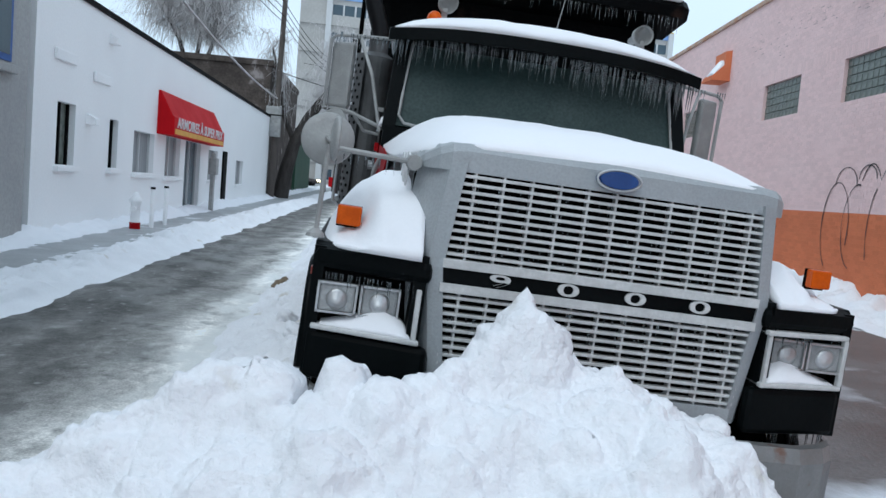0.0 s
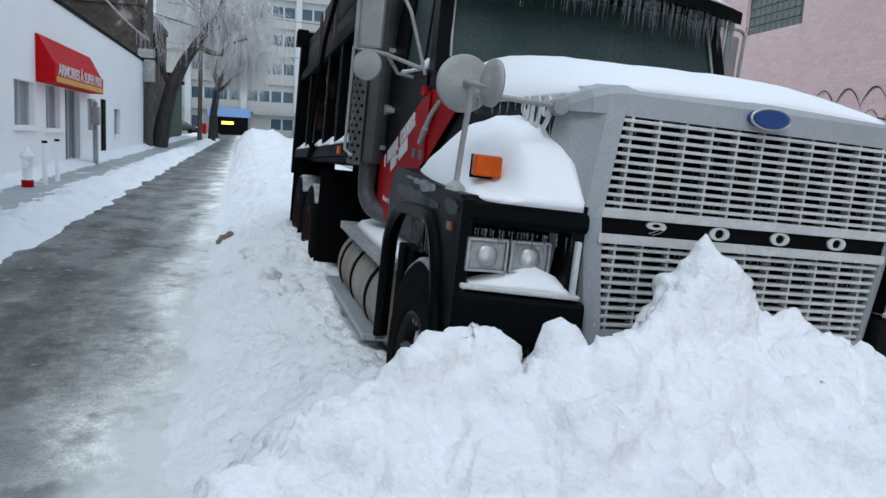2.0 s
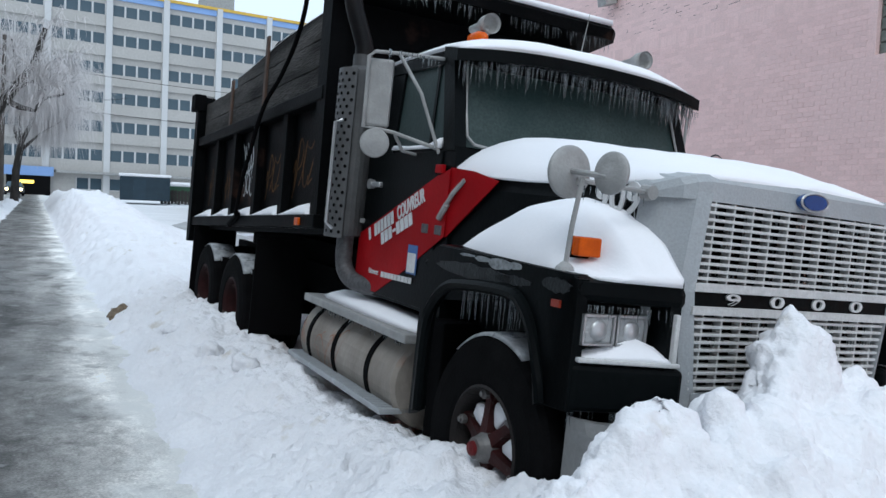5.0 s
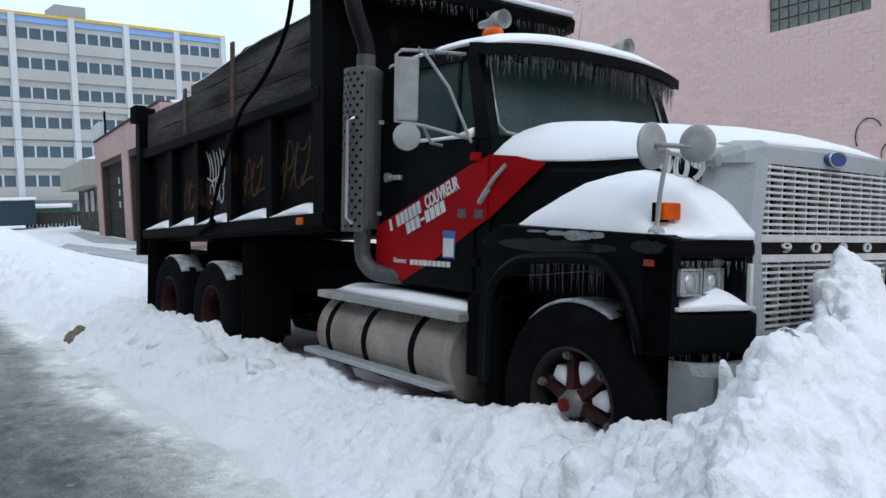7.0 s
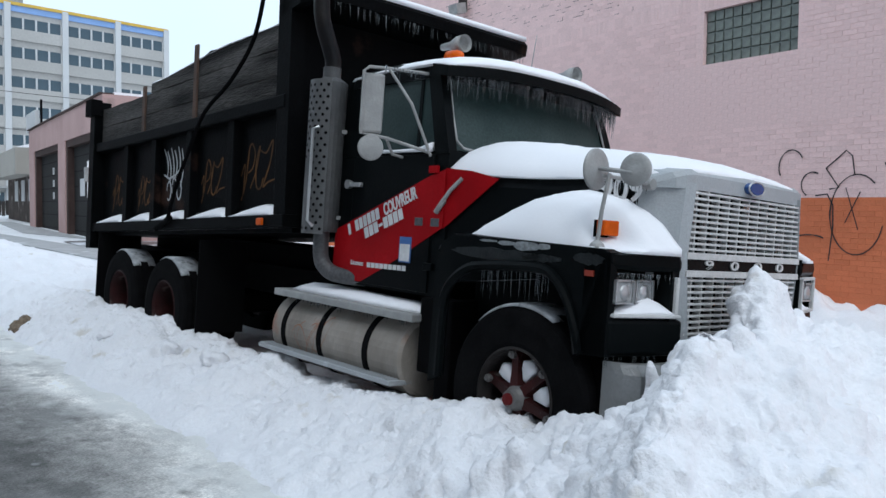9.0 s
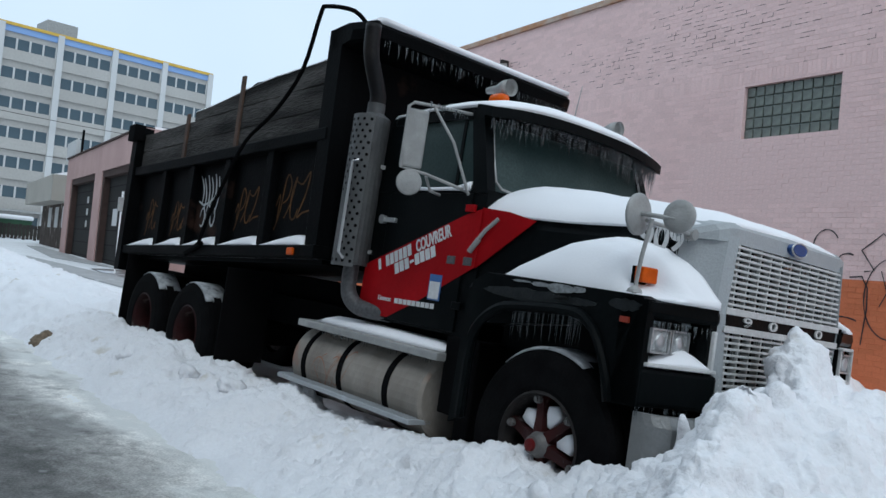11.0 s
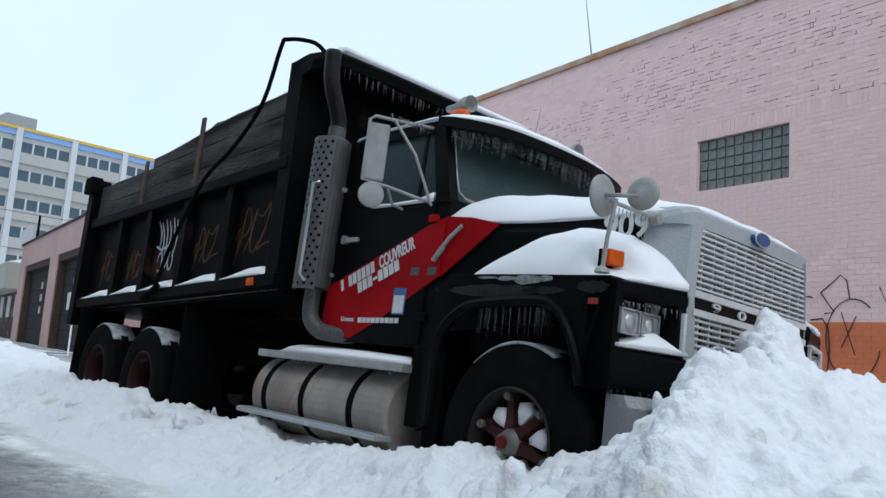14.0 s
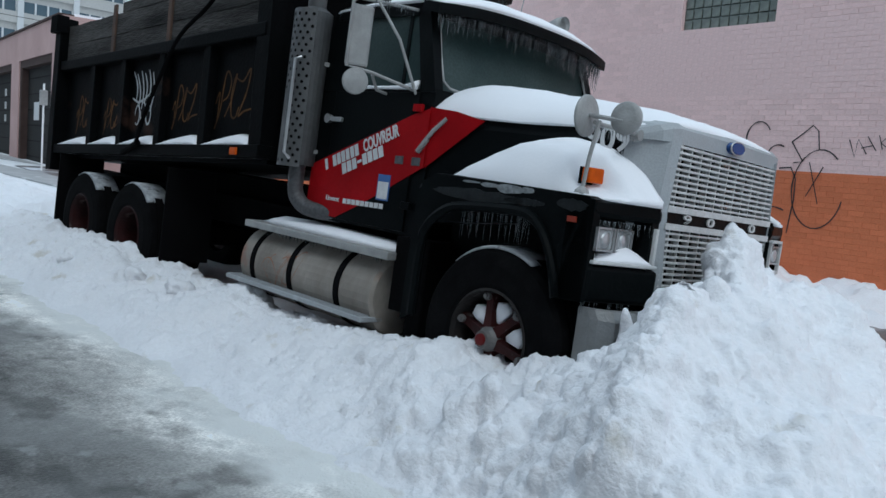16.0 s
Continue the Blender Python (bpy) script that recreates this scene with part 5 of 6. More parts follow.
for k in range(4):
    wr = bmesh.new()
    loop = [(radians(196 - 30 * math.sin(2.1 * t + k) - 8 * k), 3.12 - 0.09 * k + 0.13 * math.cos(1.7 * t + 2 * k)) for t in steps(0, 3.2, 20)]
    vs = [[wr.verts.new((-0.79 + 0.2868 * math.cos(a + e), y, 0.56 + 0.2868 * math.sin(a + e))) for e in (-0.016, 0.016)] for a, y in loop]
    for u, v in zip(vs, vs[1:]):
        wr.faces.new((u[0], u[1], v[1], v[0]))
    part("sprayed_scrawl", wr, SCRAWL, tank, "faded orange scrawl")
part("upper_step", box(bmesh.new(), -1.08, -0.68, 1.74, 3.56, 0.83, 0.885, bevel=0.008), STEEL, tank, "ribbed grey step plate")
part("step_snow", loft(bmesh.new(), [[(-1.03 + d, y, 0.884), (-0.99 + d, y, 0.884 + h), (-0.86, y, 0.90 + 1.2 * h), (-0.71, y, 0.9 + h), (-0.70, y, 0.884)] for y, h, d in ((1.8, 0.01, 0.05), (1.95, 0.035, 0.02), (2.4, 0.045, 0), (2.9, 0.05, 0.01), (3.3, 0.045, 0.03), (3.5, 0.01, 0.08))]), SNOW, tank, "snow on the step", smooth=True)
ls = part("lower_step", box(bmesh.new(), -1.14, -0.94, 1.86, 3.66, 0.385, 0.42, bevel=0.006), GREY, tank, "ribbed grey lower step")
ribs = bmesh.new()
for i in range(44):
    y = 1.9 + i * 0.04
    box(ribs, -1.135, -0.95, y, y + 0.014, 0.42, 0.428)
part("step_rib", ribs, GREY, ls)
icicles("step_ice", [(-1.07, random.uniform(1.8, 3.3), 0.832, random.uniform(0.015, 0.05)) for _ in range(50)], tank)
part("mud_bracket", box(bmesh.new(), -1.0, -0.8, 1.60, 1.76, 0.5, 1.0, bevel=0.01), UNDER, truck)

# chassis
for s in (-1, 1):
    part("chassis_rail", B(s * 0.42 - 0.04, s * 0.42 + 0.04, 0.3, 8.2, 0.72, 1.0, bevel=0.006), UNDER, truck, "sooty black chassis rail")
part("engine", B(-0.6, 0.6, 0.35, 1.7, 0.6, 1.15, bevel=0.04), UNDER, truck)
part("gearbox", B(-0.72, 0.72, 1.7, 3.1, 0.75, 1.05, bevel=0.04), UNDER, truck)
part("axle", B(-0.9, 0.9, 0.68, 0.84, 0.45, 0.6, bevel=0.03), UNDER, truck)
for y in (5.77, 7.06):
    part("axle", B(-0.9, 0.9, y - 0.1, y + 0.1, 0.40, 0.62, bevel=0.04), UNDER, truck)
for s in (-1, 1):
    part("splash_guard", B(min(s * 0.5, s * 0.98), max(s * 0.5, s * 0.98), 1.46, 1.60, 0.22, 1.0, bevel=0.01), UNDER, truck)
    part("splash_guard", B(min(s * 0.5, s * 0.6), max(s * 0.5, s * 0.6), 1.60, 3.7, 0.3, 0.9, bevel=0.01), UNDER, truck)
part("subframe", B(-0.35, 0.35, 3.1, 7.9, 0.95, 1.2), UNDER, truck)
for s in (-1, 1):
    part("mud_flap", B(min(s * 0.6, s * 1.12), max(s * 0.6, s * 1.12), 7.78, 7.80, 0.3, 1.15), UNDER, truck, "black rubber mud flap")
    part("mud_flap", B(min(s * 0.6, s * 1.10), max(s * 0.6, s * 1.10), 4.98, 5.0, 0.3, 1.2), UNDER, truck, "black rubber mud flap")

# wheels
TYREFROST = surf("tyre_frost", (0.50, 0.52, 0.54), (0.22, 0.23, 0.24), 14, 0.8, bump=0.4, spots=(0.08, 0.08, 0.08), spot_at=0.58, spot_scale=9)
REARRIM = surf("rusty_rear_rim", (0.030, 0.007, 0.007), (0.012, 0.007, 0.007), 6, 0.6, bump=0.3, spots=(0.07, 0.05, 0.045), spot_at=0.62, spot_scale=8, spec=0.15)
RIMDARK = surf("grimy_dark_rim", (0.030, 0.026, 0.025), (0.014, 0.013, 0.013), 8, 0.6, bump=0.3, spec=0.15)
HUBM = surf("grimy_hub", (0.16, 0.155, 0.15), (0.09, 0.085, 0.083), 9, 0.5, metal=0.2, bump=0.3)
TYRE = [(-0.135, 0.285), (-0.15, 0.32), (-0.155, 0.43), (-0.14, 0.50), (-0.115, 0.525), (-0.06, 0.535), (-0.055, 0.523), (-0.045, 0.523), (-0.04, 0.536), (0.04, 0.536), (0.045, 0.523), (0.055, 0.523), (0.06, 0.535), (0.115, 0.525), (0.14, 0.50), (0.155, 0.43), (0.15, 0.32), (0.135, 0.285)]


def wheel(name, x, y, z, snow, spokes=True, face=-1, turn=0.0):
    hub = holder(name, pose(x, y, z, turn, 0, 0), "", "")
    for key in ("label", "category"):
        if key in hub:
            del hub[key]
    hub.parent = truck
    part("tyre", lathe(bmesh.new(), TYRE, "x", 48, caps=False), RUBBER, hub, "black truck tyre", smooth=False)
    part("rim", lathe(bmesh.new(), [(face * 0.14, 0.295), (face * 0.148, 0.282), (face * 0.12, 0.27), (face * 0.05, 0.26), (-face * 0.1, 0.255), (-face * 0.1, 0.001)], "x", 40, caps=False), RIMDARK if spokes else REARRIM, hub, "dark wheel rim")
    if spokes:
        for k in range(6):
            a = 2 * math.pi * k / 6 + 0.3
            sp = bmesh.new()
            rr = [(0.07, 0.046, 0.125), (0.15, 0.034, 0.105), (0.22, 0.036, 0.09), (0.262, 0.045, 0.10)]
            rings = []
            for r, w, out in rr:
                c, t = Vector((0, math.cos(a), math.sin(a))) * r, Vector((0, -math.sin(a), math.cos(a))) * w
                rings.append([c + t + Vector((face * (out - 0.08), 0, 0)), c + t * 0.7 + Vector((face * out, 0, 0)), c - t * 0.7 + Vector((face * out, 0, 0)), c - t + Vector((face * (out - 0.08), 0, 0))])
            spk = part("spoke", loft(sp, rings), WHEELRED, hub, "dark red cast spoke")
            part("lug", lathe(bmesh.new(), [(face * 0.08, 0.024), (face * 0.118, 0.024), (face * 0.122, 0.014), (face * 0.132, 0.014)], "x", 8, (0, 0.248 * math.cos(a), 0.248 * math.sin(a))), HUBM, spk)
        part("hub", lathe(bmesh.new(), [(face * 0.0, 0.085), (face * 0.12, 0.075), (face * 0.15, 0.058), (face * 0.175, 0.05), (face * 0.18, 0.0)], "x", 24), HUBM, hub, "grey hub")
        for k in (0, 1, 2, 4):
            a = 2 * math.pi * (k + 0.5) / 6 + 0.3
            fan = [(r * math.cos(a + w), r * math.sin(a + w)) for r, w in ((0.10, -0.16), (0.17, -0.30), (0.215, -0.27), (0.235, 0.02), (0.20, 0.29), (0.15, 0.22), (0.10, 0.15))]
            sb = loft(bmesh.new(), [[(face * 0.02, y, z) for y, z in fan], [(face * (0.075 + 0.02 * fbm(9 * y, 9 * z, k)), y, z) for y, z in fan], [(face * 0.088, 0.85 * y + 0.15 * 0.18 * math.cos(a), 0.85 * z + 0.15 * 0.18 * math.sin(a)) for y, z in fan]])
            part("wheel_snow", sb, SNOW, hub, "snow caught in the wheel", smooth=True)
        part("hub_cap", lathe(bmesh.new(), [(face * 0.178, 0.036), (face * 0.195, 0.032), (face * 0.2, 0.0)], "x", 16), surf("hub_cap_red", (0.13, 0.009, 0.010), None, 20, 0.5, bump=0.2, spec=0.2), hub, "red hub cap")
    if snow:
        ws = bmesh.new()
        rings = []
        for k in range(15):
            a = radians(50 + 68 * k / 14)
            h = 0.012 * math.sin(math.pi * k / 14)
            rings.append([(xx, (0.533 + hh) * math.cos(a), (0.533 + hh) * math.sin(a)) for xx, hh in ((-0.13, -0.01), (-0.11, h * 0.7), (0.0, h), (0.12, h * 0.7), (0.13, -0.01))])
        part("tyre_snow", loft(ws, rings), TYREFROST, hub, "thin frost on the tyre", smooth=True)
    return hub


wheel("wheel", -0.98, 0.75, 0.53, True)
wheel("wheel", 0.98, 0.75, 0.53, True, face=1)
for y in (5.77, 7.06):
    for s in (-1, 1):
        wheel("wheel", s * 1.02 + 0.06, y, 0.45, True, spokes=False, face=s, turn=17)
        wheel("wheel", s * 0.70 + 0.06, y, 0.45, False, spokes=False, face=s)

# dump bed, leaning down to the tail
BED = pose(0.08, 3.49, -0.056, -3.15, 0, 0)
bed = holder("dump_bed", BED, "", "")
for key in ("label", "category"):
    if key in bed:
        del bed[key]
bed.parent = truck
bed["label"] = "black steel dump bed with plank sideboards"
BL = 4.45
for s in (-1, 1):
    a = lambda u, v: (min(s * u, s * v), max(s * u, s * v))
    part("side_panel", B(*a(1.02, 1.06), 0.0, BL, 1.42, 2.45), BEDPAINT, bed)
    part("top_rail", box(bmesh.new(), *a(1.02, 1.17), -0.05, BL, 2.36, 2.47, bevel=0.012), BEDPAINT, bed)
    part("lower_rail", box(bmesh.new(), *a(1.02, 1.18), -0.10, BL, 1.40, 1.50, bevel=0.008), BEDPAINT, bed)
    for y in (0.06, 0.92, 1.80, 2.68, 3.48):
        part("stake", box(bmesh.new(), *a(1.06, 1.14), y - 0.06, y + 0.06, 1.5, 2.37, bevel=0.008), BEDPAINT, bed)
    rp = part("rear_post", box(bmesh.new(), *a(1.0, 1.2), BL - 0.05, BL + 0.12, 1.2, 2.98, bevel=0.01), BEDPAINT, bed)
    part("tail_latch", box(bmesh.new(), *a(1.12, 1.26), BL - 0.08, BL + 0.14, 2.80, 3.0, bevel=0.01), UNDER, rp)
    for i, (z0, z1, y1) in enumerate(((2.475, 2.66, BL - 0.04), (2.67, 2.88, BL - 0.04), (2.89, 3.09, 2.9))):
        seg = steps(0.06, y1, 14)
        rings = [[(s * 1.06, y, z0 + 0.006 * fbm(y * 3, i)), (s * 1.10, y, z0 + 0.006 * fbm(y * 3, i)), (s * 1.10, y, z1 + 0.030 * fbm(y * 3.1, i + 3) - (0.0 if i < 2 else 0.10 * smooth(1.0, 2.9, y))), (s * 1.06, y, z1 + 0.030 * fbm(y * 3.1, i + 3) - (0.0 if i < 2 else 0.10 * smooth(1.0, 2.9, y)))] for y in seg]
        part("sideboard", loft(bmesh.new(), rings), WOOD, bed, "weathered grey plank")
    part("board_snow", loft(bmesh.new(), [[(s * 1.055, y, zt), (s * 1.08, y, zt + 0.025 + 0.015 * fbm(y * 5, 1)), (s * 1.105, y, zt)] for y, zt in [(0.1 + 2.8 * i / 12, 3.085 - 0.10 * smooth(1.0, 2.9, 0.1 + 2.8 * i / 12)) for i in range(13)]]), SNOW, bed, "thin snow on the planks", smooth=True)
    for y, h in ((1.75, 3.2), (3.05, 2.98)):
        part("board_strap", box(bmesh.new(), *a(1.10, 1.125), y - 0.035, y + 0.035, 2.42, h, bevel=0.004), surf("rusty_strap", (0.10, 0.055, 0.035), (0.05, 0.035, 0.03), 8, 0.8), bed, "rusty steel stake strap")
    for y0, y1 in ((0.14, 0.84), (0.99, 1.72), (1.88, 2.6), (2.76, 3.40), (3.56, 4.3)):
        part("ledge_snow", loft(bmesh.new(), [[(s * 1.06, y, 1.498), (s * 1.06, y, 1.50 + h), (s * 1.12, y, 1.50 + h * 0.8), (s * 1.17, y, 1.50 + 0.3 * h), (s * 1.175, y, 1.498)] for y, h in glide(((y0 - 0.03, 0.01), (y0 + 0.01, 0.06), (y0 + 0.08, 0.09), (y0 + 0.25, 0.10), ((y0 + y1) / 2 + 0.08, 0.075), (y1 - 0.12, 0.05), (y1, 0.012)), 4)]), SNOW, bed, "snow on the bed rail", smooth=True)
part("bed_floor", B(-1.02, 1.02, 0, BL, 1.36, 1.46), BEDPAINT, bed)
part("load_snow", loft(bmesh.new(), [[(x, y, 2.3 + 0.25 * math.cos(x * 1.3) + 0.05 * fbm(x, y)) for x in steps(-1.02, 1.02, 6)] + [(1.02, y, 1.4), (-1.02, y, 1.4)] for y in steps(0.05, BL, 6)]), SNOW, bed, "snow filling the bed", smooth=True)
part("bulkhead", box(bmesh.new(), -1.14, 1.20, -0.06, 0.06, 1.40, 3.26, bevel=0.01), BEDPAINT, bed)
part("tailgate", box(bmesh.new(), -1.06, 1.06, BL, BL + 0.07, 1.4, 2.7, bevel=0.01), BEDPAINT, bed)
part("bulkhead_wing", prism(bmesh.new(), [(0.10, 2.45), (0.10, 3.30), (-0.10, 3.30), (-0.10, 1.5), (0.0, 1.5)], "x", -1.16, -1.02), BEDPAINT, bed)
cp = loft(bmesh.new(), [[(x, yf, 3.16), (x, yf - 0.02, 3.24), (x, yf + 0.05, 3.31), (x, 0.05, 3.30), (x, 0.05, 3.12)] for x, yf in ((-1.16, -0.22), (-1.06, -0.48), (-0.6, -0.50), (0.6, -0.50), (1.22, -0.50), (1.29, -0.44))])
part("cab_shield", cp, BEDPAINT, bed, "black steel cab shield")
part("shield_snow", loft(bmesh.new(), [[(x, -0.525, 3.275), (x, -0.52, 3.315), (x, -0.42, 3.345), (x, 0.0, 3.345), (x, 0.04, 3.30)] for x in steps(-1.03, 1.2, 8)]), SNOW, bed, "thin snow on the cab shield", smooth=True)
icicles("shield_ice", [(x, -0.49 + random.uniform(0, 0.03), 3.165, random.uniform(0.03, 0.14)) for x in [random.uniform(-1.0, 1.22) for _ in range(120)]], bed)
part("bed_marker", box(bmesh.new(), -1.20, -1.178, 0.20, 0.30, 1.415, 1.475, bevel=0.008), AMBER, bed, "amber side marker lamp")
for ob in bed.children:
    for piece in [ob, *ob.children]:
        for v in piece.data.vertices:
            v.co.yz = v.co.yz * 1.034
tarp = bmesh.new()
tube(tarp, glide([(-0.92, 3.442, 3.377), (-1.02, 3.546, 3.501), (-1.16, 3.763, 3.532), (-1.17, 3.845, 3.47), (-1.17, 4.011, 2.994), (-1.17, 4.424, 2.653), (-1.17, 4.921, 2.405), (-1.17, 5.252, 2.012), (-1.17, 5.458, 1.722), (-1.16, 5.645, 1.392)], 4), 0.019, 10)
part("tarp_arm", tarp, UNDER, truck, "bent black tarp arm")
br = bmesh.new()
tube(br, [(-1.14, 5.645, 1.392), (-1.12, 5.82, 1.34), (-1.12, 6.027, 1.268)], 0.03, 8)
part("arm_pivot", br, UNDER, truck)
part("beacon", lathe(bmesh.new(), [(0.0, 0.05), (0.1, 0.05), (0.12, 0.0)], "z", 14, (-0.87, 3.70, 3.33)), surf("yellow_beacon", (0.5, 0.33, 0.03), None, 5, 0.3), truck, "yellow beacon")


# ---- more of the street ----
tagged(strip("snow_drift_east", lambda y: 5.3 + 0.25 * math.sin(y), lambda y: 6.92, 22, steps(-8, 26, 300), lambda x, y: grade(y) - 0.01 + 0.42 * smooth(5.3, 6.6, x + 0.3 * fbm(x, y)) * (0.75 + 0.5 * fbm(x * 1.4, y * 1.4)), PLOUGHED, 0.12, 4.0), "rough dirty snow along the pink wall", "snow bank", kind="structure")
line = holder("road_marking", pose(3.75, 3.43, -0.117, 0, 0, -110), "worn yellow parking stripe", "marking", kind="structure")
part("stripe", B(-0.045, 0.045, -0.6, 0.6, -0.02, -0.002), YELLOW, line)

for name_, corners, words in (("driveway", [(-1.0, 33.5), (-0.2, 37.5), (1.4, 24.0), (0.55, 18.6)], "cleared grey drive across the snow"), ("driveway_apron", [(0.9, 38.0), (1.6, 56.0), (2.45, 56.0), (2.45, 31.5)], "cleared grey apron before the garages")):
    me_ = bpy.data.meshes.new(name_)
    me_.from_pydata([(x, y, grade(y) + 0.012) for x, y in corners] + [(x, y, grade(y) - 0.02) for x, y in corners], [], [(0, 1, 2, 3), (7, 6, 5, 4), (0, 4, 5, 1), (1, 5, 6, 2), (2, 6, 7, 3), (3, 7, 4, 0)])
    me_.materials.append(SIDEWALK)
    tagged(new(name_, me_), words, "driveway", kind="structure")

LITTER = surf("dead_leaves", (0.26, 0.20, 0.14), (0.10, 0.075, 0.05), 30, 0.9, bump=0.6, fine=90)
for x, y, z, r in ((-2.88, 7.75, -0.10, 0.16), (-1.93, 3.81, 0.22, 0.12), (-2.12, 4.35, 0.14, 0.1), (-2.4, 5.6, 0.07, 0.08)):
    bm = bmesh.new()
    bmesh.ops.create_icosphere(bm, subdivisions=3, radius=r)
    for v in bm.verts:
        v.co *= 0.8 + 0.45 * fbm(v.co.x / r * 0.9 + x, v.co.y / r * 0.9 + y, v.co.z / r * 0.9, 4) + 0.45 * clod(v.co + Vector((x, y, z)), 0.9 / r)
        v.co.z *= 0.72
    first = r == 0.16
    c = part("litter_clump" if first else "snow_lump", bm, LITTER if first else PLOUGHED, None, smooth=True)
    near = min(bpy.data.objects["snow_bank"].data.vertices, key=lambda v: (v.co.x - x) ** 2 + (v.co.y - y) ** 2)
    c.location = (x, y, near.co.z + (-0.2 if first else 0.32) * r)
    tagged(c, "brown clump of frozen leaves on the snow" if first else "loose lump of ploughed snow on the bank", "debris" if first else "snow lump", "" if first else "loose snow lumps")

# vent hood and conduit on the pink wall
vent = holder("vent_hood", pose(PW, 20.6, 5.25), "orange wall vent hood capped with snow", "vent")
part("hood", prism(bmesh.new(), [(0, 0), (-0.5, 0), (-0.5, 0.1), (-0.18, 0.42), (-0.18, 0.8), (0, 0.84)], "y", -0.4, 0.5), ORANGE, vent)
part("rim", B(-0.53, 0.0, -0.43, 0.53, -0.03, 0.04), ORANGE, vent)
part("snow_cap", loft(bmesh.new(), [[(-0.48, y, 0.1), (-0.46, y, 0.2 + h), (-0.3, y, 0.42 + h), (-0.2, y, 0.56 + h), (-0.18, y, 0.36)] for y, h in ((-0.38, -0.06), (-0.3, 0.0), (-0.05, 0.03), (0.2, 0.0), (0.35, -0.06))]), SNOW, vent, "snow cap", smooth=True)
flood = holder("flood_lamp", pose(PW, 12.4, 6.05), "dark wall flood lamp on a rusty bracket", "lamp")
part("head", prism(bmesh.new(), [(-0.1, -0.1), (-0.36, -0.16), (-0.4, 0.06), (-0.14, 0.12)], "y", -0.16, 0.16), STEEL, flood)
part("bracket", B(-0.2, 0, -0.04, 0.04, -0.05, 0.22), BARK, flood)
pipe = holder("wall_pipe", pose(PW - 0.05, 8.3, 0), "thin steel aerial above the pink wall", "aerial")
ap = bmesh.new()
tube(ap, [(0, 0.0, 6.9), (0.0, 0.25, 8.3)], 0.02, 6, 0.008)
part("rod", ap, STEEL, pipe)


# sprayed lines on the wall
def arc(cy, cz, ry, rz, a0, a1, n=18):
    return [(cy + ry * math.cos(radians(a)), cz + rz * math.sin(radians(a))) for a in steps(a0, a1, n)]


def peaks(y0, y1, n, z0, z1):
    return [(y0 + (y1 - y0) * i / (8 * n), z0 + (z1 - z0) * abs(math.sin(math.pi * i / 8)) ** 0.8) for i in range(8 * n + 1)]


def spray(name, strokes, width=0.028):
    for st in strokes:
        bm = bmesh.new()
        vs = []
        for i, p in enumerate(st):
            q, r = st[max(i - 1, 0)], st[min(i + 1, len(st) - 1)]
            d = Vector((r[0] - q[0], r[1] - q[1])).normalized()
            w = width * (0.33 + 0.2 * fbm(i * 0.3, p[0]))
            vs.append([bm.verts.new((PW - 0.0165, p[0] + k * d.y * w, p[1] - k * d.x * w)) for k in (-1, 1)])
        for a, b in zip(vs, vs[1:]):
            bm.faces.new((a[0], a[1], b[1], b[0]))
        part("graffiti_stroke", bm, BLACKPAINT, pink, "black sprayed line")


spray("graffiti_crown", [peaks(12.0, 8.6, 5, 2.27, 2.58), arc(10.35, 1.35, 0.52, 0.83, 60, 215), arc(9.6, 1.35, 0.58, 0.68, 150, -80), arc(8.8, 1.4, 0.62, 0.68, 140, -110), arc(11.2, 1.3, 0.45, 0.95, 60, -30), arc(9.75, 1.95, 0.45, 0.26, 170, 10), [(10.65, 1.88), (10.25, 1.90), (10.48, 1.7), (10.6, 1.4), (10.75, 0.85)], [(11.05, 2.42), (10.85, 2.28)], [(10.85, 2.42), (11.05, 2.28)]], 0.035)
spray("graffiti_bubble", [arc(12.9, 1.35, 0.55, 0.9, 200, -60), arc(12.1, 1.4, 0.5, 0.8, 100, -80), arc(12.6, 2.2, 0.42, 0.34, 180, 0), arc(11.8, 2.3, 0.32, 0.26, 180, 0)], 0.035)
spray("graffiti_figure", [arc(4.12, 2.12, 0.2, 0.25, 150, -30), arc(3.78, 1.85, 0.17, 0.18, 120, -60), [(3.73, 1.69), (3.55, 1.71), (3.46, 1.55), (3.45, 1.25), (3.50, 0.75)], arc(3.12, 1.42, 0.38, 0.56, 130, -165, 26), [(3.58, 2.08), (3.44, 2.19), (3.29, 2.32), (3.2, 2.24), (3.16, 1.98)], [(3.58, 2.08), (3.38, 1.8), (3.52, 1.78)], [(3.28, 1.8), (3.09, 1.21)], [(3.07, 1.74), (3.28, 1.3)], arc(3.8, 1.0, 0.28, 0.12, 140, 10)])
spray("graffiti_letter", [[(2.75, 2.13), (2.66, 1.9), (2.63, 2.14), (2.5, 1.94)], [(2.51, 2.18), (2.38, 1.99)], [(2.58, 2.02), (2.42, 2.06)], [(2.36, 2.2), (2.3, 2.01)], [(2.22, 2.2), (2.33, 2.1), (2.2, 2.0)]], 0.02)
spray("graffiti_scrawl", [arc(7.6, 2.05, 0.22, 0.24, 0, 360), [(7.72, 2.0), (7.66, 2.15), (7.6, 2.0)], [(7.55, 2.0), (7.5, 2.14)], peaks(9.8, 8.2, 3, 1.95, 2.22)], 0.022)


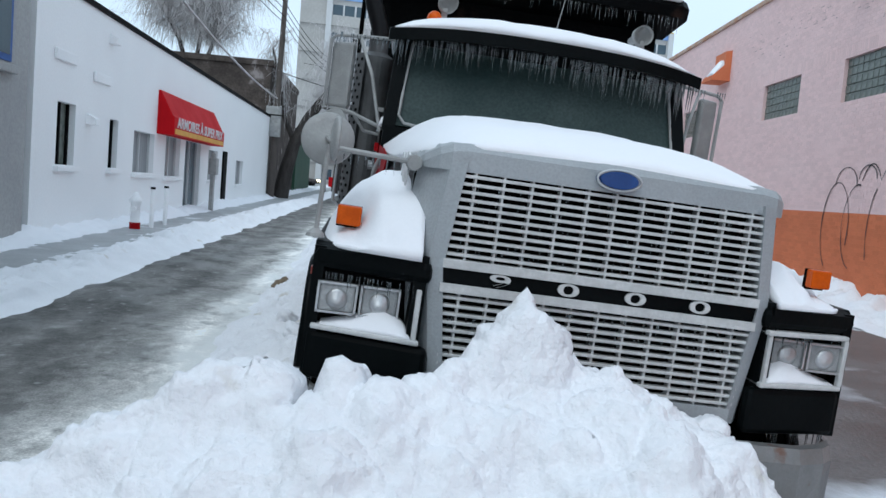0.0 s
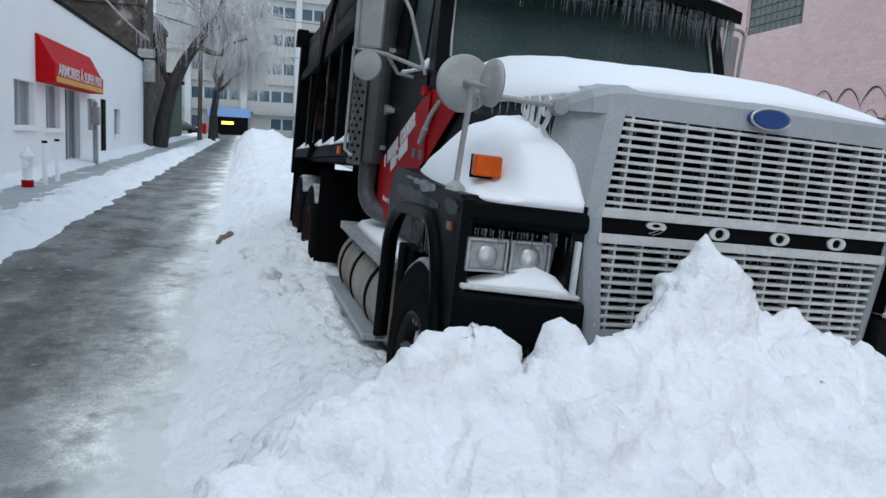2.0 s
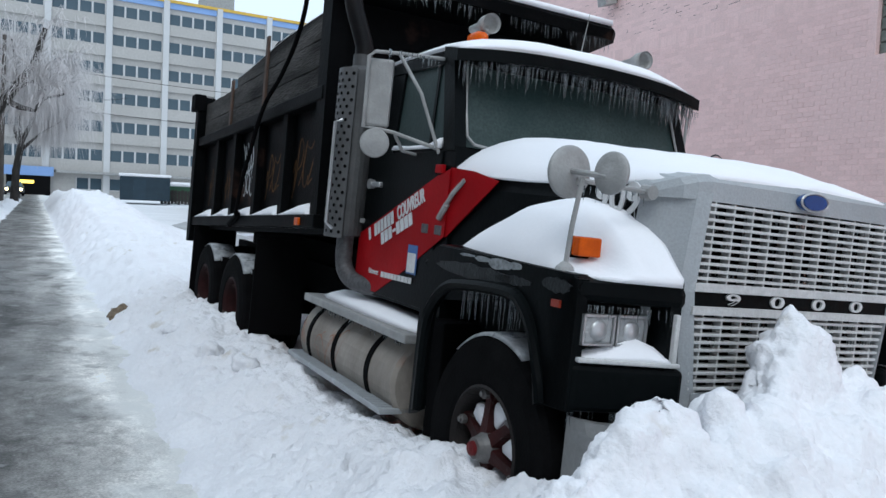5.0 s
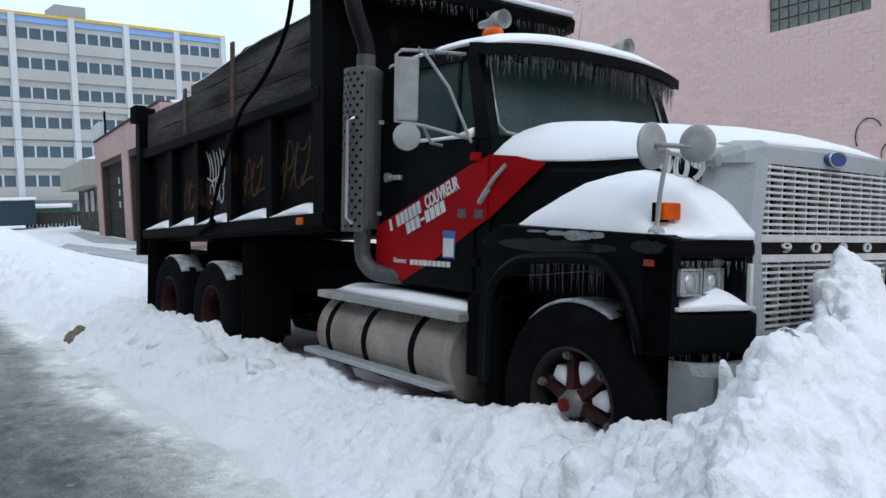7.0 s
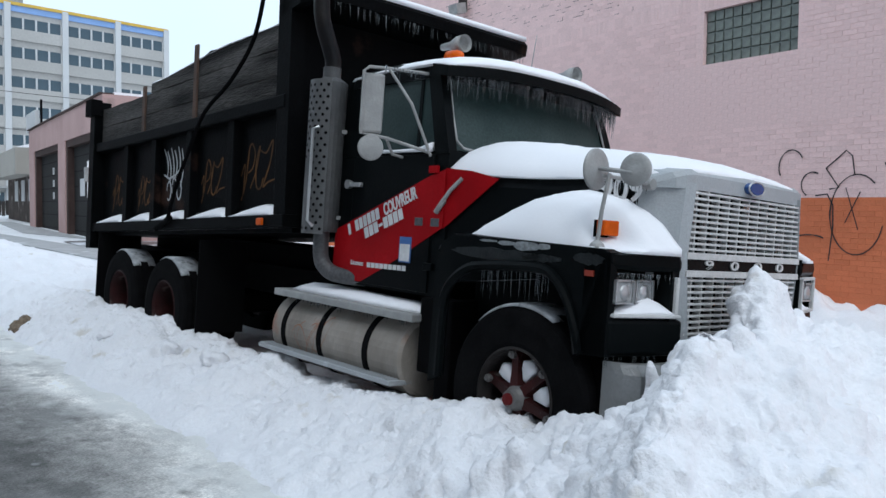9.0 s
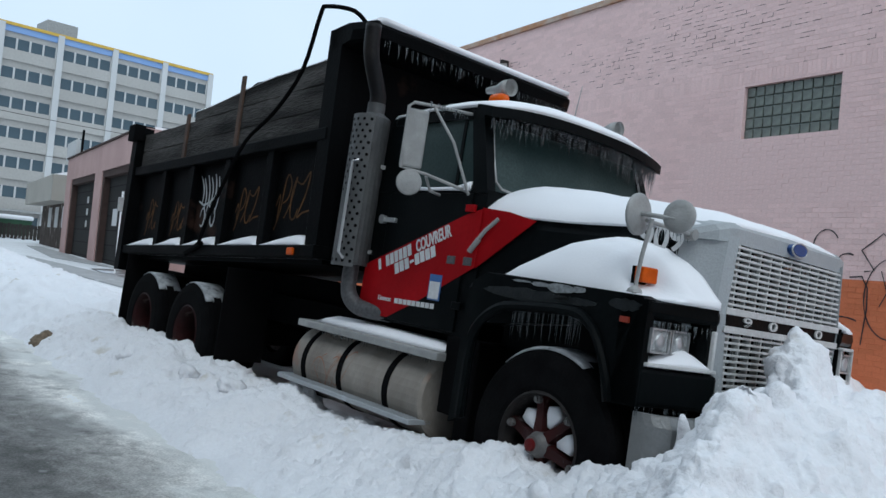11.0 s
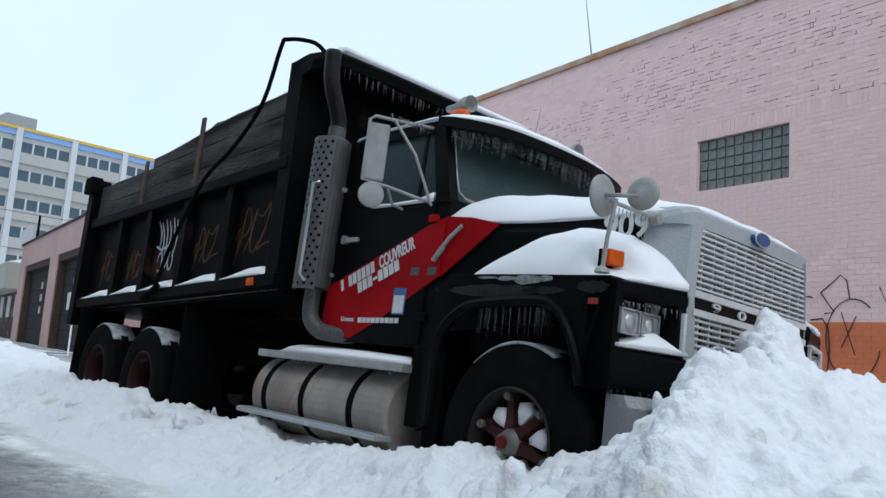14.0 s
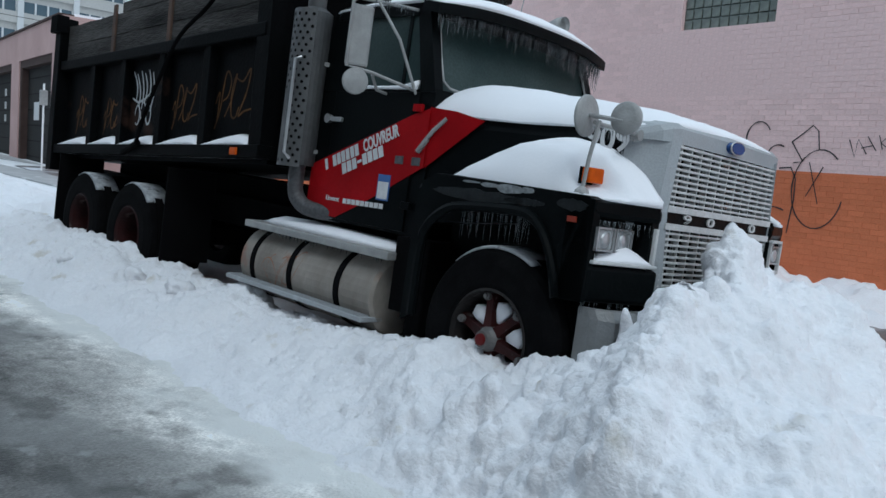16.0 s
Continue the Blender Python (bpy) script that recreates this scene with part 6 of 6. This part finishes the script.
# tags on the dump bed panels
def ribbon(pts, width, mat):
    bm = bmesh.new()
    vs = []
    for i, p in enumerate(pts):
        q, r = pts[max(i - 1, 0)], pts[min(i + 1, len(pts) - 1)]
        d = Vector((r[0] - q[0], r[1] - q[1])).normalized()
        w = width * (0.6 + 0.4 * math.sin(math.pi * i / (len(pts) - 1)))
        vs.append([bm.verts.new((-1.0627, p[0] + k * d.y * w, p[1] - k * d.x * w)) for k in (-1, 1)])
    for u, v in zip(vs, vs[1:]):
        bm.faces.new((u[0], u[1], v[1], v[0]))
    return part("sprayed_tag", bm, mat, bed, "white sprayed tag")


SCRIPT = [[(0.0, 0.42), (0.10, 0.62), (0.08, 0.15), (0.02, -0.02), (0.14, 0.3), (0.22, 0.86), (0.30, 0.98), (0.40, 0.8), (0.34, 0.55), (0.20, 0.46)],
          [(0.28, 0.18), (0.44, 0.48), (0.54, 0.92), (0.44, 0.62), (0.46, 0.22), (0.58, 0.16), (0.66, 0.34)],
          [(0.52, 0.86), (0.72, 0.78), (0.90, 0.98), (0.84, 0.6), (0.66, 0.2), (0.80, 0.26), (1.02, 0.30)]]
for ty, tz, wide, high in ((0.86, 1.72, 0.62, 0.50), (1.70, 1.72, 0.50, 0.42), (3.38, 1.68, 0.46, 0.40), (4.20, 1.70, 0.46, 0.44)):
    for stroke in SCRIPT:
        line_ = ribbon(glide([(ty - wide * u, tz + high * v) for u, v in stroke]), 0.011, TAGGOLD)
        line_["label"] = "faded gold sprayed tag"

for i in range(6):
    u = i / 5
    ribbon([(2.66 - 0.46 * u + (0.05 + 0.06 * u - 0.10) * t * 2 - 0.06 * math.sin(3 * t), 2.33 - 0.03 * (i % 2) - (0.30 + 0.05 * (i % 3)) * t) for t in steps(0, 1, 8)], 0.014, TAGWHITE)
for k in range(3):
    ribbon([(2.50 - 0.13 * k + 0.055 * math.cos(a + k), 1.87 + 0.03 * (k % 2) + 0.10 * math.sin(a + k)) for a in steps(0, 5.4, 18)], 0.012, TAGWHITE)
ribbon([(2.64, 2.05), (2.5, 2.0), (2.35, 2.03), (2.2, 2.10)], 0.014, TAGWHITE)


# ---- poles, wires and trees ----
pole = holder("utility_pole", pose(-10.45, 40, 0.2), "weathered wooden utility pole with a grey box", "pole")
pb = bmesh.new()
tube(pb, [(0, 0, 0), (0.02, 0, 4), (0.12, 0, 11.5)], 0.19, 12, 0.13)
part("post", pb, POLEWOOD, pole)
part("meter_box", box(bmesh.new(), -0.45, 0.35, -0.42, -0.18, 3.35, 4.95, bevel=0.03), STEEL, pole, "grey metal service box")
part("box_lid", B(-0.47, 0.37, -0.44, -0.17, 4.45, 4.52), DARKHOLE, pole)
pole_far = copy_thing(pole, pose(-10.9, 60, 0.3))
for child in list(pole_far.children):
    if child.name.startswith(("meter_box", "box_lid")):
        bpy.data.objects.remove(child)
pole_far["label"] = "weathered wooden utility pole farther up the street"


def wire(a, b, sag, r=0.02, mat=UNDER):
    bm = bmesh.new()
    a, b = Vector(a), Vector(b)
    tube(bm, [a.lerp(b, t) - Vector((0, 0, sag * 4 * t * (1 - t))) for t in steps(0, 1, 16)], r, 5)
    return tagged(part("overhead_wire", bm, mat), "thin dark overhead wire between poles", "wire", "overhead wires")


for i in range(4):
    wire((-10.33, 40, 10.6 - 0.35 * i), (-9.0 + 0.3 * i, -12, 11.2 - 0.4 * i), 0.7, 0.018)
    wire((-10.33, 40, 10.6 - 0.35 * i), (-10.8, 60, 10.7 - 0.35 * i), 0.4, 0.018)
wire((-10.4, 39.9, 5.6), (-8.4, 13.0, 7.2), 0.5, 0.04, FROST)
wire((-10.4, 39.9, 7.0), (-3.0, 95, 12.0), 0.8, 0.025)
wire((-16, 75, 12.5), (30, 78, 11.5), 0.8, 0.025)
wire((-16, 75, 9.0), (30, 78, 8.2), 0.6, 0.02)


def tree(name, m, trunk, limbs, crown, strands, droop, spread=1.0):
    """A bare frosted tree: a tapered trunk, bent limbs, side branches, and a crown of fine hanging twigs."""
    rnd = random.Random(crown * 31 + strands + int(100 * spread))
    t = holder(name, m, "bare street tree with frosted drooping twigs", "tree", "frosted street trees")
    bm = bmesh.new()
    tube(bm, trunk[0], trunk[1], 12, trunk[2])
    part("trunk", bm, BARK, t)
    tips = []
    for pts, r0 in limbs:
        bm = bmesh.new()
        tube(bm, pts, r0, 8, r0 * 0.35)
        part("limb", bm, BARK, t)
        pv = [Vector(p) for p in pts]
        for k in range(crown):
            i = rnd.randrange(max(1, len(pv) // 3), len(pv) - 1) if len(pv) > 2 else 0
            start = pv[i].lerp(pv[i + 1], rnd.random())
            d = Vector((rnd.uniform(-1, 1), rnd.uniform(-1, 1), rnd.uniform(0.1, 1.0))).normalized()
            tips.append((start, d * rnd.uniform(1.0, 2.8) * spread))
    verts, faces = [], []

    def strand(pts, r):
        base = len(verts)
        for i, p in enumerate(pts):
            w = r * (1 - 0.7 * i / (len(pts) - 1))
            for k in range(3):
                verts.append((p[0] + w * math.cos(2.094 * k), p[1] + w * math.sin(2.094 * k), p[2]))
        for i in range(len(pts) - 1):
            for k in range(3):
                a, b = base + 3 * i + k, base + 3 * i + (k + 1) % 3
                faces.append((a, b, b + 3, a + 3))

    for start, d in tips:
        mid = start + d * 0.5 + Vector((0, 0, 0.12 * d.length))
        end = start + d - Vector((0, 0, 0.1 * droop))
        strand([start, mid, end], 0.035)
        for k in range(strands):
            u = rnd.random()
            p = start.lerp(mid, 2 * u) if u < 0.5 else mid.lerp(end, 2 * u - 1)
            o = Vector((rnd.gauss(0, 0.45), rnd.gauss(0, 0.45), rnd.uniform(-0.1, 0.35))) * spread
            l = rnd.uniform(0.4, 1.6) * droop
            strand([p, p + 0.5 * o + Vector((0, 0, 0.1)), p + o - Vector((0, 0, 0.35 * l)), p + o * 1.25 - Vector((0, 0, l))], 0.016)
    me = bpy.data.meshes.new("crown")
    me.from_pydata([tuple(v) for v in verts], [], faces)
    me.materials.append(FROST)
    c = new("crown", me)
    c.parent = t
    tagged(c, "cloud of fine frosted twigs", kind="stuff")
    return t


tree("street_tree", pose(-10.15, 40.9, 0.2), ([(0, 0, 0), (0.25, 0, 1.6), (0.65, 0, 3.3)], 0.44, 0.32),
     [([(0.65, 0, 3.2), (1.3, 0, 4.6), (2.2, 0.2, 6.0), (3.0, 0.3, 7.2), (3.5, 0.2, 9.0)], 0.34), ([(0.6, 0, 3.2), (-0.1, 0.2, 4.6), (-0.4, 0.3, 6.2), (-0.9, 0, 8.2)], 0.16),
      ([(1.8, 0.1, 5.4), (2.5, 0, 5.1), (3.1, 0, 5.0), (3.5, 0, 5.6), (4.4, 0, 5.9)], 0.17), ([(2.2, 0.2, 6.0), (3.1, 0, 6.4), (3.6, -0.2, 6.0)], 0.12)], 15, 22, 1.1)
tree("street_tree", pose(-10.3, 62, 0.4), ([(0, 0, 0), (0.1, 0, 2.2), (0.4, 0, 4.2)], 0.30, 0.2),
     [([(0.4, 0, 4.2), (1.2, 0, 6.2), (2.6, 0, 8.4), (3.6, 0, 9.6)], 0.16), ([(0.4, 0, 4.2), (0.2, 0, 6.6), (0.0, 0, 9.6), (-0.3, 0, 11.5)], 0.15), ([(0.3, 0, 3.6), (1.6, 0, 5.0), (3.0, 0, 6.0)], 0.12)], 38, 30, 2.0, 1.4)
tree("street_tree", pose(-11.3, 72, 0.4), ([(0, 0, 0), (-0.1, 0, 2.4), (0.2, 0, 4.5)], 0.30, 0.2),
     [([(0.2, 0, 4.5), (1.4, 0, 7.2), (2.0, 0, 10.5)], 0.16), ([(0.2, 0, 4.5), (-0.6, 0, 7.0), (-0.8, 0, 10.2)], 0.15), ([(0.2, 0, 4.2), (2.4, 0, 6.2), (4.2, 0, 7.6)], 0.12)], 38, 30, 2.2, 1.6)
tree("garden_tree", pose(-17.5, 47, 0.4), ([(0, 0, 0), (0.1, 0, 3.0), (0.2, 0, 6.0)], 0.35, 0.25),
     [([(0.2, 0, 6.0), (1.2, 0, 8.6), (2.2, 0, 11.6)], 0.18), ([(0.2, 0, 6.0), (-0.8, 0, 9.0), (-2.6, 0, 12.0)], 0.18), ([(0.2, 0, 6.5), (0.5, 0, 9.5), (0.2, 0, 13.5)], 0.16)], 60, 36, 0.9, 1.5)

# ---- things up the street ----
shed = holder("storage_shed", pose(-1.7, 72, 0.5), "dark blue storage shed with a snowy roof", "shed")
part("body", box(bmesh.new(), -1.7, 2.4, 0, 5, 0.3, 2.35, bevel=0.05), surf("dark_blue_metal", (0.012, 0.035, 0.055), None, 2, 0.5), shed)
part("roof_snow", box(bmesh.new(), -1.8, 2.5, -0.1, 5.1, 2.35, 2.6, bevel=0.08), SNOW, shed, "snow on the roof")
part("door", B(-0.6, 0.4, -0.03, 0.02, 0.3, 2.1), surf("blue_door", (0.018, 0.045, 0.07), None, 2, 0.5), shed)
bin_ = holder("dumpster", pose(2.0, 78, 0.6), "green dumpster heaped with snow", "dumpster")
part("body", prism(bmesh.new(), [(-1.6, 0.2), (1.8, 0.2), (2.0, 1.6), (-1.8, 1.6)], "y", 0, 1.6), GREEN, bin_)
part("lid_snow", box(bmesh.new(), -1.0, 2.1, -0.1, 1.7, 1.6, 2.0, bevel=0.15), SNOW, bin_, "snow on the lid")
fence = holder("board_fence", pose(0.0, 74, 0.55), "low dark wooden board fence", "fence")
fm_ = None
for i in range(46):
    if fm_ is None:
        ob = part("board", B(0, 0.26, -0.03, 0.03, 0, 1.25), BARK, fence)
        fm_ = ob.data
    else:
        ob = new("board", fm_)
        ob.parent = fence
    ob.location = (0.29 * i, 0, 0.04 * math.sin(i * 2.3))
part("rail", B(0, 13.4, 0.03, 0.1, 0.9, 1.0), BARK, fence)
red_box = holder("newspaper_box", pose(-14.9, 90, 0.62), "small red newspaper box on the corner", "box")
part("body", box(bmesh.new(), -0.3, 0.3, -0.25, 0.25, 0.1, 1.3, bevel=0.03), RED, red_box)
sign = holder("roof_sign", pose(2.6, 47.5, 5.45), "white box sign on the garage roof", "sign")
part("panel", box(bmesh.new(), -0.1, 0.15, -1.6, 1.6, 0.1, 1.15, bevel=0.03), PALE, sign)
part("post", B(0.15, 0.25, -1.9, -1.7, -0.1, 1.7), UNDER, sign)
sb = bmesh.new()
tube(sb, [(0, 0, 0), (0, 0, 2.9)], 0.03, 6)


post2 = holder("parking_post", pose(1.55, 27.0, 0.05), "thin white meter post in the snow", "post")
part("shaft", sb, WHITE, post2)
part("head", box(bmesh.new(), -0.12, 0.12, -0.08, 0.08, 2.2, 2.7, bevel=0.03), STEEL, post2)
ubox = holder("street_cabinet", LEFT @ pose(0.5, 12.4, 0.15), "grey metal service post by the shop door", "cabinet")
part("post", box(bmesh.new(), -0.06, 0.06, -0.12, 0.12, 0, 1.9, bevel=0.02), STEEL, ubox)
part("meter", box(bmesh.new(), -0.1, 0.14, -0.2, 0.2, 1.2, 1.75, bevel=0.03), STEEL, ubox)
dsh = holder("door_1", LEFT, "open dark shop door in the white wall", "door", kind="structure")
part("leaf", B(-0.02, 0.06, 16.5, 17.2, 0.25, 2.25), DARKHOLE, dsh)
for yy, zz in ((0.0, 3.35), (2.0, 3.2)):
    pl = holder("wall_plaque", LEFT @ pose(0.0, yy + 0.9, zz), "blank white raised panel on the wall", "panel", "raised wall panels")
    part("panel", box(bmesh.new(), 0, 0.06, -0.5, 0.5, -0.1, 0.1, bevel=0.02), WHITE, pl)


# ---- bricks of the pink wall ----
def brick_rows():
    """Brick places (y, z, width, height) in running bond, with a soldier course above the windows."""
    out = []
    pitch, rise, r = 0.218, 0.0765, 0
    z = 0.02
    while z < 6.84:
        soldier = WZ1 < z < WZ1 + 0.05
        high, wide = (0.21, 0.077) if soldier else (rise, pitch)
        y = -4.0 + (0 if r % 2 else wide / 2)
        while y < 29.0 - wide:
            c0, c1, d0, d1 = y, y + wide, z, z + high
            if not any(a < c1 and c0 < b and WZ0 < d1 and d0 < WZ1 for a, b in PINK_WINDOWS) and not d0 < 1.66 < d1 - 0.02:
                out.append((c0, d0, wide, high))
            y += wide
        z += high
        r += 1
    return out


def bricks(name, rows_, mat):
    verts, faces = [], []
    rnd = random.Random(4)
    for y, z, w, h in rows_:
        o = len(verts)
        e, t = 0.0022, rnd.uniform(-0.0012, 0.0012)
        x = PW - 0.0034 + t
        for xx, k in ((PW + 0.002, 0.0), (x, 0.0018)):
            verts += [(xx, y + e + k, z + e + k), (xx, y + w - e - k, z + e + k), (xx, y + w - e - k, z + h - e - k), (xx, y + e + k, z + h - e - k)]
        faces += [(o + 4, o + 7, o + 6, o + 5), (o, o + 4, o + 5, o + 1), (o + 1, o + 5, o + 6, o + 2), (o + 2, o + 6, o + 7, o + 3), (o + 3, o + 7, o + 4, o)]
    me = bpy.data.meshes.new(name)
    me.from_pydata(verts, [], faces)
    me.materials.append(mat)
    ob = new(name, me)
    ob.parent = pink
    return tagged(ob, kind="stuff")


ALL = brick_rows()
single = [b for b in ALL if 2.0 < b[0] < 6.6 and 2.75 < b[1] < 3.80 and b[3] < 0.1][:300]
picked = set(single)
bricks("brickwork", [b for b in ALL if b[1] > 1.62 and b not in picked], PINKBRICK)
bricks("lower_brickwork", [b for b in ALL if b[1] <= 1.62], ORANGEBRICK)
one = None
for y, z, w, h in single:
    if one is None:
        one = part("brick", B(-0.0034, 0.002, 0.0022, w - 0.0022, 0.0022, h - 0.0022), PINKBRICK, pink)
        ob, one = one, one.data
    else:
        ob = new("brick", one)
        ob.parent = pink
    ob.location = (PW + random.uniform(-0.0015, 0.0015), y, z)


# courses where the paint and the mortar have fallen out
GAP = surf("bare_joint", (0.16, 0.10, 0.09), (0.36, 0.25, 0.235), 9, 0.9, bump=0.2)
rnd_gap = random.Random(21)
gaps = bmesh.new()
for cy, cz, n, wy in ((4.1, 6.3, 26, 0.9), (5.6, 5.75, 34, 0.8), (6.6, 6.2, 20, 0.5), (7.0, 5.5, 30, 0.9), (3.2, 5.95, 24, 0.6), (2.2, 6.35, 20, 0.5), (3.4, 5.05, 10, 0.5), (8.6, 5.55, 26, 0.7), (10.5, 5.5, 20, 0.8), (12.4, 6.0, 22, 0.35), (1.4, 6.1, 16, 0.5), (14.5, 5.8, 14, 0.8), (17.5, 5.6, 10, 0.8)):
    for _ in range(int(2.2 * n)):
        y, row = rnd_gap.gauss(cy, wy * 1.1), round((min(6.75, max(4.95, rnd_gap.gauss(cz, 0.24))) - 0.02) / 0.0765)
        z, l = 0.02 + row * 0.0765 + 0.0585, rnd_gap.uniform(0.03, 0.17)
        if any(w0 - 0.3 < y < w1 and z < WZ1 + 0.24 for w0, w1 in PINK_WINDOWS):
            continue
        for k in range(3):
            e0, e1 = rnd_gap.uniform(0.001, 0.006), rnd_gap.uniform(0.001, 0.007)
            box(gaps, PW - 0.006, PW, y + l * k / 3, y + l * (k + 1) / 3, z - e0, z + e1)
        if rnd_gap.random() < 0.15:
            box(gaps, PW - 0.006, PW, y, y + rnd_gap.uniform(0.006, 0.012), z, z + 0.06)
tagged(part("bare_joint", gaps, GAP, pink, "dark joints where mortar fell out"), kind="stuff")


# ---- the car that pulls out of the garage ----
car = holder("car", pose(0, 0, 0), "dark sedan with lit headlights leaving the garage", "car")
CARPAINT = surf("dark_car_paint", (0.02, 0.014, 0.015), None, 3, 0.3)
part("body", loft(bmesh.new(), [[(-0.85 * w, y, 0.3), (-0.9 * w, y, 0.6), (-0.82 * w, y, h), (0.82 * w, y, h), (0.9 * w, y, 0.6), (0.85 * w, y, 0.3)] for y, w, h in ((-2.2, 0.9, 0.7), (-2.0, 1, 0.82), (-0.8, 1, 0.95), (1.4, 1, 0.98), (2.2, 0.95, 0.9))]), CARPAINT, car)
part("cabin", loft(bmesh.new(), [[(-0.78, -0.9, 0.94), (-0.78, 1.6, 0.96), (0.78, 1.6, 0.96), (0.78, -0.9, 0.94)], [(-0.6, -0.2, 1.42), (-0.6, 1.0, 1.42), (0.6, 1.0, 1.42), (0.6, -0.2, 1.42)]]), WINDARK, car, "dark car windows")
HEAD = glow("headlight_glow", (1.0, 0.82, 0.45), 9.0)
for s in (-1, 1):
    part("headlight", lathe(bmesh.new(), [(-2.24, 0.0), (-2.22, 0.13), (-2.1, 0.14)], "y", 14, (s * 0.62, 0, 0.66)), HEAD, car, "lit headlight")
    for y in (-1.35, 1.35):
        w = part("wheel", lathe(bmesh.new(), [(-0.1, 0.2), (-0.1, 0.31), (0.1, 0.31), (0.1, 0.2)], "x", 20, (s * 0.78, y, 0.31)), RUBBER, car)



def motions():
    """The car noses out of the garage's far side, comes down the street and halts."""
    walk(car, [(0.0, pose(-19.5, 95.5, 0.70, 0, 0, 88)), (2.0, pose(-18.2, 95.4, 0.70, 0, 0, 80)), (2.6, pose(-15.6, 95.0, 0.69, 0, 0, 45)), (3.2, pose(-14.3, 93.6, 0.68, 0, 0, 18)), (4.2, pose(-13.6, 90.5, 0.65, 0, 0, 6)), (7.0, pose(-12.9, 83.0, 0.59, 0, 0, 5)), (9.0, pose(-12.7, 81.0, 0.57, 0, 0, 5)), (16.0, pose(-12.7, 80.9, 0.57, 0, 0, 5))])


motions()
